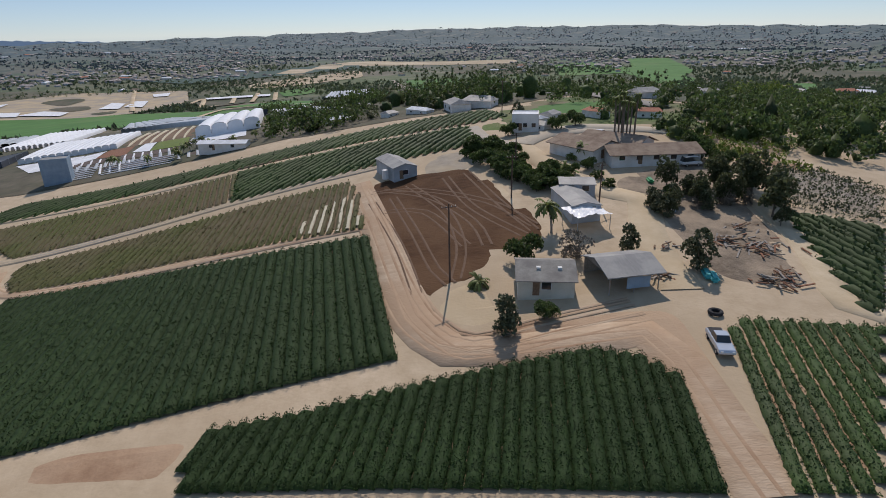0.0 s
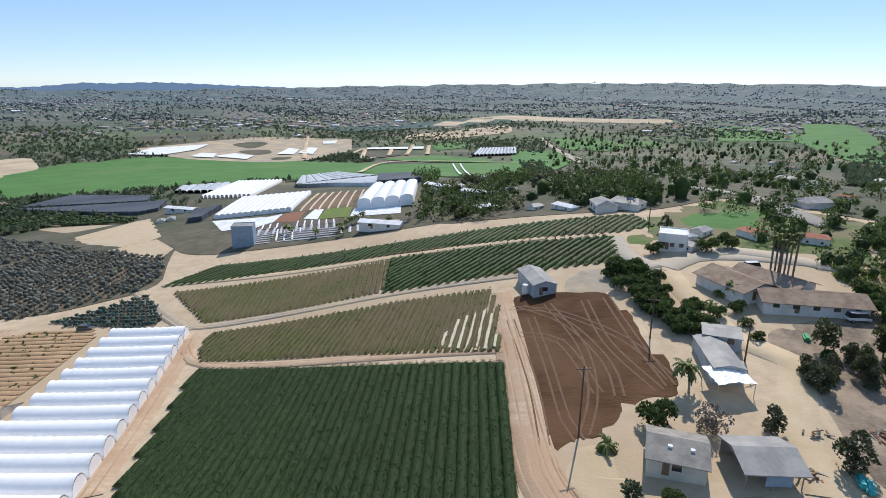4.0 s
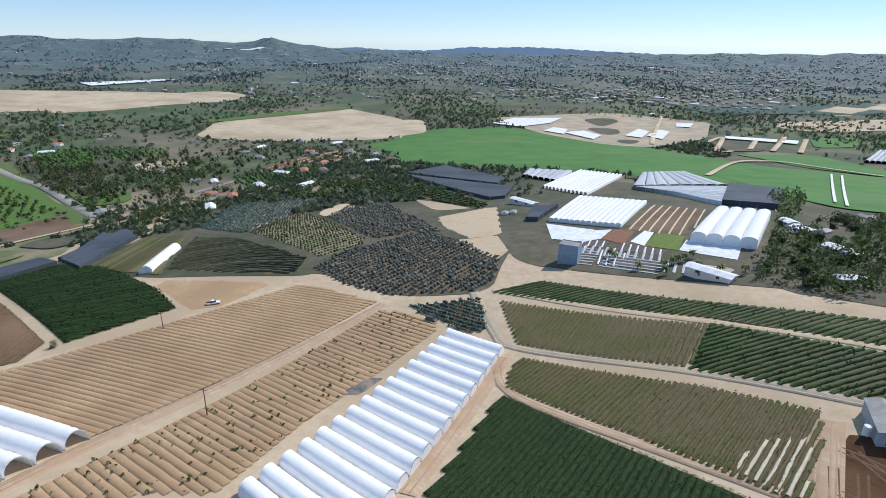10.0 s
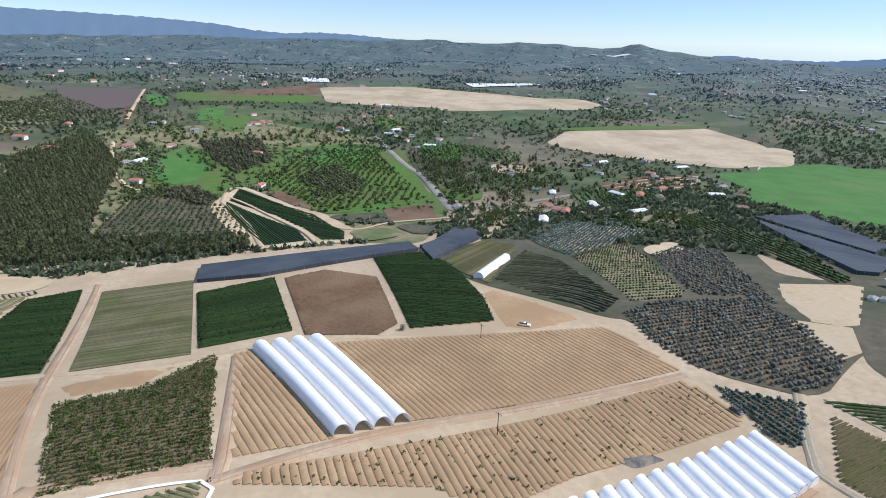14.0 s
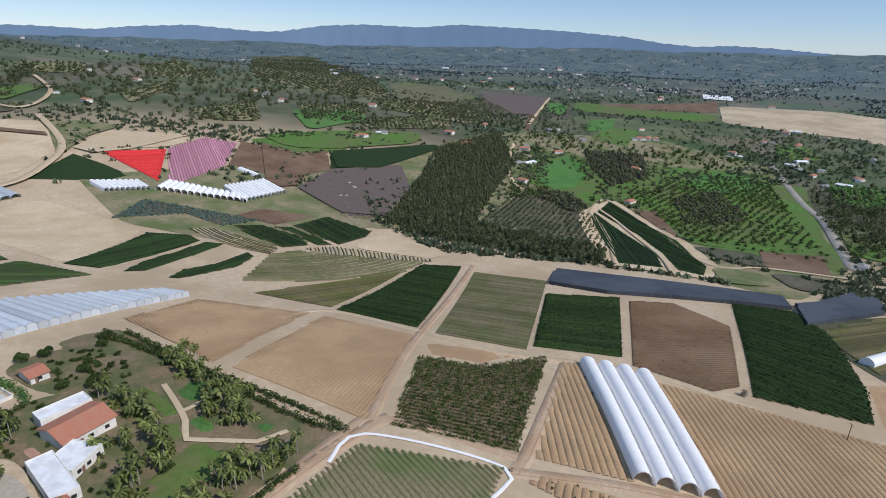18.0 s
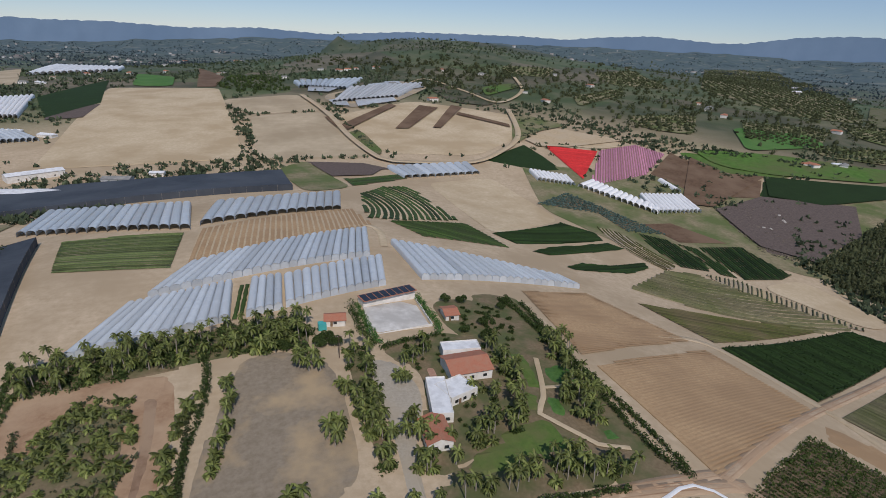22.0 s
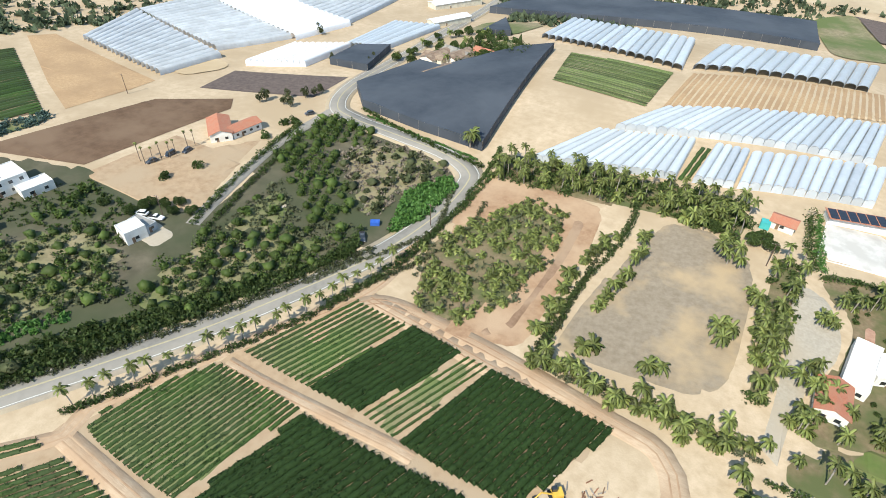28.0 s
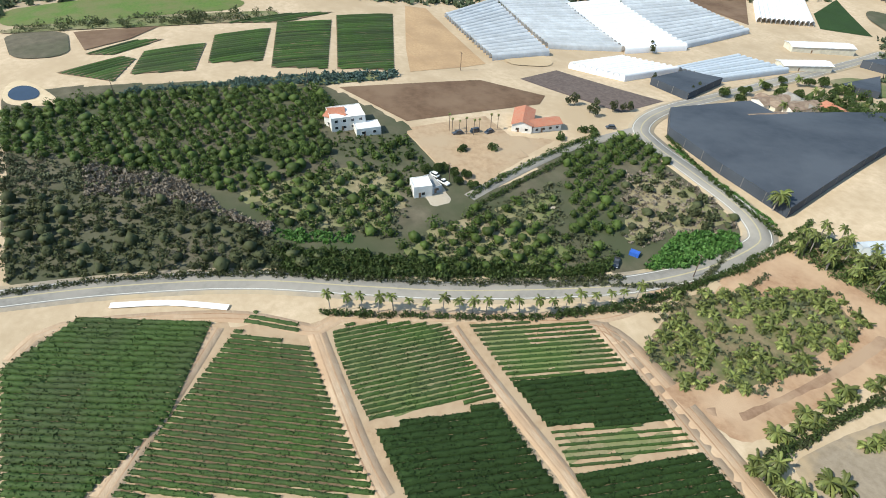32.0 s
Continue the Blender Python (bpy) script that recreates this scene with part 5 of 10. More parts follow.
# ---------------------------------------------------------------- south-western fields
crop([(-198.0, -113.0), (-331.7, -159.5), (-342.5, -109.3), (-206.5, -71.0)], [(-198.0, -110.0), (-205.6, -69.4)], "crop_soil", "crop_pale", "pale stubble rows", 1.9, 1.1, 0.45, 2.5)
crop([(-212.6, -70.1), (-307.4, -97.6), (-327.1, -56.9), (-226.7, -33.8)], [(-213.0, -69.7), (-226.7, -33.8)], "crop_soil", "crop_dark", "dense dark green square field", 1.9, 1.75, 1.0, 1.6, 4.0, 0.6)
crop([(-325.6, -51.0), (-337.6, -27.0), (-308.5, 5.0), (-228.2, 13.0), (-216.3, 3.8), (-220.2, -27.9)], [(-221.2, -27.0), (-247.4, 4.9)], "crop_soil", "brown", "brown stubble in fine rows", 2.0, 1.0, 0.4, 2.0, 3.0, 0.4, wobble=0.1)
bushes([(-114.5, -79.6), (-167.1, -102.4), (-175.6, -78.5), (-205.3, -60.5), (-127.9, -43.1)], [(-129.2, -82.1), (-142.3, -45.6)], "crop_soil", "leaf_orchard", "dark green nursery bushes in rows", 2.2, 1.1, 30, 0.75, 0.9, 0.32, shift=0.12)
soil([(-184.2, -110.5), (-194.0, -82.4), (-203.6, -68.6), (-177.2, -79.3), (-172.2, -100.2)], "ridge", "bare soil with an erosion gully")
crop([(-198.6, -172.3), (-323.8, -199.2), (-339.5, -173.6), (-200.2, -123.8)], [(-198.7, -168.4), (-200.2, -123.8)], "crop_soil", "crop_dark", "dense dark green field corner", 2.0, 1.8, 1.0, 2.5, 2.0, 0.7)
crop([(-191.9, -225.9), (-313.0, -202.0), (-200.4, -177.9)], [(-199.1, -219.8), (-272.3, -201.9)], "furrow", "crop_olive", "dark brown and olive crop rows", 2.6, 1.6, 0.6, 3.0)
VINES = [(-205.0, -252.0), (-263.7, -289.7), (-286.8, -285.5), (-334.4, -201.9), (-298.8, -196.8), (-235.0, -224.8)]
soil(VINES, "dirt_grey", "grey-tan soil between vine rows")
arc_rows(VINES, (-330.0, -390.0), 2.9, 1.25, 0.7, M["crop_pale"], "pale contour rows of young vines")
SLIP = [(-293.4, -286.4), (-317.9, -271.4), (-341.7, -199.8), (-335.2, -197.6), (-296.9, -259.1)]
soil(SLIP, "dirt_grey", "grey-tan soil between vine rows")
arc_rows(SLIP, (-230.0, -340.0), 2.9, 1.25, 0.7, M["crop_pale"], "pale contour rows of young vines")
soil([(-323.8, -263.6), (-373.2, -271.7), (-373.1, -205.5), (-345.0, -197.4)], "dirt_pale", "bare pale terrace")
crop([(-118.2, -221.5), (-162.1, -231.7), (-184.0, -176.6), (-110.8, -155.2)], [(-107.5, -147.1), (-168.5, -162.5)], "ridge", "ridge", "bare bedded tan field", 1.5, 1.1, 0.05, 5.0, wobble=0.05, name="soil_beds", category="field")
crop([(-112.1, -147.0), (-184.8, -167.7), (-189.4, -119.0), (-112.3, -87.8)], [(-107.5, -147.1), (-168.5, -162.5)], "ridge", "ridge", "bare bedded tan field with fine furrows", 1.5, 1.1, 0.06, 5.0, wobble=0.05, name="soil_beds", category="field")
crop([(-28.4, -63.4), (-35.7, -82.4), (-67.1, -82.4), (-101.3, -81.8)]+[(-118.9, -43.0), (-104.9, -40.7)], [(-57.8, -61.9), (-67.1, -82.4)], "straw_olive", "straw_olive", "olive and straw staked crop edged with white sheeting", 1.8, 1.0, 0.4, 1.2, 6.0, 0.3)
soil([(-151.0, -487.5), (-222.7, -504.5), (-237.3, -389.7), (-153.2, -336.9)], "dirt_pale", "bare tan field")
for q in ([(-152.7, -337.3), (-234.0, -382.1), (-253.2, -361.3), (-250.0, -345.1), (-191.4, -326.9), (-162.0, -317.6)], [(-167.2, -303.7), (-192.4, -320.5), (-250.7, -339.9), (-258.3, -329.1), (-213.7, -314.1), (-177.8, -299.4)], [(-178.0, -278.1), (-196.6, -290.0), (-220.0, -291.7), (-256.6, -302.7), (-252.5, -292.4), (-228.1, -279.9), (-182.0, -274.3)]):
    crop(q, [q[0], q[2]], "crop_dark", "crop_dark", "dark green terrace strip", 2.2, 2.1, 0.7, 4.0)
CONTOUR = [(-263.1, -376.0), (-278.2, -363.6), (-282.6, -296.6), (-266.2, -289.4), (-259.0, -314.0), (-259.8, -352.7)]
soil(CONTOUR, "dirt_grey", "tan soil between contour rows")
arc_rows(CONTOUR, (-420.0, -330.0), 3.0, 1.5, 0.6, M["crop_olive"], "olive contour rows on a terrace")
for q in ([(-295.5, -362.7), (-313.9, -349.1), (-315.9, -310.4), (-304.4, -289.7), (-285.2, -297.4), (-288.5, -336.9)], [(-317.5, -341.2), (-328.8, -331.1), (-324.3, -296.6), (-318.9, -278.1), (-309.5, -284.8), (-319.2, -323.1)], [(-332.9, -333.4), (-374.3, -331.8), (-372.5, -279.9), (-356.2, -273.8), (-323.9, -275.3), (-328.3, -306.0)]):
    crop(q, [q[1], q[3]], "crop_soil", "crop_dark", "dark green contour terrace", 2.6, 2.2, 0.7, 4.0)
soil([(-315.1, -382.5), (-345.3, -382.7), (-367.3, -338.8), (-322.3, -343.8)], "brown", "brown tilled terrace")
FAN_SOUTH = [(-79.6, -440.5), (-104.6, -468.4), (-127.1, -471.9), (-131.3, -461.0), (-132.6, -412.7), (-137.6, -362.7), (-91.0, -344.6), (-66.7, -342.6)]
soil(FAN_SOUTH, "dirt_pale", "pale bands between curving green beds")
arc_rows(FAN_SOUTH, (60.0, -395.0), 4.3, 3.5, 0.5, M["crop_green"], "green beds between pale bands")
crop([(-79.8, -340.6), (-139.8, -357.0), (-151.1, -304.6), (-93.2, -305.9)], [(-90.9, -338.7), (-141.0, -304.0)], "furrow", "crop_green", "green rows sloping downhill", 3.0, 2.0, 0.7, 4.0)
crop([(91.1, -269.3), (100.5, -324.3), (39.5, -310.5), (40.8, -256.8)], [(90.2, -270.5), (40.9, -258.2)], "dry_grass", "weed_green", "dull green vegetable field", 2.4, 1.7, 0.3, 3.0, gaps=0.25)
crop([(33.4, -260.4), (32.2, -315.4), (-60.6, -372.9), (-65.5, -325.8), (-17.1, -287.6)], [(28.4, -263.2), (25.7, -311.7)], "dirt", "ridge", "tan bedded field between tunnel blocks", 3.0, 2.1, 0.16, 5.0, wobble=0.05, name="soil_beds", category="field")
soil([(185.2, -352.4), (185.5, -388.1), (143.9, -405.1), (151.2, -350.4)], "dry_grass", "thin green plot beside the road")
soil([(-19.0, -543.7), (-49.2, -577.3), (-77.7, -463.4), (-37.2, -443.2)], "dry_grass", "dry grassy corner")
crop([(-75.6, -497.6), (-130.4, -514.2), (-135.4, -500.8), (-78.9, -470.6)], [(-76.4, -486.2), (-134.5, -508.5)], "crop_soil", "crop_green", "bright green strip", 4, 3.6, 0.5, 6.0)

# ---------------------------------------------------------------- fields beside the road
soil([(132.0, 57.0), (146.0, 38.0), (127.0, 2.0), (112.0, -30.0), (98.0, -62.0), (84.0, -94.0), (30.0, -91.5), (0.0, -89.0), (10.0, -60.0), (30.0, -36.0), (54.0, -14.0), (80.0, 36.0), (90.0, 55.0)], "field_edge", "reddish tan trodden soil round the roadside crops", lift=0.05)
crop([(131.5, 55.4), (144.4, 37.8), (126.2, 5.3), (98.5, 19.4), (84.5, 37.1), (91.6, 52.2)], [(124.3, 54.9), (106.7, 21.1)], "crop_soil", "crop_green", "thick green crop in level rows", 1.9, 1.7, 0.9, 1.0, 11.0, 0.38)
crop([(121.3, 0.1), (106.3, -16.8), (85.0, -16.3), (58.3, -17.1), (82.4, 32.5), (100.5, 18.0)], [(105.0, 17.4), (83.6, -15.4)], "crop_soil", "crop_green", "dark green strawberry beds with a narrow path", 1.75, 1.25, 0.55, 1.0, 8.0, 0.36)
crop([(123.6, -2.7), (126.3, -6.5), (114.0, -17.8), (112.9, -15.1)], [(124.7, -3.0), (112.9, -17.5)], "dirt_red", "crop_green", "small green bed at the field corner", 1.9, 1.3, 0.5, 1.2, 5.0, 0.4)
crop([(110.0, -24.2), (109.6, -30.0), (104.3, -43.6), (97.8, -53.9), (88.5, -54.4), (69.6, -54.1), (74.2, -37.6), (76.2, -22.6), (89.3, -22.2), (103.0, -22.8)], [(75.5, -22.9), (70.0, -53.3)], "straw_olive", "crop_green", "patchy green rows with dry brown gaps", 1.7, 1.15, 0.5, 0.9, 9.0, 0.32, 0.3)
crop([(74.6, -22.8), (68.2, -53.2), (58.7, -53.0), (41.0, -53.4), (24.0, -54.4), (36.0, -34.0), (50.0, -22.6)], [(73.7, -22.9), (64.6, -50.8)], "crop_soil", "crop_dark", "thick dark green rows", 1.9, 1.85, 0.8, 1.0, 14.0, 0.36)
crop([(96.2, -59.8), (81.1, -91.9), (62.6, -90.9), (72.4, -59.7)], [(73.2, -60.3), (62.4, -90.0)], "straw_olive", "crop_green", "yellowing green rows with straw between", 1.8, 0.95, 0.45, 1.0, 6.0, 0.34, 0.18)
crop([(71.9, -59.6), (61.6, -91.6), (44.9, -90.0), (56.6, -60.3)], [(72.7, -60.0), (62.1, -90.7)], "crop_soil", "crop_dark", "dense dark green rows", 1.8, 1.75, 0.8, 1.0, 14.0, 0.36)
crop([(56.4, -60.1), (43.8, -89.5), (36.0, -88.8), (45.5, -58.3)], [(55.0, -61.4), (44.4, -89.2)], "straw_olive", "crop_green", "sparse brown and green rows", 1.8, 0.7, 0.4, 1.0, 4.0, 0.34, 0.3)
crop([(35.4, -88.6), (2.2, -86.2), (8.5, -70.7), (14.3, -57.5), (30.0, -57.0), (44.8, -58.0)], [(45.2, -61.2), (37.1, -88.9)], "crop_soil", "crop_dark", "dense dark green rows ending at bare ground", 1.8, 1.75, 0.8, 1.0, 14.0, 0.36)
for q in ([(365.3, -113.4), (362.9, -151.6), (269.0, -112.2), (278.6, -84.4)], [(359.6, -74.1), (357.9, -107.9), (279.9, -79.7), (289.3, -53.1)], [(346.8, -35.7), (349.9, -68.2), (299.5, -51.3), (304.9, -25.1)], [(332.2, 2.2), (334.1, -29.1), (297.6, -17.7), (303.6, 11.1)], [(366.5, -42.4), (375.8, -81.8), (372.7, -114.0), (358.8, -77.3)], [(339.7, 29.6), (352.1, 4.7), (348.4, -9.2), (333.1, 16.8)], [(318.7, 42.2), (329.7, 13.1), (322.9, 7.0), (297.7, 18.8)]):
    crop(q, [q[0], q[1]], "furrow", "crop_green", "bright green vegetable block between tracks", 3.0, 2.4, 0.6, 5.0)
soil([(256.2, -77.5), (245.4, -151.1), (217.0, -172.8), (208.8, -163.5), (213.0, -94.0)], "brown", "dark brown tilled field")
soil([(241.3, -173.4), (247.6, -202.6), (189.9, -228.0), (186.2, -196.2)], "purple", "very dark purple-brown planted field")
soil([(378.7, -167.8), (371.4, -180.3), (266.2, -166.9), (264.5, -152.0), (265.1, -119.6), (300.7, -133.1)], "ridge", "bare pale tan field")
soil([(395.7, 69.7), (385.8, 37.4), (340.1, 36.1), (346.3, 62.5)], "scrub", "dark orchard block")
soil([(380.9, 34.6), (372.1, -8.8), (355.2, 7.3), (346.0, 29.5)], "brown", "brown tilled field")
soil([(208.1, -91.8), (206.2, -131.2), (185.2, -131.8), (175.1, -150.5), (161.4, -115.3), (151.7, -92.9), (171.8, -90.0), (201.2, -88.7)], "field_edge", "dusty yard round the red-roofed house")
soil([(155.5, -293.4), (148.3, -345.2), (125.3, -303.3), (143.1, -301.9)], "dry_grass", "green plot behind the shade house")

# ---------------------------------------------------------------- tracks and roads
def track(pts, width, key="track", label="rutted dirt farm track", name="dirt_track", ruts=True):
    tagged(strip(name, pts, width, M[key], 0.12), label, "track", kind="structure")
    if ruts:
        for k in (-0.9, 0.9):
            tagged(strip("wheel_rut", pts, 0.34, M["dirt_red"] if key == "track" else M["dirt"], 0.14, offset=k, sides=2), "wheel rut in a dirt track", "track", kind="structure")


track([(-22.1, 137.5), (-15.5, 112.7), (-9.4, 87.6), (-5.2, 70.6)]+[(-4.1, 68.4), (0.4, 61.2), (7.3, 60.1), (18.0, 61.5), (24.4, 62.1), (26.4, 56.1), (26.6, 45.1), (27.1, 36.8)], 6.5)
track([(-106.7, 122.2), (-88.8, 84.1), (-77.6, 59.5)], 5.5)
track([(-105.0, 118.1), (-89.6, 107.3), (-48.5, 107.3), (-15.8, 108.0)], 3.2)
track([(-152.4, 153.7), (-120.0, 132.8), (-107.1, 129.9), (-59.7, 143.3), (-18.1, 148.8)], 4.0, "dirt_grey", "grey gravel farm lane")
track([(-147.7, 160.6), (-66.1, 175.5), (-12.9, 179.8)], 3.0, "dirt", "pale dirt lane between fields")
track([(-118.4, -41.2), (-127.6, -40.1), (-201.6, -51.7)], 4.5)
track([(-118.4, -41.2), (-144.5, 12.2), (-171.3, 121.1)], 4.5)
track([(-156.8, -177.8), (-193.2, -175.4), (-196.2, -121.3), (-195.1, -77.7), (-215.4, -25.8), (-210.0, 21.6)], 4.0, "dirt", "dirt lane between fields")
track([(-113.6, -86.6), (-188.8, -116.5), (-349.8, -168.9)], 4.0)
track([(-64.9, -87.3), (-103.1, -88.1), (-116.3, -84.2), (-126.0, -42.2)], 4.0)
track([(110.5, -20.0), (93.4, -19.1), (70.2, -18.0), (57.7, -18.4)], 5.0)
track([(96.2, -55.1), (80.3, -55.1), (45.2, -56.5), (39.0, -56.3)], 4.0)
track([(78.9, -94.1), (60.3, -92.1), (34.1, -88.4), (23.7, -87.1)], 6.0)
track([(124.7, 4.8), (106.8, 17.2), (83.1, 34.1)], 5.5)
track([(133.6, 53.2), (141.9, 41.9), (127.9, 1.1), (111.6, -20.3), (113.7, -27.6), (98.7, -60.2), (80.9, -97.9), (81.4, -127.6), (77.6, -161.4)], 4.5)
track([(83.5, -72.3), (76.6, -94.2), (44.2, -94.5), (5.0, -88.1), (-8.4, -85.1), (-14.0, -75.8), (-13.7, -64.4)], 6.0)
track([(-36.2, -86.8), (-72.0, -86.6), (-106.3, -84.8), (-119.1, -82.9)], 5.0)
track([(19.1, 151.3), (23.1, 133.7), (29.4, 113.3), (37.6, 106.4), (34.6, 92.3), (33.0, 78.9), (33.0, 72.2)], 6.0, "dirt_pale", "wide pale dirt drive through the yard", ruts=False)
track([(60.0, 107.6), (58.0, 86.6), (53.2, 67.7), (56.4, 65.0)], 4.5, "dirt_pale", "pale dirt lane", ruts=False)
track([(-17.1, -287.6), (-55.7, -321.9), (-66.3, -312.2), (-62.0, -276.6)], 4.0, "dirt_pale", "pale dirt lane", ruts=False)
ROAD = [(161.9, 65.5), (161.0, 57.4), (154.1, 28.7), (140.9, -6.4), (122.1, -39.6), (109.6, -62.2), (95.5, -94.3), (87.5, -116.9), (83.2, -141.8), (83.4, -163.0), (87.4, -171.9), (101.3, -178.4), (126.5, -181.9), (154.3, -185.7), (169.7, -193.5), (180.5, -220.4), (186.1, -276.7), (201.4, -382.2), (213.1, -471.8)]
tagged(strip("road", ROAD, 8.2, M["asphalt"], 0.16, 3.0), "grey two-lane asphalt road", "road", kind="structure")
tagged(strip("shoulder", ROAD, 11.5, M["dirt_grey"], 0.08, 3.0), "pale gravel shoulder", "road", kind="structure")
for off in (-0.12, 0.12):
    tagged(strip("centre_line", ROAD, 0.13, M["paint_line"], 0.19, 3.0, off, 2), "faded painted centre line", "road marking", kind="structure")
for off in (-3.6, 3.6):
    tagged(strip("edge_line", ROAD, 0.14, M["edge_line"], 0.19, 3.0, off, 2), "thin white painted edge line", "road marking", kind="structure")
SIDE_ROAD = [(168.3, -192.2), (167.0, -166.1), (165.7, -146.6), (157.1, -112.6), (150.5, -91.0)]
tagged(strip("side_road", SIDE_ROAD, 5.0, M["asphalt"], 0.14, 3.0), "narrow paved lane", "road", kind="structure")
COURT_ROAD = [(-1032.1, 11.4), (-808.8, 52.2), (-718.7, 73.7), (-548.1, 86.1)]
tagged(strip("hill_road", COURT_ROAD, 9.0, M["asphalt"], 0.3, 6.0), "straight paved hill road", "road", kind="structure")
tagged(strip("hill_road", [(-548.1, 86.1), (-562.2, 151.9), (-592.4, 226.9)], 7.0, M["asphalt"], 0.3, 6.0), "paved road below the hill", "road", kind="structure")
tagged(strip("valley_road", [(-100.1, 1194.6), (-40.5, 912.3), (-10.8, 699.1)], 8.0, M["gravel"], 0.6, 8.0), "pale valley road", "road", kind="structure")
tagged(strip("valley_road", [(40.4, 287.6), (64.2, 253.3), (69.5, 221.2), (73.6, 196.7)], 8.0, M["asphalt"], 0.4, 8.0), "paved road past houses", "road", kind="structure")
tagged(strip("drive", [(20.3, 149.3), (28.3, 157.9), (39.1, 163.5), (51.9, 159.2), (63.2, 154.3)], 6.0, M["gravel"], 0.25, 5.0), "paved drive round the houses", "road", kind="structure")
tagged(strip("white_edging", [(-89.7, -82.7), (-106.4, -82.9), (-118.8, -43.3), (-104.9, -40.7)], 0.9, M["sheet_white"], 0.35), "white plastic sheeting along a field edge", "field edge", kind="structure")
tagged(strip("white_edging", [(145.5, 29.9), (139.8, 14.7), (130.7, -0.2)], 2.0, M["sheet_white"], 0.5), "roll of white plastic sheeting beside the road", "field edge", kind="structure")

# ---------------------------------------------------------------- tunnels
HOOP = M["trim"]
TW = "white plastic polytunnel block, taut arched covers"
TB = "pale blue-grey plastic tunnel block, glossy covers"
L0, R0, R1, L1 = (-132.8, 123.6), (-109.6, 126.0), (-68.5, 35.5), (-101.5, 32.0)
n_low = 16
low = np.array([L0, R0, R1, L1])
for i in range(n_low):
    e0, e1 = low[0] + (low[3] - low[0]) * i / n_low, low[0] + (low[3] - low[0]) * (i + 1) / n_low
    g0, g1 = low[1] + (low[2] - low[1]) * i / n_low, low[1] + (low[2] - low[1]) * (i + 1) / n_low
    tunnels("white_polytunnel", "single white plastic tunnel in a stepped row", e0, e1, g1, g0, 1, 3.3, M["sheet_white"], M["net_black"], "white tunnels below the ploughed beds", 2.2, 0.07)
soil([(-121.5, 70.6), (-128.0, 73.5), (-131.5, 82.0), (-131.8, 88.3), (-125.2, 88.3), (-122.4, 79.0)], "net_grey", "torn grey netting laid over bed ends", "ground_net", lift=0.62, keep=False)
A4 = [(-138.7, -11.5), (-147.6, 13.0), (-212.0, -18.4), (-206.7, -47.6)]
for i in range(4):
    p = [np.array(q) for q in A4]
    tunnels("white_polytunnel", "long white plastic tunnel on ploughed beds", p[0] + (p[1] - p[0]) * i / 4, p[0] + (p[1] - p[0]) * (i + 1) / 4, p[3] + (p[2] - p[3]) * (i + 1) / 4, p[3] + (p[2] - p[3]) * i / 4, 1, 4.4, M["sheet_white"], HOOP, "four long white tunnels", 3.0, 0.05, True, False)


def block(q, n, tall, key, label, step=6.0, name="polytunnel_block", group="", eave=1.7, inset=0.008):
    tunnels(name, label, q[0], q[1], q[2], q[3], n, tall, M[key], HOOP, group, step, inset, eave=eave)


block([(-69.0, -228.9), (-162.2, -238.2), (-157.2, -249.7), (-66.9, -282.8)], 22, 3.5, "sheet_blue", TB, group="blue tunnel blocks")
block([(46.6, -229.0), (-50.9, -258.9), (-58.5, -306.3), (32.7, -255.1)], 24, 3.5, "sheet_blue", TB, group="blue tunnel blocks")
block([(-6.0, -207.5), (-50.5, -222.4), (-55.9, -254.9), (-7.0, -233.0)], 12, 3.5, "sheet_blue", TB, group="blue tunnel blocks")
block([(68.3, -190.1), (14.9, -202.3), (14.1, -231.9), (52.9, -221.7)], 13, 3.5, "sheet_blue", TB, group="blue tunnel blocks")
block([(9.2, -203.4), (-4.8, -206.5), (-6.3, -234.1), (6.5, -232.3)], 4, 3.5, "sheet_blue", TB, group="blue tunnel blocks")
crop([(14.4, -202.3), (10.1, -203.0), (7.2, -231.7), (11.8, -231.2)], [(12.6, -202.2), (9.5, -231.2)], "crop_soil", "crop_green", "green rows in a gap between tunnels", 2.2, 1.6, 0.8, 2.0)
block([(131.1, -354.8), (36.9, -316.4), (43.4, -399.2), (134.5, -422.9)], 17, 3.6, "sheet_blue", TB, group="blue tunnel blocks")
block([(32.8, -324.0), (-52.9, -367.6), (-62.6, -433.6), (27.7, -394.9)], 14, 3.6, "sheet_blue", TB, group="blue tunnel blocks")
block([(-132.5, -500.3), (-215.2, -516.0), (-215.1, -548.5), (-124.6, -538.4)], 10, 4.0, "sheet_blue", TB, 10, group="blue tunnel blocks")
block([(-269.7, -493.6), (-303.3, -477.1), (-307.4, -500.6), (-273.3, -522.1)], 9, 4.5, "sheet_white", TW, 8, group="white tunnel rows")
block([(-305.4, -476.1), (-345.4, -402.2), (-355.6, -412.0), (-328.0, -488.4)], 14, 4.5, "sheet_white", TW, 8, group="white tunnel rows")
block([(-344.3, -404.6), (-395.8, -402.1), (-404.5, -440.4), (-357.8, -446.3)], 11, 4.5, "sheet_white", TW, 8, group="white tunnel rows")
block([(402.0, -831.1), (267.1, -820.9), (294.0, -990.1), (449.4, -938.0)], 26, 6.0, "sheet_white", TW, 20, group="white tunnel rows")
block([(334.9, -678.3), (213.5, -700.4), (244.0, -740.9), (382.1, -786.0)], 22, 5.0, "sheet_blue", TB, 14, group="blue tunnel blocks")
block([(302.0, -603.0), (222.3, -589.8), (230.0, -634.3), (337.2, -683.6)], 18, 5.0, "sheet_blue", TB, 14, group="blue tunnel blocks")
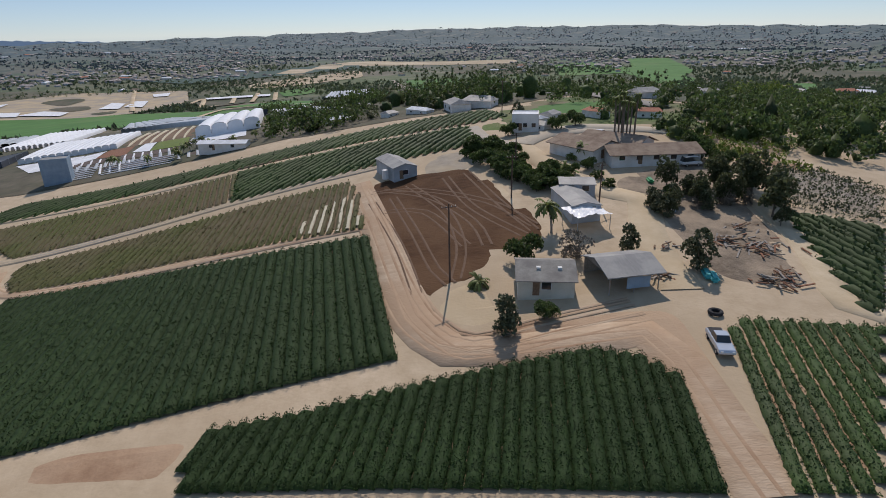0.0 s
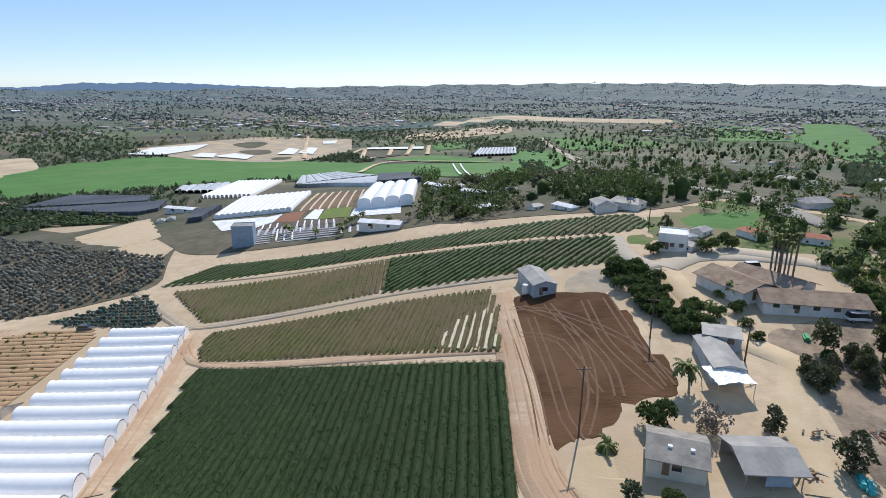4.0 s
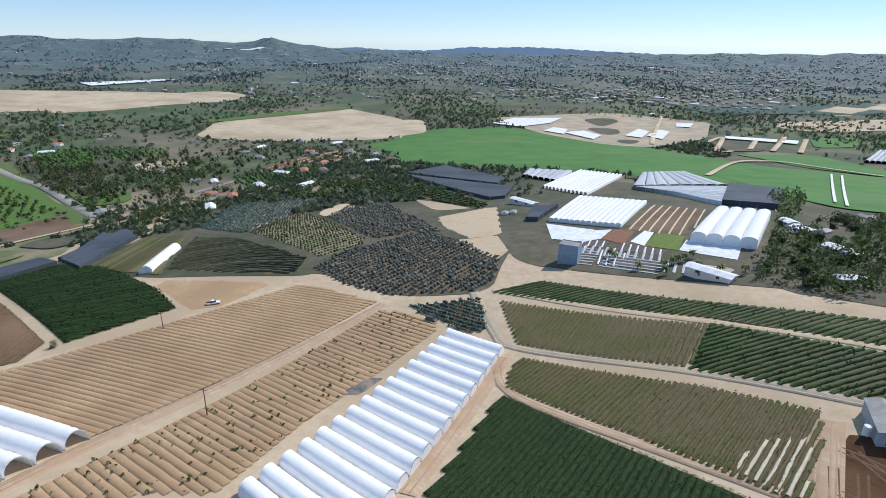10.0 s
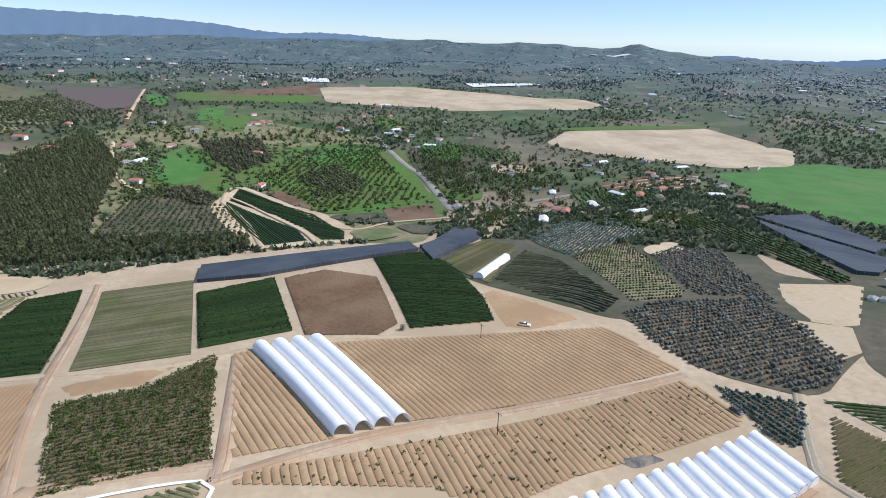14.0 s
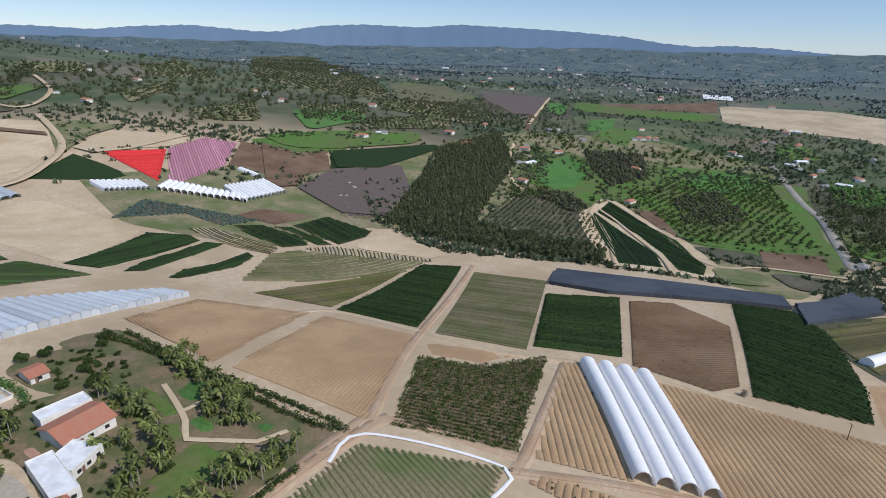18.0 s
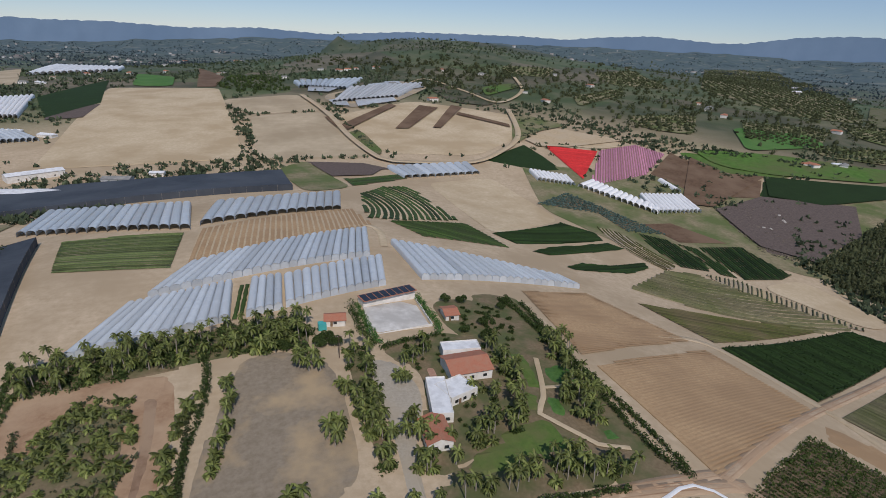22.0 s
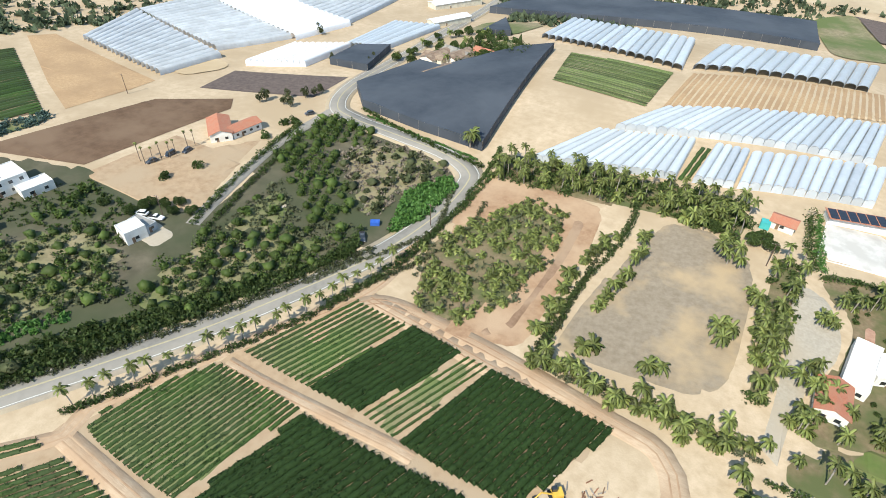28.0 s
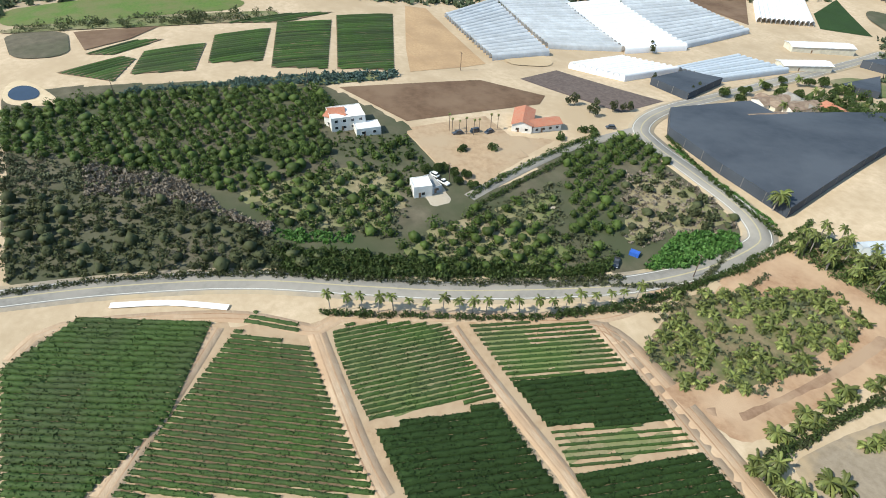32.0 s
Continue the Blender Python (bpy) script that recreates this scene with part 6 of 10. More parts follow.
block([(-84.2, -1014.5), (-157.4, -977.9), (-211.6, -1111.1), (-80.2, -1086.4)], 12, 6.0, "sheet_blue", TB, 20, group="blue tunnel blocks")
block([(-115.8, -850.2), (-223.2, -884.2), (-305.9, -1027.8), (-163.0, -982.6)], 14, 6.0, "sheet_grey", "grey plastic greenhouse block", 20)
block([(435.2, -1442.3), (278.3, -1537.3), (294.9, -1718.4), (492.1, -1883.4)], 14, 8.0, "sheet_white", TW, 30, group="white tunnel rows")
block([(351.1, -184.5), (270.4, -173.5), (270.3, -214.0), (381.0, -241.6)], 18, 3.6, "sheet_pale", TB, 8, group="blue tunnel blocks")
block([(379.8, -242.6), (282.1, -221.2), (267.4, -268.9), (384.0, -307.0)], 20, 3.6, "sheet_pale", TB, 8, group="blue tunnel blocks")
block([(360.4, -294.0), (263.2, -267.7), (259.3, -319.2), (367.7, -348.6)], 18, 4.4, "sheet_white", TW, 8, group="white tunnel rows")
block([(365.8, -351.2), (262.2, -317.0), (278.8, -405.8), (362.7, -417.3)], 16, 3.6, "sheet_pale", TB, 8, group="blue tunnel blocks")
block([(249.2, -211.9), (221.2, -229.6), (223.8, -273.9), (252.8, -253.8)], 10, 4.2, "sheet_white", TW, 6, group="white tunnel rows")
block([(228.2, -273.8), (202.5, -280.4), (203.9, -348.4), (238.4, -341.4)], 9, 3.5, "sheet_blue", TB, 6, group="blue tunnel blocks")
block([(298.3, -438.4), (275.1, -478.2), (327.2, -535.0), (345.1, -491.1)], 12, 4.2, "sheet_white", TW, 8, group="white tunnel rows")
p, q = (-289.2, 65.6), (-335.9, 93.3)
n = np.array([-(q[1] - p[1]), q[0] - p[0]]) / math.hypot(q[0] - p[0], q[1] - p[1]) * 7
tunnels("white_polytunnel", "single white tunnel at the edge of a knoll", p, tuple(np.array(p) + n), tuple(np.array(q) + n), q, 1, 4.2, M["sheet_white"], HOOP, "", 5)
p, q = (-408.3, -484.9), (-407.7, -456.4)
tunnels("white_polytunnel", "small white tunnel beside a brown field", p, (p[0] - 6, p[1] + 4), (q[0] - 6, q[1] + 4), q, 1, 4.0, M["sheet_white"], HOOP, "", 8)

# ---------------------------------------------------------------- nursery in the valley
block([(-111.1, 254.0), (-81.9, 254.6), (-102.0, 326.5), (-130.3, 325.0)], 4, 5.6, "sheet_white", "large white four-arched greenhouse", 10, "greenhouse", eave=3.4, inset=0.0)
block([(-196.2, 256.8), (-152.7, 263.4), (-180.0, 338.6), (-230.4, 334.6)], 13, 2.7, "sheet_white", "low white plastic nursery roofs", 10, "greenhouse", eave=2.0, inset=0.01)
block([(-284.5, 360.0), (-232.1, 347.7), (-272.7, 461.4), (-320.9, 462.6)], 12, 2.8, "sheet_white", "striped white nursery roofs", 10, "greenhouse", eave=1.6, inset=0.14)
block([(-339.9, 399.4), (-293.9, 391.1), (-320.5, 450.9), (-360.9, 434.1)], 6, 3.0, "sheet_grey", "grey plastic nursery roofs", 10, "greenhouse", eave=2.0, inset=0.03)
block([(-225.6, 398.2), (-187.7, 388.6), (-141.5, 359.8), (-175.8, 457.1)], 9, 3.2, "sheet_grey", "broad grey shade-cloth greenhouse", 12, "greenhouse", eave=2.4, inset=0.01)
block([(-227.5, 401.4), (-180.1, 464.3), (-247.4, 528.2), (-267.7, 486.4)], 8, 3.2, "sheet_grey", "broad pale greenhouse roof", 12, "greenhouse", eave=2.4, inset=0.01)
shade_house("shade_house", "dark grey shade-cloth house over nursery plants", [(-183.6, 472.8), (-139.5, 465.0), (-111.1, 365.0), (-142.7, 362.7)], 4.0, M["net_black"], M["steel"])
shade_house("shade_house", "long black shade-cloth roof in the valley", [(-448.0, 348.0), (-450.0, 402.0), (-340.0, 378.0), (-323.0, 350.0)], 2.6, M["net_black"], M["steel"])
shade_house("shade_house", "long black shade-cloth roof in the valley", [(-443.0, 341.0), (-319.0, 344.0), (-302.0, 346.0), (-275.0, 306.0), (-280.0, 295.0)], 2.6, M["net_black"], M["steel"])
shade_house("shade_house", "black net roof beside silver roofs", [(-225.3, 277.6), (-217.4, 294.1), (-201.5, 254.1), (-207.6, 250.9)], 3.0, M["net_black"], M["steel"])
crop([(-151.2, 261.0), (-115.8, 262.1), (-138.9, 337.0), (-178.0, 336.5)], [(-151.2, 261.0), (-178.0, 336.5)], "brown", "straw", "rows of long brown nursery benches", 5.0, 0.9, 0.8, 8.0, wobble=0.03, name="plant_benches", category="bench")
for q, key, lab in (([(-149.5, 239.7), (-153.8, 259.8), (-142.6, 260.7), (-134.5, 236.3)], "rust", "rust-red potted plants"), ([(-134.3, 242.1), (-139.2, 263.8), (-133.2, 262.2), (-124.9, 238.4)], "sheet_white", "white covered beds"),
                    ([(-124.9, 238.4), (-132.2, 262.7), (-117.5, 262.6), (-108.8, 239.2)], "leaf_lime", "bright lime-green potted plants"), ([(-108.6, 239.3), (-113.7, 256.5), (-88.3, 255.0), (-82.6, 236.8)], "roof_white", "white covered beds"),
                    ([(-193.1, 251.3), (-161.7, 252.9), (-152.1, 231.2), (-169.9, 226.8)], "roof_white", "silver plastic on nursery ground"), ([(-160.9, 251.7), (-154.4, 257.9), (-148.9, 238.8), (-152.7, 232.0)], "roof_white", "silver plastic on nursery ground"),
                    ([(-99.3, 227.9), (-76.3, 228.8), (-71.1, 210.4), (-91.5, 207.1)], "gravel", "paved nursery yard")):
    soil(q, key, lab, "nursery_bed")
for q in ([(-154.0, 226.7), (-112.2, 232.7), (-107.7, 221.7), (-148.0, 213.8)], [(-139.2, 200.8), (-149.3, 222.4), (-137.1, 223.3), (-129.6, 203.1)], [(-127.0, 203.5), (-133.8, 222.9), (-105.9, 223.3), (-100.6, 206.2)], [(-106.2, 221.4), (-79.9, 224.0), (-77.5, 215.7), (-101.6, 210.3)]):
    crop(q, [q[0], q[3]], "purple", "sheet_grey", "grey-topped nursery benches over dark ground", 3.4, 1.2, 0.3, 8.0, wobble=0.03, name="plant_benches", category="bench")
house("water_tank_house", "blue-grey panelled tank building beside the nursery", (-144.1, 198.1), (-136.0, 201.5), 7, 9.0, 9.2, M["wall_blue"], M["roof_grey"], flat=True, windows=0, doors=0, category="building")
for a, b in (((-83.1, 295.4), (-74.2, 292.4)), ((-60.2, 261.3), (-46.2, 257.3)), ((-256.2, 290.2), (-235.5, 289.9)), ((-91.4, 209.3), (-73.8, 209.3)), ((-93.9, 312.5), (-87.6, 308.2))):
    house("shed", "long low white packing shed", a, b, 6, 2.4, 3.1, M["wall_white"], M["roof_white"], windows=2, category="shed")
bushes([(-442.7, 268.0), (-468.9, 306.9), (-343.8, 306.6), (-266.2, 280.5), (-262.9, 264.4), (-328.6, 274.2)], [(-440.0, 288.0), (-266.4, 272.0)], "crop_soil", "crop_green", "green nursery strips", 4.6, 1.8, 16, 1.5, 0.9, 0.6, shift=0.1, core=True)

# ---------------------------------------------------------------- shade houses
SH = "broad black shade-cloth roof on posts"
shade_house("shade_house", SH + " beside the road", [(174.3, -215.0), (165.6, -260.7), (149.1, -256.6), (127.1, -309.9), (111.9, -325.2), (89.4, -187.8), (122.5, -191.0), (157.5, -197.3)], 4.5, M["net_black"], M["wood_grey"])
shade_house("shade_house", SH + " behind the tunnels", [(199.2, -416.5), (188.4, -494.2), (151.0, -497.5), (148.2, -507.5), (-23.1, -522.0), (-27.3, -452.5), (125.0, -429.6)], 5.0, M["net_black"], M["wood_grey"])
shade_house("shade_house", "low black net strip along a field edge", [(-334.8, -104.9), (-374.9, -113.1), (-406.2, 31.4), (-376.9, 36.0), (-362.2, -0.0), (-334.2, -66.5)], 2.6, M["net_black"], M["wood_grey"])
shade_house("shade_house", "low black net on a slope", [(-389.6, 38.2), (-459.2, 89.2), (-426.9, 90.3), (-361.3, 50.5)], 2.6, M["net_black"], M["wood_grey"])
shade_house("shade_house", "dark shade-cloth plot on a slope", [(-381.8, 38.9), (-460.2, 75.7), (-413.7, 88.0), (-340.8, 42.1)], 2.6, M["net_black"], M["wood_grey"])
shade_house("shade_house", SH + " at the crossroads", [(213.0, -240.7), (217.8, -272.1), (199.9, -282.0), (186.8, -240.9)], 4.0, M["net_black"], M["wood_grey"])
shade_house("shade_house", SH + " far along the road", [(169.9, -343.3), (174.0, -392.4), (151.8, -351.6)], 4.0, M["net_black"], M["wood_grey"])

# ---------------------------------------------------------------- farmyard buildings
t = house("cottage", "small tan stucco cottage with a grey gable roof", (9.9, 72.2), (17.7, 71.5), 8.0, 2.3, 3.7, M["wall_tan"], M["roof_tan"], windows=1, over=0.4)
for k in (2.6, 5.6):
    part("skylight", boxm(k, 2.0, 2.95, k + 0.6, 2.6, 3.4), M["trim"], t)
t, w = stand("open_shed", (22.3, 71.1), (30.0, 72.7), 8)
for x in (0.2, w / 2, w - 0.2):
    for y in (0.2, 7.8):
        part("post", rod(bmesh.new(), (x, y, -0.6), (x, y, 2.5), 0.1, 0.1, 6), M["wood_grey"], t)
gable(w, 8, 2.4, 3.6, 0.5, M["roof_grey"], t, M["wood_grey"])
part("back_wall", boxm(0, 7.85, -0.6, w, 8.0, 2.5), M["wood_grey"], t)
part("tarp_screen", boxm(w * 0.35, 0.1, 0.2, w * 0.8, 0.14, 1.9), M["wall_blue"], t, "faded blue tarp")
tagged(t, "open farm shed with a grey metal roof on posts", "shed")
t = house("mobile_home", "long grey mobile home beside a track", (22.5, 96.6), (27.7, 97.2), 13, 2.2, 2.8, M["wall_grey"], M["roof_grey"], cross=True, windows=2, over=0.2)
t = house("mobile_home", "grey trailer extension with a flat pale roof", (22.6, 109.1), (29.4, 108.3), 6, 2.2, 2.7, M["wall_grey"], M["roof_grey"], windows=2, over=0.2)
t, w = stand("tarp_canopy", (22.3, 91.6), (28.7, 93.4), 6)
for x in (0.2, w - 0.2):
    for y in (0.2, 5.8):
        part("post", rod(bmesh.new(), (x, y, -0.5), (x, y, 2.5), 0.07, 0.07, 5), M["steel"], t)
bm = bmesh.new()
bmesh.ops.create_grid(bm, x_segments=12, y_segments=10, size=0.5)
for v in bm.verts:
    v.co = Vector(((v.co.x + 0.5) * w, (v.co.y + 0.5) * 6.4 - 0.2, 2.6 + 0.9 * (0.5 - abs(v.co.x)) + random.uniform(-0.12, 0.12)))
part("canopy", bm, M["sheet_white"], t, "torn white tarpaulin")
tagged(t, "white tarpaulin canopy on thin posts", "canopy")
t = house("ranch_house", "long low white ranch house with a brown shingle roof", (37.1, 124.9), (57.2, 125.8), 9, 2.3, 3.7, M["wall_white"], M["roof_brown"], windows=5, over=0.8)
t = house("ranch_house", "brown-roofed wing of the ranch house", (33.6, 128.0), (41.9, 133.5), 14, 2.3, 3.9, M["wall_white"], M["roof_brown"], cross=True, windows=1, over=0.8)
t = house("ranch_house", "rear brown-roofed wing of the ranch house", (33.5, 141.0), (44.0, 130.4), 9, 2.3, 3.8, M["wall_white"], M["roof_brown"], windows=2, over=0.8)
t = house("villa", "white two-storey house with a flat terrace roof", (19.0, 162.6), (26.5, 161.5), 8, 4.6, 4.9, M["wall_white"], M["roof_white"], flat=True, windows=3)
t = house("barn", "grey metal barn with a low gable roof", (-12.3, 132.8), (-6.9, 135.3), 13, 2.7, 3.6, M["wall_grey"], M["roof_grey"], cross=True, windows=1, over=0.3, category="barn")
part("tank", rod(bmesh.new(), (-1.2, 3.0, -0.3), (-1.2, 3.0, 1.9), 0.8, 0.75, 12), M["trim"], t, "white plastic tank")
a, b = (32.5, 61.2), (31.8, 55.9)
PICKUP_TURN = math.degrees(math.atan2(b[1] - a[1], b[0] - a[0]))
vehicle("pickup", "silver pickup truck parked on the dirt", *(32.2, 58.7), PICKUP_TURN, M["paint_silver"])
vehicle("pickup", "white pickup truck parked by the mobile home", *(26.5, 112.6), 60, M["paint_white"])
vehicle("camper", "white camper van beside the ranch house", *(54.8, 125.0), 10, M["paint_white"], "van")
vehicle("car", "white car parked in the drive", *(40.3, 149.7), 20, M["paint_white"], "van")
vehicle("car", "pale car parked behind the ranch house", *(47.2, 133.8), 30, M["paint_silver"], "sedan")
vehicle("car", "white pickup crossing the ploughed beds", *(-220.3, 70.4), 70, M["paint_white"])
vehicle("car", "dark car beside the ploughed beds", *(-146.0, 125.0), 20, M["paint_dark"], "sedan")
bm = bmesh.new()
for i in range(24):
    for j in range(8):
        a, b = i * 6.2832 / 24, j * 6.2832 / 8
        bm.verts.new(((0.72 + 0.26 * math.cos(b)) * math.cos(a), (0.72 + 0.26 * math.cos(b)) * math.sin(a), 0.3 + 0.3 * math.sin(b)))
bm.verts.ensure_lookup_table()
for i in range(24):
    for j in range(8):
        bm.faces.new([bm.verts[k] for k in (i * 8 + j, (i + 1) % 24 * 8 + j, (i + 1) % 24 * 8 + (j + 1) % 8, i * 8 + (j + 1) % 8)])
x, y = (34.8, 65.8)
tyre = new("tractor_tyre", bm_mesh("tractor_tyre", bm, M["black"]))
tyre.location = (x, y, ground_z(x, y) + 0.02)
tagged(tyre, "large black tractor tyre lying on the dirt", "tyre")
SCRAP = [M["wood_grey"], M["rust"], M["wood"], M["wood_grey"]]
for x, y, n, s, sp, lab in ((*(31.6, 76.2), 16, 1.4, 1.6, "heap of scrap timber beside the shed"), (*(50.0, 84.5), 46, 1.6, 3.2, "long heap of old boards and branches"), (*(48.7, 75.4), 34, 1.6, 2.6, "pile of lumber and pallets"),
                            (*(45.6, 87.7), 30, 1.5, 2.6, "scrap metal and timber heap"), (*(50.4, 91.9), 24, 1.4, 2.2, "scrap heap under trees"), (*(35.4, 85.2), 14, 0.8, 1.6, "row of rusty implements"), (*(45.4, 73.8), 20, 1.3, 2.0, "loose pallets and grey boards")):
    lumber_heap("scrap_heap", lab, x, y, n, s, sp, SCRAP)
for x, y, key, lab in ((*(37.9, 76.0), "teal_tarp", "teal plastic boat hull on the ground"), (*(38.5, 75.0), "teal_tarp", "teal plastic boat hull on the ground"), (*(42.6, 115.4), "paint_green", "green tractor parked in the yard"), (*(41.9, 100.4), "wall_grey", "small grey trailer under trees")):
    bm = boxm(-1.6, -0.6, 0, 1.6, 0.6, 0.8)
    bmesh.ops.bevel(bm, geom=bm.edges[:], offset=0.3, segments=2, affect="EDGES")
    o = new("yard_gear", bm_mesh("yard_gear", bm, M[key]))
    o.matrix_basis = pose(x, y, ground_z(x, y) - 0.02, 0, 0, 40 + x)
    tagged(o, lab, "farm gear")
for (x, y), h, turn in (((0.4, 80.0), 12.5, 20), ((13.4, 112.0), 9, 0), ((29.5, 105.1), 8, 30), ((19.1, 191.9), 11, 0), ((-140.0, 39.3), 9, 40), ((-209.4, 47.8), 7, 30), ((-21.1, -167.1), 9, 0), ((82.0, -134.7), 9, 0), ((161.7, -88.5), 9, 0), ((260.5, -147.4), 10, 0), ((263.7, -64.4), 9, 0), ((278.5, 18.9), 9, 10), ((16.0, 127.5), 9, 0), ((-9.1, 128.8), 0.1, 0)):
    if h > 1:
        utility_pole(x, y, h, turn)

soil([(22.6, 151.4), (25.8, 154.7), (26.1, 135.4), (30.1, 123.0), (34.8, 114.1), (32.7, 112.3), (26.2, 126.6), (22.8, 138.5)], "leaf_bright", "mown green bank along the drive", "lawn")
soil([(9.8, 171.7), (18.4, 178.5), (20.0, 169.9), (12.7, 165.1)], "leaf_bright", "green lawn by the villa", "lawn")
soil([(36.8, 103.3), (47.0, 108.9), (57.3, 108.8), (55.4, 88.1), (51.5, 69.9), (41.7, 72.6), (38.1, 76.2), (36.9, 85.0)], "yard_brown", "grey littered yard under trees")
soil([(-3.8, 74.7), (3.8, 80.1), (7.0, 76.1), (10.1, 67.1), (5.7, 64.2), (0.3, 66.2), (-2.9, 69.9)], "dirt_pale", "pale disturbed earth behind the cottage")
# ---------------------------------------------------------------- estate among palms
ARENA = [(-36.2, -202.0), (-59.5, -207.6), (-59.7, -182.2), (-34.6, -179.4)]
soil(ARENA, "concrete", "white concrete arena floor", "arena_floor", lift=0.4)
for i in range(4):
    (ax, ay), (bx, by) = ARENA[i], ARENA[(i + 1) % 4]
    m = thing("arena_wall", ax, ay, ground_z(ax, ay), math.degrees(math.atan2(by - ay, bx - ax)))
    part("wall", boxm(0, -0.15, -1.5, math.hypot(bx - ax, by - ay), 0.15, 1.1), M["wall_white"], m)
    tagged(m, "low white wall round the arena", "wall")
t, w = stand("solar_shed", ARENA[0], ARENA[1], 5)
wall_box(w, 5, 3.2, M["wall_white"], t, drop=1.5)
part("roof", boxm(-0.4, -1.6, 3.2, w + 0.4, 5.3, 3.42), M["roof_tile"], t)
for i in range(8):
    for j in range(3):
        part("solar_panel", boxm(0.2 + i * w / 8, -1.3 + j * 2.1, 3.45, (i + 0.94) * w / 8, 0.7 + j * 2.1, 3.52), M["solar"], t)
tagged(t, "long stable roofed with black solar panels", "shed")
house("guest_house", "small hut with a terracotta tile roof", (-19.1, -189.0), (-26.6, -188.0), 6, 2.6, 3.8, M["wall_white"], M["roof_tile"], windows=1)
house("guest_house", "small garden hut with a terracotta roof", (-66.3, -185.6), (-71.8, -185.4), 8, 2.6, 3.6, M["wall_white"], M["roof_tile"], windows=1)
bm = boxm(-1.5, -1.5, 0, 1.5, 1.5, 2.6)
o = new("teal_tank_cover", bm_mesh("teal_tank_cover", bm, M["teal_tarp"]))
x, y = (-17.9, -188.1)
o.location = (x, y, ground_z(x, y) - 0.05)
tagged(o, "teal tarpaulin-covered stack beside a hut", "tarp")
# main house: flat white roofs, tiled wings
house("main_house", "white flat-roofed villa wing with a skylight", (-41.6, -124.7), (-47.7, -123.6), 19, 3.6, 3.8, M["wall_white"], M["roof_white"], flat=True, windows=2)
house("main_house", "terracotta-tiled end wing of the villa", (-36.7, -113.0), (-43.8, -112.7), 11, 3.2, 4.6, M["wall_white"], M["roof_tile"], cross=True, windows=2)
house("main_house", "white flat-roofed garden wing of the villa", (-49.6, -130.7), (-59.3, -134.0), 9, 3.4, 3.6, M["wall_white"], M["roof_white"], flat=True, windows=3)
house("main_house", "large terracotta-tiled hall of the villa", (-53.9, -142.7), (-68.2, -142.9), 12, 3.4, 5.4, M["wall_white"], M["roof_tile"], windows=3)
house("main_house", "white flat-roofed rear wing of the villa", (-55.5, -157.0), (-69.0, -155.4), 6, 4.2, 4.4, M["wall_white"], M["roof_white"], flat=True, windows=2)

# ---------------------------------------------------------------- houses by the road
house("red_house", "white house with terracotta roof, long front wing", (183.6, -141.9), (181.3, -155.7), 7, 3.2, 4.6, M["wall_white"], M["roof_tile"], windows=4)
house("red_house", "white gabled wing with a terracotta roof", (188.8, -134.1), (183.3, -141.1), 17, 3.6, 5.2, M["wall_white"], M["roof_tile"], cross=True, windows=2)
house("white_villa", "white two-storey villa with solar panels", (214.7, -60.0), (212.8, -74.6), 12, 6.0, 6.2, M["wall_white"], M["roof_white"], flat=True, windows=4)
house("white_villa", "terracotta-roofed corner of the white villa", (221.8, -59.1), (214.6, -64.3), 7, 4.6, 6.0, M["wall_white"], M["roof_tile"], windows=2)
house("white_villa", "white flat-roofed garage wing", (207.4, -68.4), (205.9, -78.9), 7, 3.4, 3.6, M["wall_white"], M["roof_white"], flat=True, windows=2)
house("block_house", "plain white cube house among orchards", (158.0, -72.0), (156.6, -78.8), 7, 4.6, 4.8, M["wall_white"], M["roof_white"], flat=True, windows=1)
house("block_house", "low grey annex beside the white cube house", (157.6, -79.3), (157.8, -83.4), 9, 2.8, 3.0, M["wall_grey"], M["roof_grey"], flat=True, windows=1)
for (x, y), a, k, lab in (((168.5, -85.4), 20, "sedan", "white car parked by the white house"), ((162.5, -86.5), 200, "pickup", "white pickup parked by the white house"), ((97.9, -116.6), 130, "pickup", "dark pickup parked at an orchard edge"), ((193.2, -117.7), 90, "van", "old van parked under palms"), ((190.5, -123.4), 100, "sedan", "old car parked under palms"), ((194.4, -109.9), 80, "sedan", "old car parked under palms"), ((174.0, -178.6), 60, "sedan", "dark car on the lane")):
    vehicle("car", lab, x, y, a, M["paint_white"] if "white" in lab else M["paint_dark"], k)
x, y = (98.8, -125.2)
o = new("blue_trailer", bm_mesh("blue_trailer", boxm(-1.6, -1.0, 0, 1.6, 1.0, 1.6), M["paint_blue"]))
o.matrix_basis = pose(x, y, ground_z(x, y) - 0.03, 0, 0, 30)
tagged(o, "bright blue trailer box at the orchard edge", "trailer")
house("packing_shed", "white-roofed packing shed behind the shade house", (198.1, -489.6), (144.5, -481.3), 14, 4.5, 5.2, M["wall_white"], M["roof_white"], windows=0, category="shed")
house("packing_shed", "white and grey packing barn", (195.3, -542.6), (158.6, -564.2), 14, 5, 6.5, M["wall_white"], M["roof_white"], windows=3, category="shed")
house("packing_shed", "grey metal machine barn", (122.4, -520.1), (100.6, -516.1), 12, 4.5, 6.0, M["wall_grey"], M["roof_grey"], windows=2, category="shed")
house("packing_shed", "small white shed in the packing yard", (88.6, -539.4), (76.9, -537.7), 8, 3.5, 4.5, M["wall_white"], M["roof_white"], windows=1, category="shed")
house("packing_shed", "long cream shed beside the lorry yard", (238.2, -399.8), (217.2, -439.0), 12, 4, 5, M["wall_tan"], M["roof_white"], windows=0, category="shed")
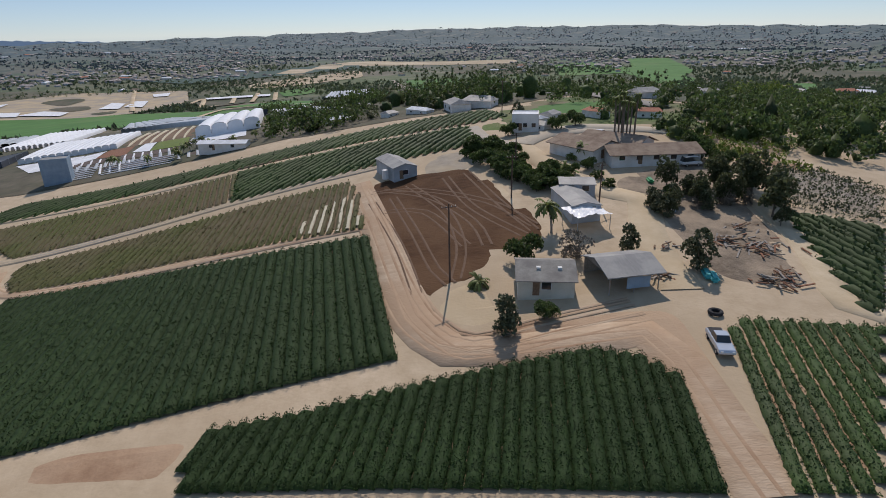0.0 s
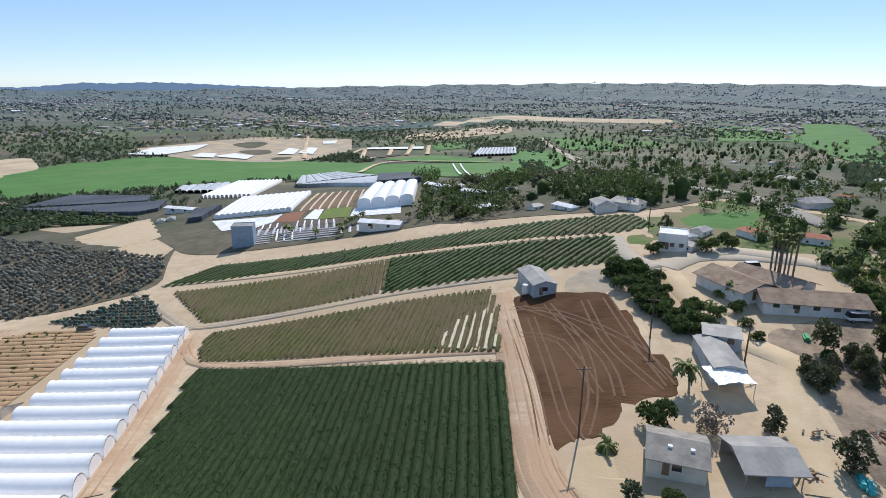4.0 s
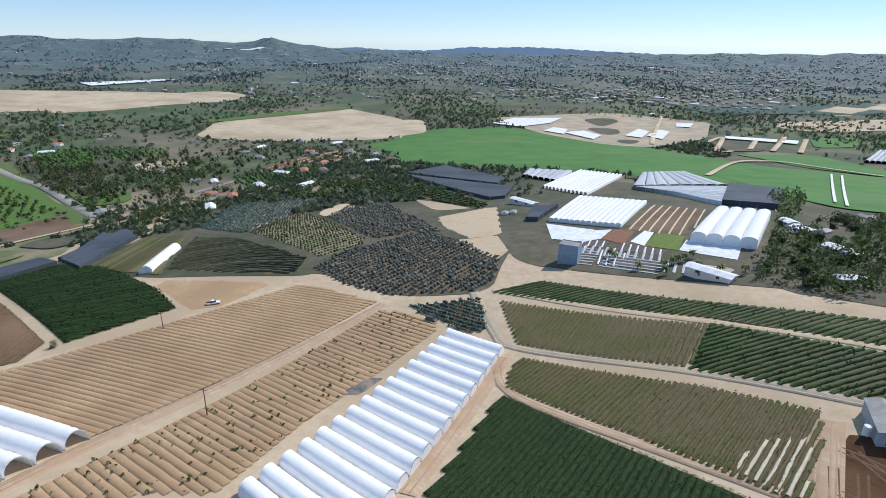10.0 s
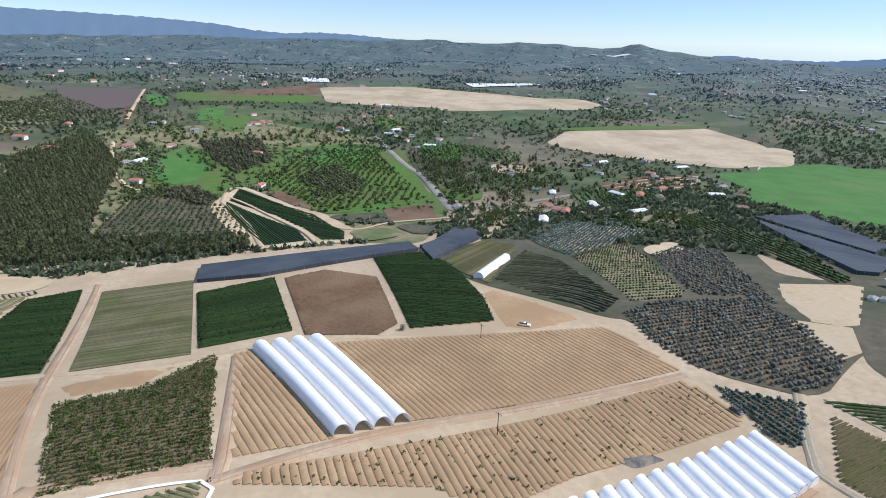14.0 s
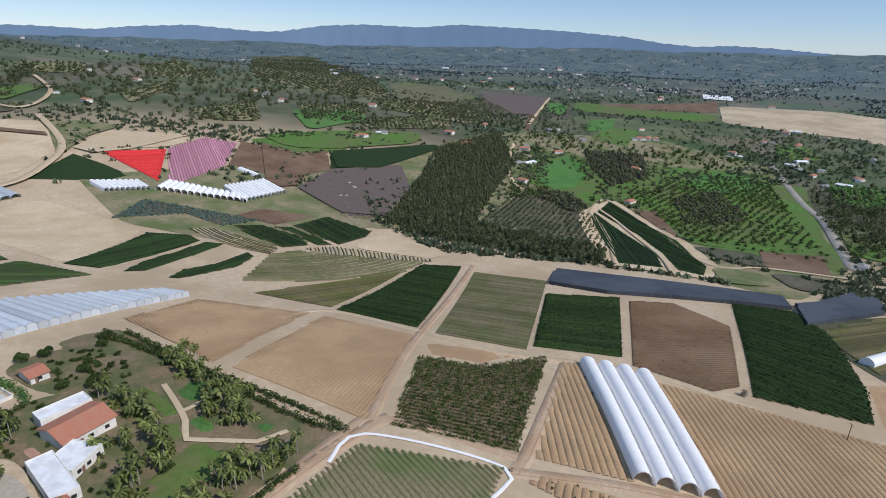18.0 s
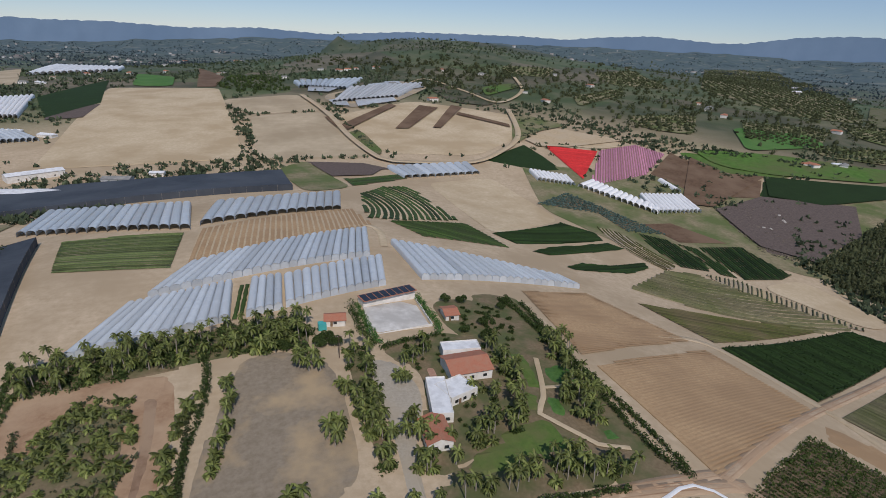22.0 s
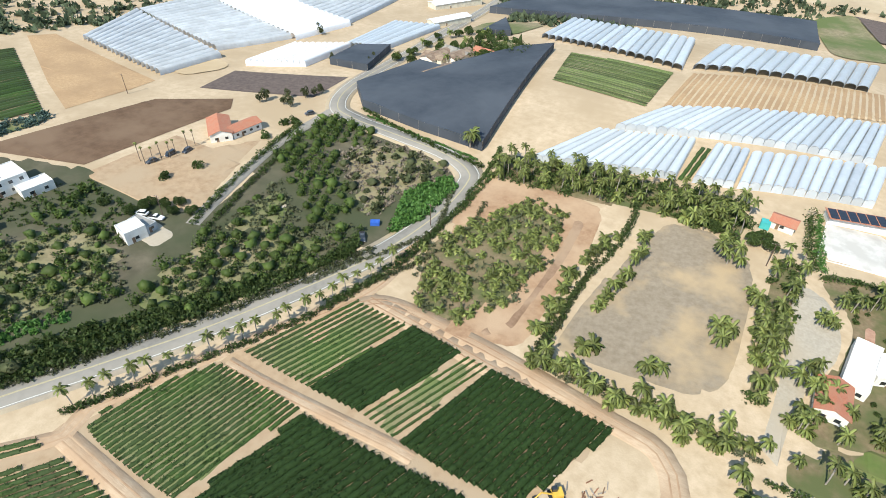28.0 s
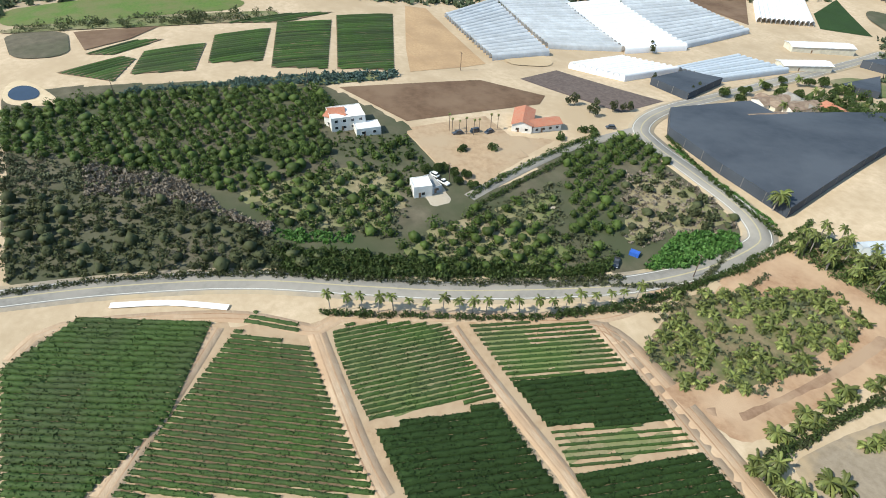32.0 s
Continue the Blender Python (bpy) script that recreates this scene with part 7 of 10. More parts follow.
house("packing_shed", "long cream shed by the road", (209.4, -350.6), (196.1, -379.7), 10, 3.6, 4.6, M["wall_tan"], M["roof_white"], windows=0, category="shed")
for a, b in (((148.0, -241.5), (141.9, -259.5)), ((161.3, -267.0), (158.6, -285.4)), ((150.0, -273.1), (147.1, -291.2))):
    house("roadside_house", "grey-roofed house behind the shade house", a, b, 9, 2.9, 4.4, M["wall_white"], M["roof_brown"], windows=2)
soil([(301.6, 61.8), (309.0, 59.3), (308.4, 53.6), (299.4, 48.5), (291.5, 49.2), (291.2, 55.3), (294.5, 59.7)], "water", "dark farm pond", "pond")
soil([(292.1, 63.8), (314.1, 62.9), (318.0, 56.3), (295.6, 44.4), (281.6, 40.0), (283.4, 50.8)], "dirt_pale", "pale bank round the pond", lift=0.2)
# excavator on the bare ground
x, y = (8.1, -64.0)
t = thing("excavator", x, y, ground_z(x, y), 40)
part("track_base", boxm(-1.6, -1.2, -0.1, 1.6, 1.2, 0.7), M["black"], t)
part("cab_body", boxm(-1.3, -1.0, 0.75, 1.0, 1.0, 1.7), M["paint_yellow"], t)
part("cab", boxm(-0.1, -0.9, 1.7, 1.0, 0.0, 2.7), M["glass"], t)
part("boom", rod(bmesh.new(), (1.0, 0.3, 1.5), (3.6, 0.3, 3.0), 0.22, 0.18, 6), M["paint_yellow"], t)
part("arm", rod(bmesh.new(), (3.6, 0.3, 3.0), (4.8, 0.3, 1.0), 0.17, 0.13, 6), M["paint_yellow"], t)
part("bucket", boxm(4.4, -0.2, 0.3, 5.2, 0.8, 1.0), M["black"], t)
tagged(t, "yellow tracked excavator beside a brush heap", "excavator")
lumber_heap("brush_heap", "heap of cleared palm trunks and brush", *(0.0, -65.5), 90, 1.6, 4.2, SCRAP)

# ---------------------------------------------------------------- trees and palms
T_ROUND = tree_kind("shade_tree", "dense dark green shade tree", 1.6, 2.6, 3.6, 1700, 0.32, M["leaf"], M["bark"], 3)
T_LIGHT = tree_kind("young_tree", "airy light green tree", 1.6, 2.2, 3.6, 900, 0.36, M["leaf_olive"], M["bark"], 4)
T_GUM = tree_kind("gum_tree", "tall open grey-green gum tree", 4.0, 3.2, 6.5, 1100, 0.5, M["leaf_gum"], M["bark"], 5)
T_BARE = tree_kind("bare_tree", "leafless tree with a haze of grey twigs", 1.2, 3.0, 3.6, 900, 0.28, M["twig"], M["bark"], 6)
T_BUSH = tree_kind("bush", "rounded green garden bush", 0.4, 1.5, 1.8, 240, 0.4, M["leaf"], M["bark"], 7)
P_QUEEN = palm_kind("queen_palm", "slender palm with arching feather fronds", 6.0, 16, 2.6, 0.95, 0.5, M["leaf_palm"], M["wood_grey"], 8, 0.14)
P_DATE = palm_kind("date_palm", "short stout palm with a wide yellow-green crown", 1.1, 24, 2.9, 0.8, 0.1, M["leaf_palm"], M["bark"], 9, 0.26)
P_MID = palm_kind("feather_palm", "leaning palm with full feathery crown", 3.8, 20, 2.9, 0.95, 0.6, M["leaf_palm"], M["wood_grey"], 10, 0.16)
P_FAN = palm_kind("fan_palm", "tall thin palm with a small round crown", 10.5, 24, 1.5, 1.25, 0.3, M["leaf_palm"], M["bark"], 12, 0.2)
KINDS = [T_ROUND, T_LIGHT, T_GUM, T_BARE, T_BUSH, P_QUEEN, P_DATE, P_MID, P_FAN]


def line_of(kind, pts, gap, group, lo=0.8, hi=1.2, jitter=0.5):
    k = 1.3 if kind is not P_QUEEN else 1.0
    lo, hi = lo * k, hi * k
    for x, y in along(pts, gap * (0.75 if kind is not P_QUEEN else 1.0), 0, jitter):
        plant_at(kind, float(x), float(y), float(lo + (hi - lo) * RNG.random()), None, group)


# farmyard
for kind, s, spots in ((T_ROUND, 1.15, [(12.2, 84.2)]), (T_LIGHT, 1.0, [(7.3, 64.2)]), (T_ROUND, 0.65, [(13.1, 66.7)]), (T_BARE, 1.0, [(20.7, 84.0)]), (T_LIGHT, 0.85, [(29.0, 84.8)]), (T_LIGHT, 1.15, [(37.5, 78.2)]),
                       (T_ROUND, 1.0, [(8.5, 136.2), (12.2, 131.1), (16.4, 139.4)]), (T_ROUND, 0.8, [(17.4, 120.6), (19.3, 116.5), (22.9, 113.5), (16.2, 125.5), (21.7, 120.7), (25.0, 115.6)]), (T_LIGHT, 0.75, [(42.8, 103.1), (49.4, 106.2), (39.7, 97.2), (47.3, 107.7), (48.0, 100.1)]),
                       (T_GUM, 1.0, [(58.7, 105.5)]), (T_GUM, 0.95, [(58.3, 96.7)]), (T_ROUND, 1.1, [(59.1, 129.9)]), (T_ROUND, 0.9, [(60.8, 124.3), (62.8, 125.9)]), (T_LIGHT, 1.0, [(22.7, 180.4)]), (T_BARE, 0.6, [(-221.1, 14.4)]),
                       (T_ROUND, 0.7, [(31.9, 125.1), (27.5, 122.2)]), (T_LIGHT, 0.7, [(38.8, 99.1), (38.4, 102.6)]), (T_BUSH, 1.0, [(33.4, 113.9), (32.4, 119.3), (27.4, 110.2)]), (P_MID, 0.9, [(32.0, 131.3)]), (P_DATE, 0.8, [(30.0, 133.1), (25.3, 126.7), (27.1, 126.2)])):
    for x, y in spots:
        plant_at(kind, x, y, s)
plant_at(P_MID, *(18.4, 93.8), 1.3)
plant_at(P_DATE, *(4.8, 77.2), 0.9)
for x, y in [(41.7, 140.2), (43.2, 142.1), (43.7, 140.0), (45.5, 142.9), (45.3, 139.8), (47.0, 141.6), (44.4, 143.5)]:
    plant_at(P_FAN, x, y, 1.0 + 0.2 * RNG.random(), None, "tall palms behind the ranch house")
for x, y in [(195.3, -107.5), (193.3, -109.9), (193.1, -113.4), (191.1, -115.9), (192.0, -119.3), (192.1, -125.2), (192.9, -129.3), (198.5, -107.8)]:
    plant_at(P_FAN, x, y, 0.62 + 0.15 * RNG.random(), None, "palms in the dusty yard")
for x, y in [(-97.9, 208.1), (-110.5, 208.0), (-73.6, 221.9), (-90.2, 219.0)]:
    plant_at(P_MID, x, y, 0.9)
plant_at(P_MID, *(95.0, -187.8), 2.0)
for x, y in fill([(38.0, 101.3), (45.1, 112.5), (60.7, 119.0), (59.3, 106.1), (59.8, 93.2), (53.5, 88.6), (51.2, 98.0), (43.2, 93.3)], 12):
    plant_at(T_GUM if RNG.random() < 0.5 else T_BARE, float(x), float(y), float(0.4 + 0.35 * RNG.random()), None, "scrubby yard trees")
for x, y in fill([(8.8, 140.4), (15.5, 140.1), (22.3, 114.9), (18.8, 112.3), (12.0, 126.0)], 18):
    plant_at(T_ROUND, float(x), float(y), float(0.55 + 0.3 * RNG.random()), None, "trees along the ploughed lot")
# roadside row
line_of(P_QUEEN, [(118.7, -24.6), (108.8, -43.2), (95.6, -67.9), (87.5, -88.4), (81.3, -113.5)], 4.6, "roadside row of slender palms", 0.85, 1.1, 0.3)

def hedge(pts, label, key="leaf", rx=1.2, rz=1.6, gap=1.2, n=60, size=0.38):
    o = plant_stuff("hedge", along(pts, gap, 0, 0.25), n, rx, rz, rz * 0.3, size, M[key], 0.18)
    tagged(o, label, "hedge", kind="stuff")


hedge([(-103.6, -209.6), (-103.9, -173.7), (-104.5, -147.1), (-105.2, -113.1), (-105.5, -90.8)], "clipped dark hedge along the estate boundary")
hedge([(117.6, -23.0), (107.1, -42.4), (94.3, -67.1), (86.0, -87.3), (79.4, -111.8), (78.3, -136.6), (78.4, -159.8)], "low dark hedge along the road")
hedge([(77.3, -172.8), (77.3, -147.3), (80.1, -121.6), (83.4, -100.9), (88.1, -85.8)], "dark hedge along the road")
hedge([(150.6, -190.9), (119.7, -185.7), (87.5, -180.6)], "green verge hedge beside the shade house", "leaf_bright", 1.0, 0.9)
hedge([(150.5, -91.0), (157.8, -113.0), (166.9, -147.5), (170.5, -169.0)], "dark hedge along the narrow lane", rx=1.5, rz=1.8)
hedge([(144.6, -91.3), (151.8, -117.0), (158.8, -144.4)], "dark hedge along the narrow lane", rx=1.5, rz=1.8)


def orchard(poly, direction, label, spacing=5.5, gap=5.0, n=80, rx=2.2, rz=2.6, size=0.75, key="leaf_orchard", ground="scrub", vary=0.2, core=True, shift=0.16):
    soil(poly, ground, "leaf litter and weeds under trees")
    pts = row_points(poly, direction, spacing, gap, shift)
    pts = pts[RNG.random(len(pts)) > 0.05]
    tagged(plant_stuff("orchard_trees", pts, n, rx, rz, rz * 0.45, size, M[key], vary), label, "trees", kind="stuff")
    if core:
        tagged(core_stuff("orchard_shade", pts, rx * 0.7, rz * 0.85, 0.2, M[key], vary), "inner foliage of " + label, "trees", kind="stuff")


OD = [(220.0, 24.2), (249.7, -48.2)]
orchard([(285.0, 63.4), (283.1, 19.8), (258.6, -65.6), (235.9, -70.4), (226.5, -56.8), (200.3, -55.6), (194.2, -46.5), (187.1, -24.8), (187.7, -10.7), (207.5, 5.9), (227.1, 33.4), (247.3, 61.5)], OD, "dense dark green avocado orchard", 4.9, 4.3, 110, 2.5, 3.0, 0.46, ground="scrub")
orchard([(187.7, -10.7), (187.1, -24.8), (194.2, -46.5), (187.4, -62.8), (178.6, -73.5), (160.1, -73.5), (139.2, -56.4), (163.1, -20.7)], OD, "thinner avocado orchard on dry ground", 5.8, 5.0, 90, 2.1, 2.5, 0.46, ground="dry_grass", vary=0.3)
orchard([(221.6, 60.4), (204.6, 34.3), (198.8, 14.7), (169.2, -12.6), (152.2, -17.9), (142.0, -29.9), (132.6, -34.2), (154.1, 13.0), (169.0, 57.9)], OD, "grey-green orchard trees with bare brown ground between", 6.2, 5.4, 70, 2.0, 2.8, 0.5, ground="scrub", key="leaf_gum", vary=0.35)
orchard([(135.2, -54.6), (141.3, -70.1), (142.1, -91.0), (131.4, -96.4), (119.1, -111.9), (110.8, -108.1), (105.1, -120.3), (102.3, -99.5), (120.2, -57.7)], OD, "orchard trees below the white house", 5.4, 4.8, 100, 2.3, 2.8, 0.46, ground="dry_grass")
orchard([(162.7, -141.4), (166.3, -181.9), (131.2, -177.4), (133.6, -167.5), (142.9, -158.0), (109.0, -126.2), (115.7, -111.8), (148.9, -134.0)], OD, "close-set avocado orchard at the road bend", 5.0, 4.6, 110, 2.4, 2.9, 0.46)
orchard([(142.5, -93.6), (146.4, -129.4), (118.7, -112.8), (131.4, -96.4)], OD, "scattered shrubs on dry grass", 9.0, 8.0, rx=1.6, rz=1.6, ground="dry_grass", vary=0.4)
orchard([(140.7, -157.6), (130.2, -176.4), (98.6, -172.3), (92.2, -166.4), (101.4, -147.5), (100.0, -130.8), (107.4, -126.0)], OD, "scattered shrubs on brown ground", 6.5, 6.0, rx=1.8, rz=1.5, ground="dry_grass", key="leaf_gum", vary=0.5)
orchard([(198.7, -57.4), (182.3, -75.2), (196.8, -86.7), (194.3, -77.8), (198.5, -67.1)], OD, "shrubs below the white villa", 6, 5)
for q, c, key, r, lab in (([(91.5, -124.1), (100.2, -146.4), (92.2, -165.0), (85.4, -159.3), (87.0, -133.2)], 420, "leaf_bright", 1.2, "bright green cane thicket"), ([(227.1, 33.4), (207.5, 5.9), (168.4, -14.3), (163.1, -20.7), (158.6, -17.7), (169.2, -12.6), (199.5, 16.5), (205.3, 34.3)], 420, "twig", 1.2, "grey dry brush in the gully"),
                       ([(163.5, -18.6), (146.8, -44.9), (143.7, -42.8), (152.7, -24.1)], 90, "leaf_bright", 0.7, "bright green weeds along the gully"), ([(152.2, -17.9), (125.0, -62.1), (101.9, -99.1), (100.8, -119.1), (95.1, -107.3), (129.6, -33.2), (140.0, -18.4)], 620, "leaf", 1.5, "roadside trees and brush"),
                       ([(285.5, 31.1), (274.4, -72.0), (266.6, -111.9), (258.2, -108.2), (261.3, -67.8), (283.1, 19.8)], 380, "crop_teal", 1.3, "grey-green brush on the bank"), ([(405.0, 71.7), (402.2, 34.6), (381.8, -83.3), (362.7, -71.4), (372.1, -8.8), (396.5, 71.1)], 200, "leaf_gum", 2.2, "scrubby bank below the golf green")):
    soil(q, "dry_grass", "dry ground under " + lab)
    tagged(plant_stuff("brush", fill(q, c), 40, r, r * 1.1, r * 0.4, 0.55, M[key], 0.35), lab, "brush", kind="stuff")

# ---------------------------------------------------------------- hillsides and valley
for q, key, lab in (([(-698.0, 463.9), (-744.3, 755.6), (-680.7, 793.7), (-395.0, 744.8), (-220.4, 679.9), (-87.9, 723.3), (-47.3, 421.3), (-132.2, 418.6), (-282.6, 482.9), (-388.5, 446.6), (-508.0, 422.7)], "grass_bright", "wide bright green meadow"),
                    ([(25.0, 195.6), (37.7, 210.0), (63.1, 218.1), (52.4, 196.0), (34.2, 187.3)], "grass_bright", "bright green paddock"), ([(-750.4, 569.8), (-776.5, 706.9), (-495.4, 810.8), (-281.2, 600.8), (-382.5, 444.9), (-527.3, 394.9)], "grass_bright", "wide bright green meadow"),
                    ([(-66.3, 1201.7), (12.6, 1280.0), (71.4, 1091.5), (11.3, 985.5)], "grass_bright", "green paddock among trees"), ([(542.2, 1763.0), (659.1, 1764.6), (547.3, 1292.2), (360.7, 952.1), (429.6, 1347.5)], "grass_bright", "green paddock among trees"),
                    ([(534.5, 906.4), (565.6, 893.6), (288.9, 443.9), (248.4, 405.2)], "grass_bright", "golf green among trees"), ([(-492.6, 1498.8), (-279.0, 1942.3), (231.0, 1889.2), (215.2, 1752.1), (-215.0, 1735.9), (-378.8, 1429.4)], "dirt_far", "pale dry river flat"),
                    ([(-970.1, 314.1), (-1107.4, 401.8), (-1133.3, 711.9), (-950.6, 716.5), (-787.8, 653.4), (-735.4, 520.4), (-858.9, 375.6)], "dirt_far", "bare brown hilltop field"), ([(-1123.2, 362.1), (-1160.9, 537.8), (-1149.7, 722.4), (-1117.2, 701.7), (-1107.4, 401.8)], "grass_hill", "green strip along a field"),
                    ([(-1727.1, -129.8), (-1842.5, 131.3), (-1479.5, 634.8), (-1391.4, 551.1), (-1396.7, 149.8), (-1408.0, -91.4)], "dirt_far", "wide bare tan field"), ([(-1453.0, -391.8), (-1819.3, -143.5), (-1571.7, -115.9), (-1465.5, -275.9)], "brown", "brown tilled hillside"), ([(-1454.6, -440.9), (-1461.5, -286.8), (-1538.1, -111.2), (-1394.4, -108.6), (-1291.1, -394.8)], "grass_hill", "green strip on a hillside"),
                    ([(-1354.9, -519.8), (-1352.7, -480.8), (-953.9, -369.3), (-929.7, -367.5)], "brown", "brown tilled hillside"), ([(-725.6, -253.0), (-856.3, -256.4), (-756.3, -155.2), (-643.7, -168.0), (-608.0, -145.3), (-614.2, -205.7)], "grass_hill", "green grassy slope"), ([(-644.7, -114.5), (-810.7, -67.7), (-901.1, 59.2), (-641.4, 71.6), (-590.4, 89.9), (-516.9, 73.0), (-538.8, -25.5)], "grass_hill", "green grassy slope with orchard rows"),
                    ([(-810.2, -74.8), (-848.4, 7.0), (-716.3, -9.6), (-728.0, -62.7)], "grass_bright", "vivid green clearing"), ([(-537.5, 13.4), (-532.9, 75.3), (-502.5, 78.8), (-478.7, 28.0)], "dry_grass", "dry terrace plots"), ([(-498.9, -14.9), (-491.6, 28.8), (-479.8, 67.6), (-405.9, 39.9), (-424.5, -9.6)], "dry_grass", "dry terrace plots"),
                    ([(192.2, -588.4), (216.4, -1099.6), (44.8, -1042.2), (7.8, -592.8)], "dirt_pale", "wide bare tan field"), ([(-0.2, -789.6), (-101.0, -799.9), (-125.5, -584.9), (-3.7, -589.7)], "dirt_far", "wide bare grey-tan field"), ([(40.6, -912.2), (-73.4, -942.5), (-101.9, -806.4), (-0.4, -799.8)], "dirt_far", "bare grey-tan field"),
                    ([(-109.5, -775.6), (-239.4, -858.8), (-360.7, -753.5), (-326.7, -651.6), (-235.5, -577.7), (-137.2, -595.8)], "dirt_pale", "wide bare tan field"), ([(-324.0, -629.3), (-393.9, -685.7), (-453.9, -601.1), (-400.3, -588.6)], "dirt_pale", "bare tan rise"),
                    ([(185.0, -1111.6), (223.8, -1437.5), (132.9, -1281.6), (119.2, -1085.0)], "grass_bright", "small green field"), ([(79.2, -1064.7), (106.6, -1579.3), (40.0, -1251.7), (50.0, -1056.1)], "brown", "brown field"), ([(-238.6, -564.4), (-311.9, -614.7), (-315.4, -571.1), (-314.6, -513.5), (-278.7, -530.7)], "crop_dark", "dark green terraces"),
                    ([(-415.1, -506.1), (-491.8, -570.2), (-500.4, -495.0), (-426.2, -447.5)], "brown", "brown planted slope"), ([(-424.1, -441.0), (-480.8, -480.7), (-537.6, -470.1), (-492.1, -427.2)], "brown", "brown planted slope"), ([(-535.4, -465.8), (-579.7, -467.2), (-519.0, -410.0), (-492.7, -424.5)], "crop_dark", "dark green block"),
                    ([(-496.7, -432.0), (-553.9, -476.9), (-696.7, -423.2), (-692.7, -406.4), (-576.9, -398.2)], "crop_dark", "dark green block on a rise"), ([(-499.8, -575.7), (-630.8, -515.0), (-581.3, -468.6), (-508.6, -496.3)], "grass_hill", "green grass below woods"), ([(-48.7, -570.6), (-105.3, -558.9), (-129.5, -534.4), (-77.7, -529.6)], "purple", "dark purple crop strip"),
                    ([(573.3, -1414.4), (518.1, -1703.0), (378.0, -1194.1), (569.7, -1206.0)], "dirt_far", "bare tan plots"), ([(292.4, -990.1), (244.2, -1250.5), (195.7, -918.7), (239.4, -818.9)], "crop_dark", "dark green block"), ([(244.1, -879.1), (193.8, -908.8), (197.1, -815.0), (236.5, -807.7)], "purple", "dark crop block"),
                    ([(287.2, -569.6), (222.5, -568.9), (219.1, -509.3), (276.6, -545.7)], "scrub", "dull green plot"), ([(-1261.4, -882.4), (-1414.4, -930.4), (-1266.8, -621.5), (-1041.1, -611.8)], "grass_hill", "grey-green field on a hill"), ([(-1396.3, -678.6), (-1472.3, -516.6), (-1182.9, -434.2), (-1155.5, -538.2)], "purple", "dusky ploughed field on a hill"),
                    ([(453.4, 75.6), (457.2, 31.3), (413.0, -68.9), (391.6, -57.2), (399.1, 28.7), (411.2, 72.2)], "lawn", "green fairways of a golf course"), ([(298.4, -510.8), (317.3, -568.5), (241.1, -502.0), (269.3, -478.4)], "crop_dark", "dark green field"), ([(362.7, -417.3), (347.0, -484.5), (294.6, -425.2), (346.6, -420.8)], "brown", "brown field"),
                    ([(298.1, -204.6), (272.3, -212.4), (251.6, -205.6), (263.0, -176.2)], "dirt_pale", "dusty lane ends"), ([(-1581.2, 197.8), (-1584.2, 599.1), (-1467.6, 631.7), (-1355.4, 274.8), (-1354.9, 164.7)], "dirt_far", "bare tan valley field"), ([(-928.1, 711.1), (-888.0, 736.3), (-758.9, 634.1), (-715.7, 542.5)], "dirt_far", "bare tan hilltop")):
    soil(q, key, lab)
RED = [(-336.5, -608.4), (-395.2, -582.8), (-324.0, -496.6)]
PINK = [(-401.1, -586.4), (-462.7, -602.6), (-480.2, -565.6), (-406.0, -502.3), (-334.0, -482.1), (-330.1, -490.0)]
crop(RED, [RED[0], RED[1]], "red_flower", "red_flower", "brilliant red ranunculus field", 2.2, 2.05, 0.3, 5.0, name="flower_rows")
crop(PINK, [PINK[0], PINK[4]], "pink_soil", "pink_flower", "dusty pink flower field", 2.8, 1.9, 0.4, 6.0, name="flower_rows")
soil([(-568.0, -157.0), (-606.0, -156.0), (-662.0, -143.0), (-549.0, -41.0), (-474.0, -8.0), (-428.0, -8.0), (-420.0, -88.0)], "dirt_pale", "pale dirt paths round two dark plots", lift=0.75)
for q in ([(-598.8, -143.1), (-648.4, -142.9), (-546.2, -52.2), (-472.1, -20.0), (-437.7, -18.9), (-442.3, -37.2), (-492.5, -56.5), (-548.8, -91.0)], [(-577.4, -144.6), (-593.5, -144.8), (-522.0, -86.7), (-488.2, -62.1), (-441.8, -49.3), (-431.7, -80.3)]):
    tagged(patch("field_soil", q, M["crop_dark"], 0.95), "dark green plot with pale paths", "field", kind="structure")
    tagged(rows("crop_rows", q, [q[0], q[-1]], 2.4, 2.2, 0.9, 5.0, M["crop_dark"], 0.0, 0.1, 0.9), "dark green field above the black net", "crop", kind="stuff")
bushes([(-414.2, -402.7), (-480.4, -415.4), (-506.9, -398.8), (-398.7, -299.2), (-386.5, -320.9)], [(-415.8, -399.2), (-418.6, -321.1)], "purple", "twig", "grey leafless shrubs among boulders", 3.4, 2.4, 14, 1.0, 0.8, 0.5)
bushes([(-234.9, -428.6), (-283.0, -459.1), (-299.6, -419.1), (-322.0, -358.8), (-287.4, -365.9), (-285.4, -407.5)], [(-235.3, -415.1), (-318.3, -442.8)], "crop_soil", "crop_teal", "blue-green shrubs on a bank", 3.2, 2.0, 16, 1.2, 0.9, 0.6, core=True)
for x, y in [(-473.3, -384.8), (-466.5, -374.0), (-436.8, -359.6), (-464.9, -370.7), (-431.7, -363.1)]:
    bm = bmesh.new()
    bmesh.ops.create_icosphere(bm, subdivisions=2, radius=1.8)
    for v in bm.verts:
        v.co *= 1 + random.uniform(-0.18, 0.18)
    o = new("boulder", bm_mesh("boulder", bm, M["rock"]))
    o.location = (x, y, ground_z(x, y) + 0.5)
    tagged(o, "pale rounded granite boulder", "boulder", "boulders on the slope")


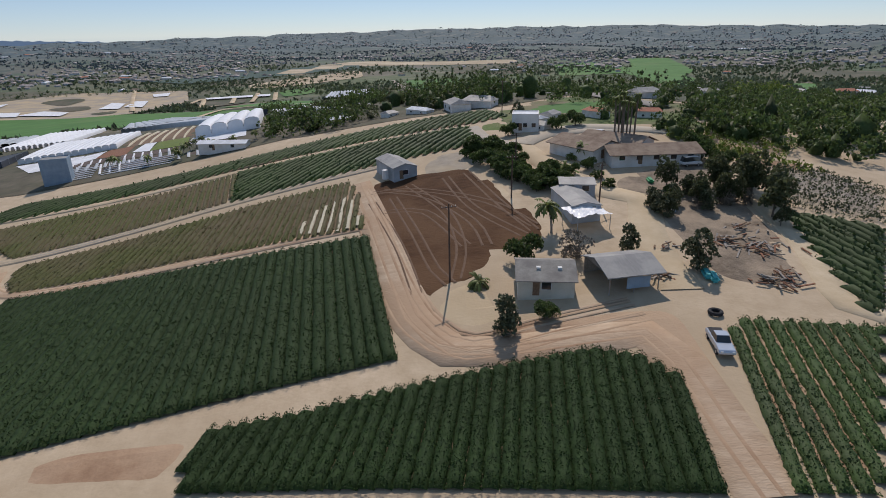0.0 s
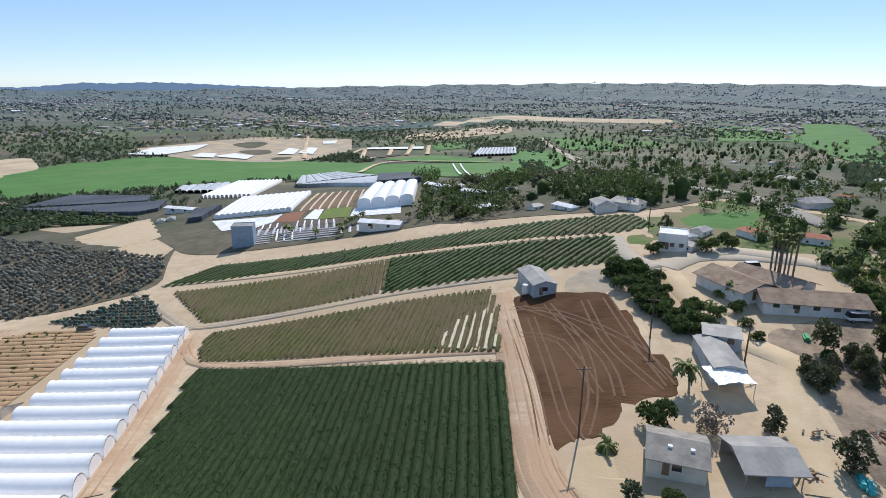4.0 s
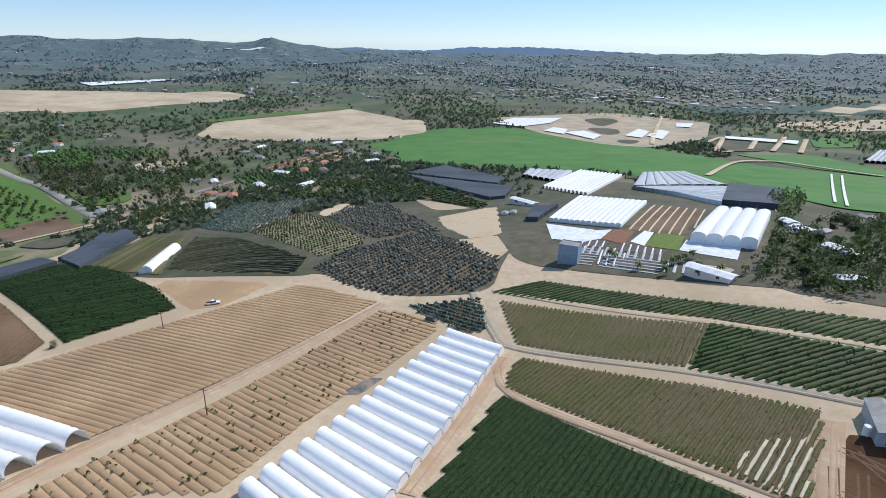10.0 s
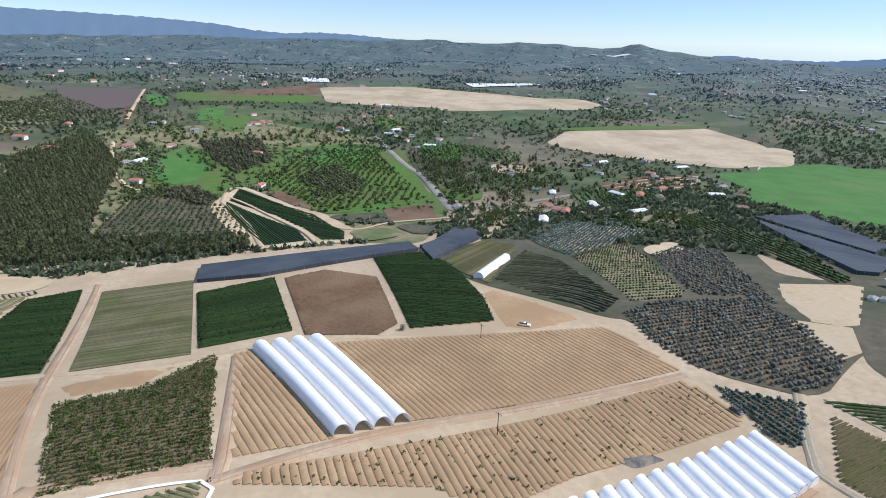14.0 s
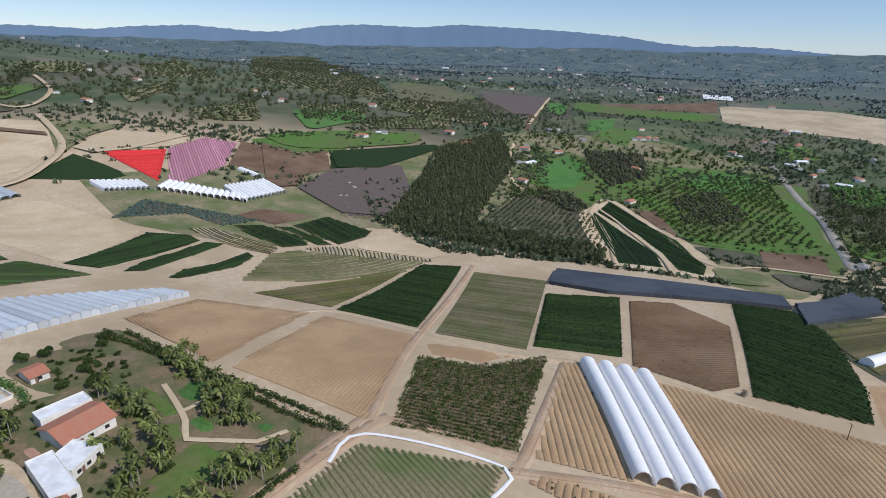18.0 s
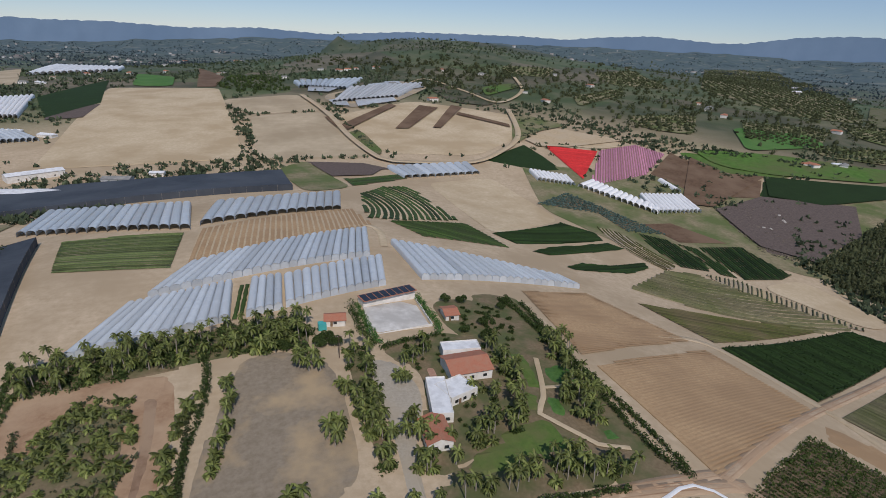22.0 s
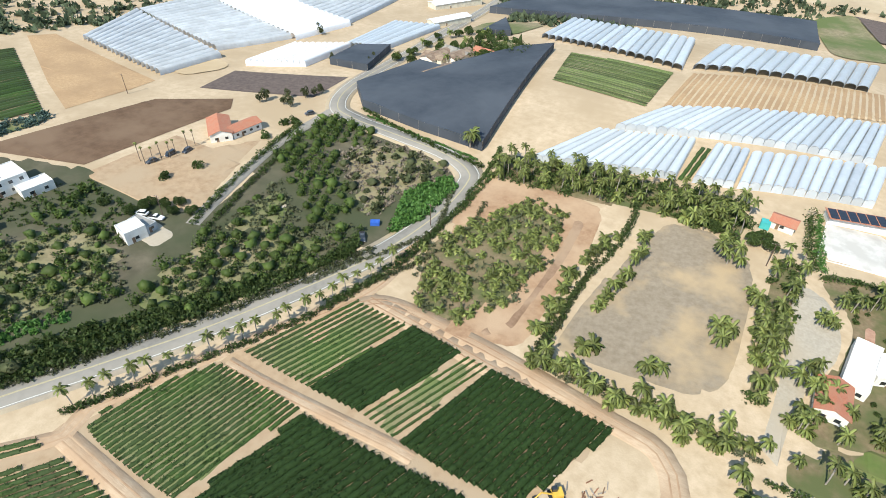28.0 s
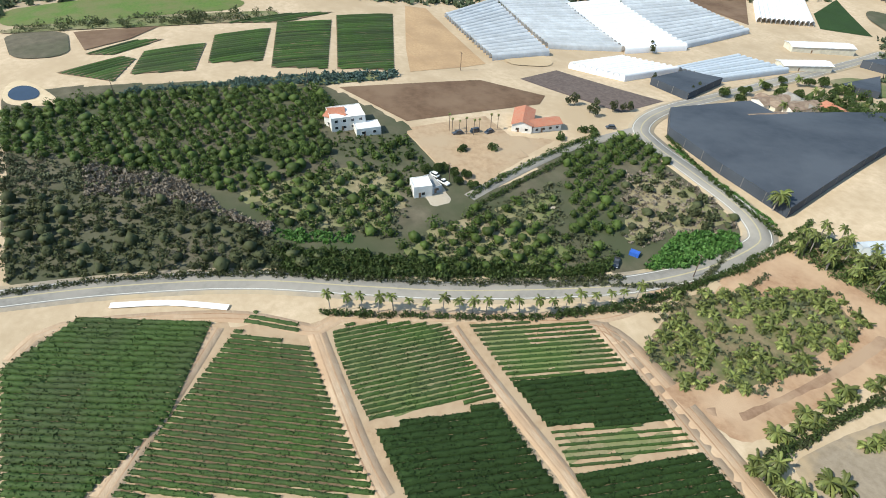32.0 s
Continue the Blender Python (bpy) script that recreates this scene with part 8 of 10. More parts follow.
tagged(plant_stuff("brush", fill([(282.0, 70.0), (247.3, 61.5), (227.1, 33.4), (207.5, 5.9), (200.0, 12.0), (222.0, 62.0), (240.0, 84.0)], 420), 30, 1.3, 1.4, 0.5, 0.5, M["leaf_olive"], 0.4), "grey-green brush in the upper gully", "brush", kind="stuff")


def woods(poly, count, rx, rz, key, label, n=30, size=1.0, core=True):
    TAKEN.append(poly)
    pts = fill(poly, count)
    tagged(plant_stuff("woodland", pts, n, rx, rz, rz * 0.45, size, M[key], 0.3), label, "trees", kind="stuff")
    if core:
        tagged(core_stuff("woodland_shade", pts, rx * 0.5, rz * 0.75, 0.2, M[key], 0.3), "inner foliage of " + label, "trees", kind="stuff")


orchard([(-394.5, -283.6), (-686.2, -397.7), (-861.4, -385.6), (-713.6, -290.1), (-582.8, -259.6), (-471.3, -228.4)], [(-686.2, -397.7), (-861.4, -385.6)], "tall dark eucalyptus plantation", 6, 5, 40, 2.4, 6.5, 1.0, "leaf_gum")
orchard([(-465.5, -226.6), (-466.5, -96.3), (-425.6, -92.1), (-410.5, -138.0), (-391.3, -266.8), (-443.0, -263.4)], [(-465.5, -226.6), (-466.5, -96.3)], "dark windbreak of tall trees", 5, 4.5, 44, 2.4, 6.0, 1.0, "leaf_gum")
orchard([(-477.4, -227.9), (-628.4, -244.8), (-582.2, -144.0), (-483.0, -102.9)], [(-510.1, -224.4), (-510.2, -117.6)], "grey-green olive orchard in dots", 6, 5.5, 24, 1.9, 1.9, 0.8, "leaf_gum", "scrub", core=True)
for q, c, rx, rz, key, lab in (([(141.2, 283.6), (206.8, 271.7), (101.3, 128.3), (91.0, 130.3), (71.5, 149.2), (68.9, 169.8)], 260, 3.2, 4.2, "leaf", "dense green grove behind the ranch"), ([(53.8, 218.3), (103.5, 206.7), (74.6, 152.6), (59.3, 144.3), (52.1, 163.7), (46.2, 179.2)], 42, 2.8, 4, "leaf", "dark garden trees behind the ranch"),
                               ([(-90.5, 1451.6), (66.0, 1547.9), (118.5, 1079.3), (321.2, 1271.5), (360.7, 952.1), (100.7, 257.5), (34.6, 204.4), (-9.5, 208.6), (-85.4, 1031.7)], 230, 4, 8, "leaf", "tall mixed trees in the valley"), ([(-96.1, 310.9), (-33.2, 315.1), (-22.5, 240.2), (-37.0, 217.9), (-63.6, 217.0), (-75.4, 242.9)], 60, 2.6, 3.0, "leaf", "trees below the nursery"), ([(-58.0, 216.0), (-88.0, 330.0), (-42.0, 425.0), (12.0, 400.0), (32.0, 260.0), (14.0, 213.0)], 150, 2.9, 3.6, "leaf_gum", "mixed trees among valley gardens"),
                               ([(-832.7, 89.5), (-785.9, 216.6), (-767.4, 350.6), (-644.7, 352.2), (-507.7, 180.7), (-545.7, 117.8), (-724.6, 74.2)], 240, 3.4, 5.5, "leaf_gum", "trees on the valley slope"), ([(-477.7, 142.3), (-472.9, 201.6), (-474.0, 268.8), (-448.7, 329.7), (-405.3, 250.5), (-447.6, 200.2), (-471.3, 167.0)], 140, 3.0, 3.5, "leaf", "grove on the hillside"),
                               ([(-794.0, -261.4), (-873.1, -223.7), (-804.8, -129.9), (-778.6, -23.6), (-704.8, -42.2), (-668.2, -100.5), (-678.0, -164.4)], 190, 3.4, 4.5, "leaf_gum", "brownish grove on the green slope"), ([(-644.2, -97.7), (-704.3, -35.8), (-664.3, 41.3), (-565.3, 80.1), (-543.2, 32.5), (-559.9, -41.8)], 150, 2.6, 3.0, "leaf", "orchard trees on the green slope"),
                               ([(-1114.4, -433.4), (-959.1, -294.1), (-922.5, -190.7), (-1071.1, -101.7), (-1003.3, -7.7), (-865.1, -55.6), (-883.2, -183.7), (-846.3, -288.8), (-728.0, -296.5)], 230, 3.6, 4.5, "leaf", "trees among hillside houses"), ([(-633.2, -263.4), (-670.0, -231.5), (-610.7, -199.9), (-580.6, -227.5), (-574.2, -242.6)], 70, 3, 4, "leaf", "trees on the slope"),
                               ([(-867.0, 56.6), (-955.2, 137.9), (-836.5, 260.9), (-695.0, 264.8), (-576.4, 155.7), (-583.2, 107.1), (-685.8, 77.0)], 190, 3.8, 6, "leaf_gum", "wooded gully"), ([(-24.5, 265.3), (24.9, 320.5), (26.4, 208.8), (-9.5, 224.1)], 110, 3.5, 6, "leaf", "trees behind the crop strip"),
                               ([(74.0, 568.9), (154.1, 444.4), (127.1, 287.2), (74.8, 162.2), (64.3, 164.9), (62.0, 195.5), (48.9, 230.1), (34.4, 259.2)], 80, 3.4, 4.5, "leaf", "garden trees between houses"), ([(-65.0, 1398.8), (139.5, 1185.6), (470.5, 1251.0), (352.1, 925.1), (82.1, 877.8), (-48.0, 1065.5)], 170, 4, 7, "leaf_gum", "tree belt in the valley"),
                               ([(-317.7, -1105.2), (-550.0, -1235.1), (-931.9, -1383.0), (-1101.7, -1137.6), (-861.6, -857.9), (-554.7, -645.6), (-469.8, -712.5), (-467.0, -835.4), (-350.0, -813.1), (-326.1, -1001.1)], 420, 5, 6, "leaf_gum", "dark chaparral hillside"), ([(-1101.7, -1137.6), (-1194.2, -835.0), (-1114.3, -518.3), (-799.5, -466.4), (-660.5, -646.3), (-658.0, -763.2)], 320, 4.5, 5, "leaf_gum", "groves on the hillside"),
                               ([(-112.3, -1568.3), (-457.5, -1400.3), (-621.2, -1270.3), (-434.0, -989.2), (-293.7, -948.4), (-260.0, -1261.4)], 260, 6, 7, "leaf_gum", "wooded slope below the knoll"), ([(47.1, -1055.8), (39.8, -1240.2), (-68.0, -1223.2), (-68.2, -995.0), (-11.1, -952.3)], 160, 4.5, 5, "leaf", "dark orchard block"), ([(-582.5, -1159.4), (-2451.1, -3139.7), (-1513.8, -1313.9), (-634.1, -522.4), (-566.1, -591.9), (-501.7, -670.5), (-467.8, -841.7)], 480, 4.5, 6, "leaf_gum", "dark wooded hillside"),
                               ([(171.5, -317.2), (166.7, -344.3), (133.3, -334.4), (115.0, -297.1), (130.8, -277.1), (148.5, -268.6)], 60, 2.6, 4, "leaf", "garden trees beside the shade house")):
    woods(q, c, rx, rz, key, lab, *((120, rx * 0.17) if far_of(q) < 420 else (44, rx * 0.24)))

TAKEN.append([(371.8, -361.3), (297.6, -610.5), (134.5, -327.6), (171.6, -304.4), (203.6, -270.2), (259.8, -262.3)])
TAKEN.append([(137.6, -434.2), (-134.5, -593.7), (-116.0, -433.3), (10.1, -385.3)])
TAKEN += [[(-826.2, 869.9), (-720.3, 1124.1), (-499.2, 1141.6), (-411.6, 937.0), (-402.2, 755.6), (-452.9, 723.2), (-620.6, 769.6)], [(-429.2, 962.6), (-302.8, 1060.9), (-255.3, 877.0), (-305.6, 774.1), (-386.0, 881.0)], [(-305.6, 774.1), (-237.4, 873.8), (-128.3, 780.5), (-87.8, 722.3), (-46.6, 415.8), (-83.0, 399.9), (-156.8, 480.2), (-230.1, 542.3)], [(-111.8, -921.2), (-206.3, -1025.6), (-278.4, -1091.2), (-306.6, -992.5), (-261.7, -922.3), (-211.5, -853.7), (-132.8, -813.2), (-111.4, -868.6)], [(-1310.5, -917.2), (-1413.8, -801.8), (-1144.2, -556.4), (-1035.6, -580.3), (-1013.6, -705.0)], [(-1351.7, -653.1), (-1403.9, -504.3), (-1134.8, -428.3), (-1042.2, -474.0), (-1172.1, -570.8)]]
# far country: scattered woods, houses and roofs
g = np.random.default_rng(21)
n = 170000
r, a = 420 * (4400 / 420) ** g.random(n), np.radians(-45 + 340 * g.random(n))
x, y = -r * np.sin(a), r * np.cos(a)
keep = (np.sin(x / 90 + 2 * np.sin(y / 140)) + np.sin(y / 75 + x / 230) + g.normal(0, 0.9, n)) > 0.1
for q in TAKEN:
    keep &= ~inside(q, x, y)
pts = np.stack([x[keep], y[keep]], 1)
rr = r[keep]
# trees past 1900 m take the leaf colour with painted haze
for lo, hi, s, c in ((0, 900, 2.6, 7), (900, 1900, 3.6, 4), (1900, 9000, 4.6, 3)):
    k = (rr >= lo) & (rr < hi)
    tagged(tuft_stuff("far_trees", pts[k], s, M["leaf_far"] if lo < 1900 else M["leaf_haze"], c), "distant dark trees and scrub", "trees", kind="stuff")


def far_house(wall_key, roof_key, label, w, d, h):
    t = thing("far_house", 0, 0, -500)
    part("wall", boxm(-w / 2, -d / 2, -2.5, w / 2, d / 2, h), M[wall_key], t)
    bm = bmesh.new()
    v = [bm.verts.new(p) for p in ((-w / 2 - 0.6, -d / 2 - 0.6, h), (w / 2 + 0.6, -d / 2 - 0.6, h), (w / 2 + 0.6, d / 2 + 0.6, h), (-w / 2 - 0.6, d / 2 + 0.6, h), (-w / 2 + 2, 0, h + 2.2), (w / 2 - 2, 0, h + 2.2))]
    for f in ((0, 1, 5, 4), (2, 3, 4, 5), (1, 2, 5), (3, 0, 4), (3, 2, 1, 0)):
        bm.faces.new([v[i] for i in f])
    part("roof", bm, M[roof_key], t)
    for k in (-0.25, 0.25):
        part("window", boxm(w * k - 0.8, -d / 2 - 0.06, 0.9, w * k + 0.8, -d / 2 + 0.02, 2.3), M["glass"], t)
    KINDS.append(t)
    return tagged(t, label, "house", "distant houses")


HOUSES = [far_house("wall_white", "roof_tile", "distant white house with a terracotta roof", 17, 11, 4.5), far_house("wall_white", "roof_white", "distant long white building", 24, 11, 3.5), far_house("wall_tan", "roof_brown", "distant tan house with a brown roof", 15, 10, 3.6), far_house("wall_white", "roof_grey", "distant white house with a grey roof", 15, 10, 3.6)]
made = 0
for i in range(900):
    rr, aa = 450 * (3200 / 450) ** g.random(), math.radians(-40 + 250 * g.random())
    x, y = -rr * math.sin(aa), rr * math.cos(aa)
    if math.sin(x / 150) + math.sin(y / 190 + 1) < 0.2 or any(bool(inside(q, np.array(x), np.array(y))) for q in TAKEN):
        continue
    plant_at(HOUSES[int(g.integers(0, 4))], x, y, 0.62 + rr / 4500)
    made += 1
    if made >= 190:
        break
for x, y in [(26.1, 175.4), (46.6, 177.9), (62.5, 176.6), (32.8, 178.8), (109.6, 280.8), (194.3, 637.0), (171.1, 767.8), (21.9, 704.8), (-9.2, 218.6), (-42.3, 230.2), (27.1, 164.8), (-63.6, 623.8)]+[(-769.8, -294.5), (-955.0, -149.5), (-1043.0, -35.6), (-1034.5, 40.1), (-1223.0, -6.2), (-607.3, 211.5), (-517.6, 187.2), (-925.6, -319.3)]+[(-787.9, -862.3), (-467.4, -933.5), (-822.7, -320.3), (-643.6, -505.9), (-690.8, -500.1), (-746.7, -802.5)]:
    plant_at(HOUSES[int(g.integers(0, 4))], x, y, 0.62 if math.hypot(x, y) > 420 else 0.42, None)


# towns and scattered roofs across the valley, a few metres each
def town(places, name, label):
    """Small gabled houses joined into one mesh, walls and roofs apart."""
    g2 = np.random.default_rng(31)
    n = len(places)
    w, d, h = 5 + 7 * g2.random(n), 5 + 4 * g2.random(n), 2.6 + 1.6 * g2.random(n)
    big = g2.random(n) < 0.08
    w, d = np.where(big, w * 2.6, w), np.where(big, d * 1.8, d)
    a = g2.random(n) * 3.14
    z = height(places[:, 0], places[:, 1])
    c, s = np.cos(a), np.sin(a)
    def world(lx, ly, lz):
        return np.stack([places[:, 0] + lx * c - ly * s, places[:, 1] + lx * s + ly * c, z + lz], 1)
    k = (np.arange(n) * 8)[:, None, None]
    v = np.stack([world(sx * w / 2, sy * d / 2, lz) for lz in (-3 + 0 * h, h) for sx, sy in ((-1, -1), (1, -1), (1, 1), (-1, 1))], 1).reshape(-1, 3)
    f = (np.array([(0, 1, 5, 4), (1, 2, 6, 5), (2, 3, 7, 6), (3, 0, 4, 7)])[None] + k).reshape(-1, 4)
    tagged(new(name, np_mesh(name, v, f, M["town_wall"])), label, "houses", kind="stuff")
    k = (np.arange(n) * 6)[:, None, None]
    v = np.stack([world(sx * (w / 2 + 0.5), sy * (d / 2 + 0.5), h - 0.1) for sx, sy in ((-1, -1), (1, -1), (1, 1), (-1, 1))] + [world(sx * w / 2, 0 * d, h + 2.0) for sx in (-1, 1)], 1).reshape(-1, 3)
    f = (np.array([(0, 1, 5), (0, 5, 4), (2, 3, 4), (2, 4, 5), (1, 2, 5), (3, 0, 4)])[None] + k).reshape(-1, 3)
    tagged(new("town_roofs", np_mesh("town_roofs", v, f, M["town_roof"])), "roofs of " + label, "houses", kind="stuff")


n = 9000
r, a = 1500 * (4300 / 1500) ** g.random(n), np.radians(np.where(g.random(n) < 0.62, -38 + 95 * g.random(n), 57 + 150 * g.random(n)))
x, y = -r * np.sin(a), r * np.cos(a)
keep = (np.sin(x / 210 + 1.5 * np.sin(y / 330)) + np.sin(y / 170 + x / 410 + 2) + g.normal(0, 0.7, n)) > np.where(np.degrees(a) < 57, 0.1, 1.3)
for q in TAKEN:
    keep &= ~inside(q, x, y)
town(np.stack([x[keep], y[keep]], 1), "town_houses", "distant small houses scattered over the valley")


# ---------------------------------------------------------------- gardens of the estate
soil([(-112.9, -212.4), (-105.1, -147.3), (-101.4, -106.9), (-104.1, -87.9), (-88.1, -88.8), (-48.8, -95.7), (-57.9, -136.7), (-64.3, -172.8), (-90.5, -217.4)], "garden_soil", "brown planted ground of the estate", lift=0.11)
soil([(86.0, -162.3), (74.9, -178.9), (44.2, -176.6), (30.9, -171.7), (28.0, -147.1), (30.9, -120.3), (30.2, -98.6), (45.4, -93.8), (57.6, -93.4)], "dirt_red", "reddish-tan cleared ground round the palm stand")
soil([(43.8, -166.3), (33.4, -164.7), (30.6, -138.3), (35.3, -114.8), (36.5, -99.4), (46.4, -96.6), (41.0, -109.3), (38.3, -126.4), (39.6, -145.3)], "clay", "reddish cleared strip beside palms", lift=0.36)
soil([(72.7, -139.2), (65.9, -152.8), (56.4, -167.6), (43.0, -163.2), (38.4, -137.0), (39.8, -116.4), (50.4, -98.9), (56.2, -97.8), (65.9, -98.0), (77.7, -124.1)], "garden_soil", "weedy grey ground under young palms", lift=0.38)
soil([(13.4, -174.5), (0.2, -180.1), (-15.6, -169.4), (-21.1, -155.1), (-20.8, -117.5), (-15.2, -104.4), (11.6, -101.7), (25.6, -101.4), (24.8, -118.9), (19.1, -148.5)], "paddock", "grey-brown worn paddock with tan patches")
soil([(83.8, -191.3), (-8.7, -202.5), (-15.3, -186.6), (-11.8, -172.0), (-3.9, -177.3), (17.7, -177.2), (76.0, -169.5)], "garden_soil", "leafy ground under a palm belt")
soil([(-23.0, -174.2), (-32.2, -172.9), (-30.5, -137.9), (-27.0, -108.4), (-22.8, -107.7), (-21.7, -136.2)], "garden_soil", "leafy ground under palms")
soil([(-29.1, -164.2), (-37.0, -162.8), (-42.8, -151.0), (-43.8, -138.1), (-37.1, -122.7), (-33.4, -111.6), (-30.8, -88.4), (-25.8, -88.2), (-28.5, -110.7), (-29.8, -130.4)], "gravel", "pale gravel court", "gravel_court", lift=0.40)
soil([(-34.0, -173.3), (-63.8, -178.4), (-74.5, -169.0), (-84.3, -160.5), (-72.0, -120.5), (-66.1, -113.2), (-49.1, -107.3), (-35.4, -102.6), (-34.1, -111.8), (-41.0, -132.6), (-46.2, -151.8), (-37.0, -162.8)], "garden_soil", "planted garden soil round the villa")
soil([(-64.4, -204.9), (-83.8, -209.4), (-99.5, -193.3), (-82.6, -154.3), (-77.7, -161.1), (-63.8, -178.4)], "garden_soil", "brown shrub garden")
soil([(-44.4, -154.2), (-54.7, -159.8), (-55.4, -146.0), (-46.5, -141.3)], "brick", "brick-paved patio", "patio", lift=0.28)
soil([(-69.4, -157.7), (-73.0, -153.8), (-69.9, -141.8), (-65.4, -142.3)], "brick", "brick-paved patio", "patio", lift=0.28)
soil([(-70.9, -133.1), (-73.7, -132.7), (-70.9, -124.3), (-66.6, -121.1)], "brick", "brick-paved patio", "patio", lift=0.28)
soil([(-29.4, -89.7), (-35.4, -102.6), (-52.5, -111.8), (-66.6, -115.2), (-78.0, -122.2), (-87.3, -121.0), (-92.0, -111.3), (-83.7, -89.0), (-65.4, -90.0), (-49.0, -90.7)], "garden_soil", "brown mulched ground round the lawns", lift=0.13)
soil([(-79.8, -156.1), (-91.7, -152.2), (-102.7, -138.9), (-90.5, -107.5), (-79.3, -113.0), (-72.9, -118.8), (-73.1, -136.0)], "garden_soil", "brown mulched ground round the lawns", lift=0.14)
soil([(-51.0, -111.3), (-56.5, -114.5), (-73.0, -121.4), (-78.3, -118.8), (-78.8, -110.3), (-77.7, -104.1), (-69.4, -102.2), (-63.1, -102.9), (-50.9, -100.7), (-42.9, -100.0), (-34.4, -98.9), (-42.3, -102.5)], "lawn", "wide green lawn, worn in places", "lawn", lift=0.42)
soil([(-81.4, -161.3), (-88.0, -158.3), (-87.4, -147.3), (-82.2, -133.7), (-76.7, -123.7), (-71.8, -120.7), (-70.8, -124.4), (-76.9, -137.4), (-79.6, -147.6)], "lawn", "green lawn beside the villa", "lawn", lift=0.42)
soil([(-89.6, -148.0), (-96.8, -151.0), (-103.7, -141.3), (-96.3, -134.6), (-85.4, -136.7)], "leaf_bright", "green lawn patch", "lawn", lift=0.40)
soil([(-83.4, -133.0), (-89.4, -133.3), (-83.7, -118.2), (-80.8, -117.2), (-76.7, -122.3)], "leaf_bright", "green lawn patch", "lawn", lift=0.40)
soil([(-80.4, -113.8), (-83.3, -110.5), (-85.3, -104.0), (-78.1, -105.4)], "leaf_bright", "green lawn patch", "lawn", lift=0.40)
soil([(-84.6, -111.8), (-95.8, -112.9), (-99.9, -111.6), (-94.6, -106.0), (-85.8, -106.3)], "leaf_bright", "green lawn patch", "lawn", lift=0.40)
tagged(strip("garden_path", [(-89.9, -153.0), (-85.1, -140.2), (-80.3, -129.2), (-74.8, -121.2), (-78.3, -115.4), (-81.7, -109.9), (-84.9, -104.8), (-93.7, -101.6)], 1.6, M["dirt_pale"], 0.44), "pale winding garden path", "path", kind="structure")
tagged(strip("garden_path", [(-82.5, -134.3), (-90.7, -134.1), (-102.8, -136.3)], 1.5, M["dirt_pale"], 0.44), "pale winding garden path", "path", kind="structure")

PALM = [P_MID, P_DATE, P_MID, P_QUEEN]


def palms(spots, group, lo=0.8, hi=1.2, kinds=PALM):
    for x, y in spots:
        plant_at(kinds[int(RNG.integers(0, len(kinds)))], float(x), float(y), float(lo + (hi - lo) * RNG.random()), None, group)


palms(fill([(72.7, -139.2), (65.9, -152.8), (56.4, -167.6), (43.0, -163.2), (38.4, -137.0), (39.8, -116.4), (50.4, -98.9), (56.2, -97.8), (67.4, -97.7), (79.3, -123.8)], 175), "stand of young palms", 0.72, 1.12, [P_DATE])
tagged(plant_stuff("undergrowth", fill([(72.7, -139.2), (65.9, -152.8), (56.4, -167.6), (43.0, -163.2), (38.4, -137.0), (39.8, -116.4), (50.4, -98.9), (56.2, -97.8), (67.4, -97.7), (79.3, -123.8)], 240), 22, 1.1, 1.0, 0.3, 0.5, M["leaf_olive"], 0.35), "grey-green undergrowth between young palms", "undergrowth", kind="stuff")
palms(fill([(82.4, -187.4), (-8.8, -200.5), (-15.3, -186.6), (-11.8, -173.7), (18.0, -178.9), (76.6, -171.2)], 135), "palm belt behind the paddock", 0.9, 1.3)
tagged(plant_stuff("undergrowth", fill([(82.4, -187.4), (-8.8, -200.5), (-15.3, -186.6), (-11.8, -173.7), (18.0, -178.9), (76.6, -171.2)], 330), 60, 1.6, 1.8, 0.5, 0.42, M["leaf"], 0.35), "leafy bushes in the palm belt", "bushes", kind="stuff")
palms(fill([(-23.9, -174.4), (-32.2, -172.9), (-30.2, -137.8), (-26.3, -108.3), (-23.2, -107.7), (-22.1, -136.3)], 34), "palms along the gravel court", 0.9, 1.25)
tagged(plant_stuff("undergrowth", fill([(-23.0, -174.2), (-32.6, -173.0), (-30.5, -137.9), (-26.6, -108.4), (-22.8, -107.7), (-21.7, -136.2)], 60), 60, 1.3, 1.4, 0.4, 0.4, M["leaf"], 0.35), "leafy bushes under palms", "bushes", kind="stuff")
palms(along([(15.2, -165.9), (15.5, -146.2), (17.8, -129.8), (19.5, -121.0)], 2.6, 0, 0.6), "palm row along the paddock", 0.9, 1.2, [P_DATE, P_MID])
palms(along([(28.8, -98.8), (13.6, -96.6), (-3.2, -96.7), (-16.7, -96.4), (-29.7, -96.3)], 2.7, 0, 0.8), "palm row along the paddock", 0.95, 1.3, [P_DATE, P_DATE, P_MID])
palms([(31.5, -134.1), (31.4, -119.0), (31.0, -107.7), (6.0, -179.1), (16.9, -106.9), (14.9, -108.3)], "fat palms beside the paddock", 1.3, 1.6, [P_DATE])
palms([(-11.6, -127.2), (-13.3, -123.9), (-14.7, -127.7), (-12.8, -130.2), (-7.5, -164.8), (-10.3, -162.2), (-12.0, -165.6), (-13.9, -161.3), (-9.1, -168.3), (1.2, -105.5), (-3.1, -106.2)], "palm clumps in the paddock", 1.15, 1.45, [P_MID])
palms(fill([(-37.4, -157.0), (-41.8, -157.9), (-40.7, -146.5), (-36.5, -144.2)], 6), "palms on a round bed", 0.9, 1.1)
palms(fill([(-32.9, -126.4), (-40.3, -125.6), (-39.3, -108.9), (-35.4, -102.6), (-32.0, -107.5)], 20), "palms beside the villa", 0.9, 1.2)
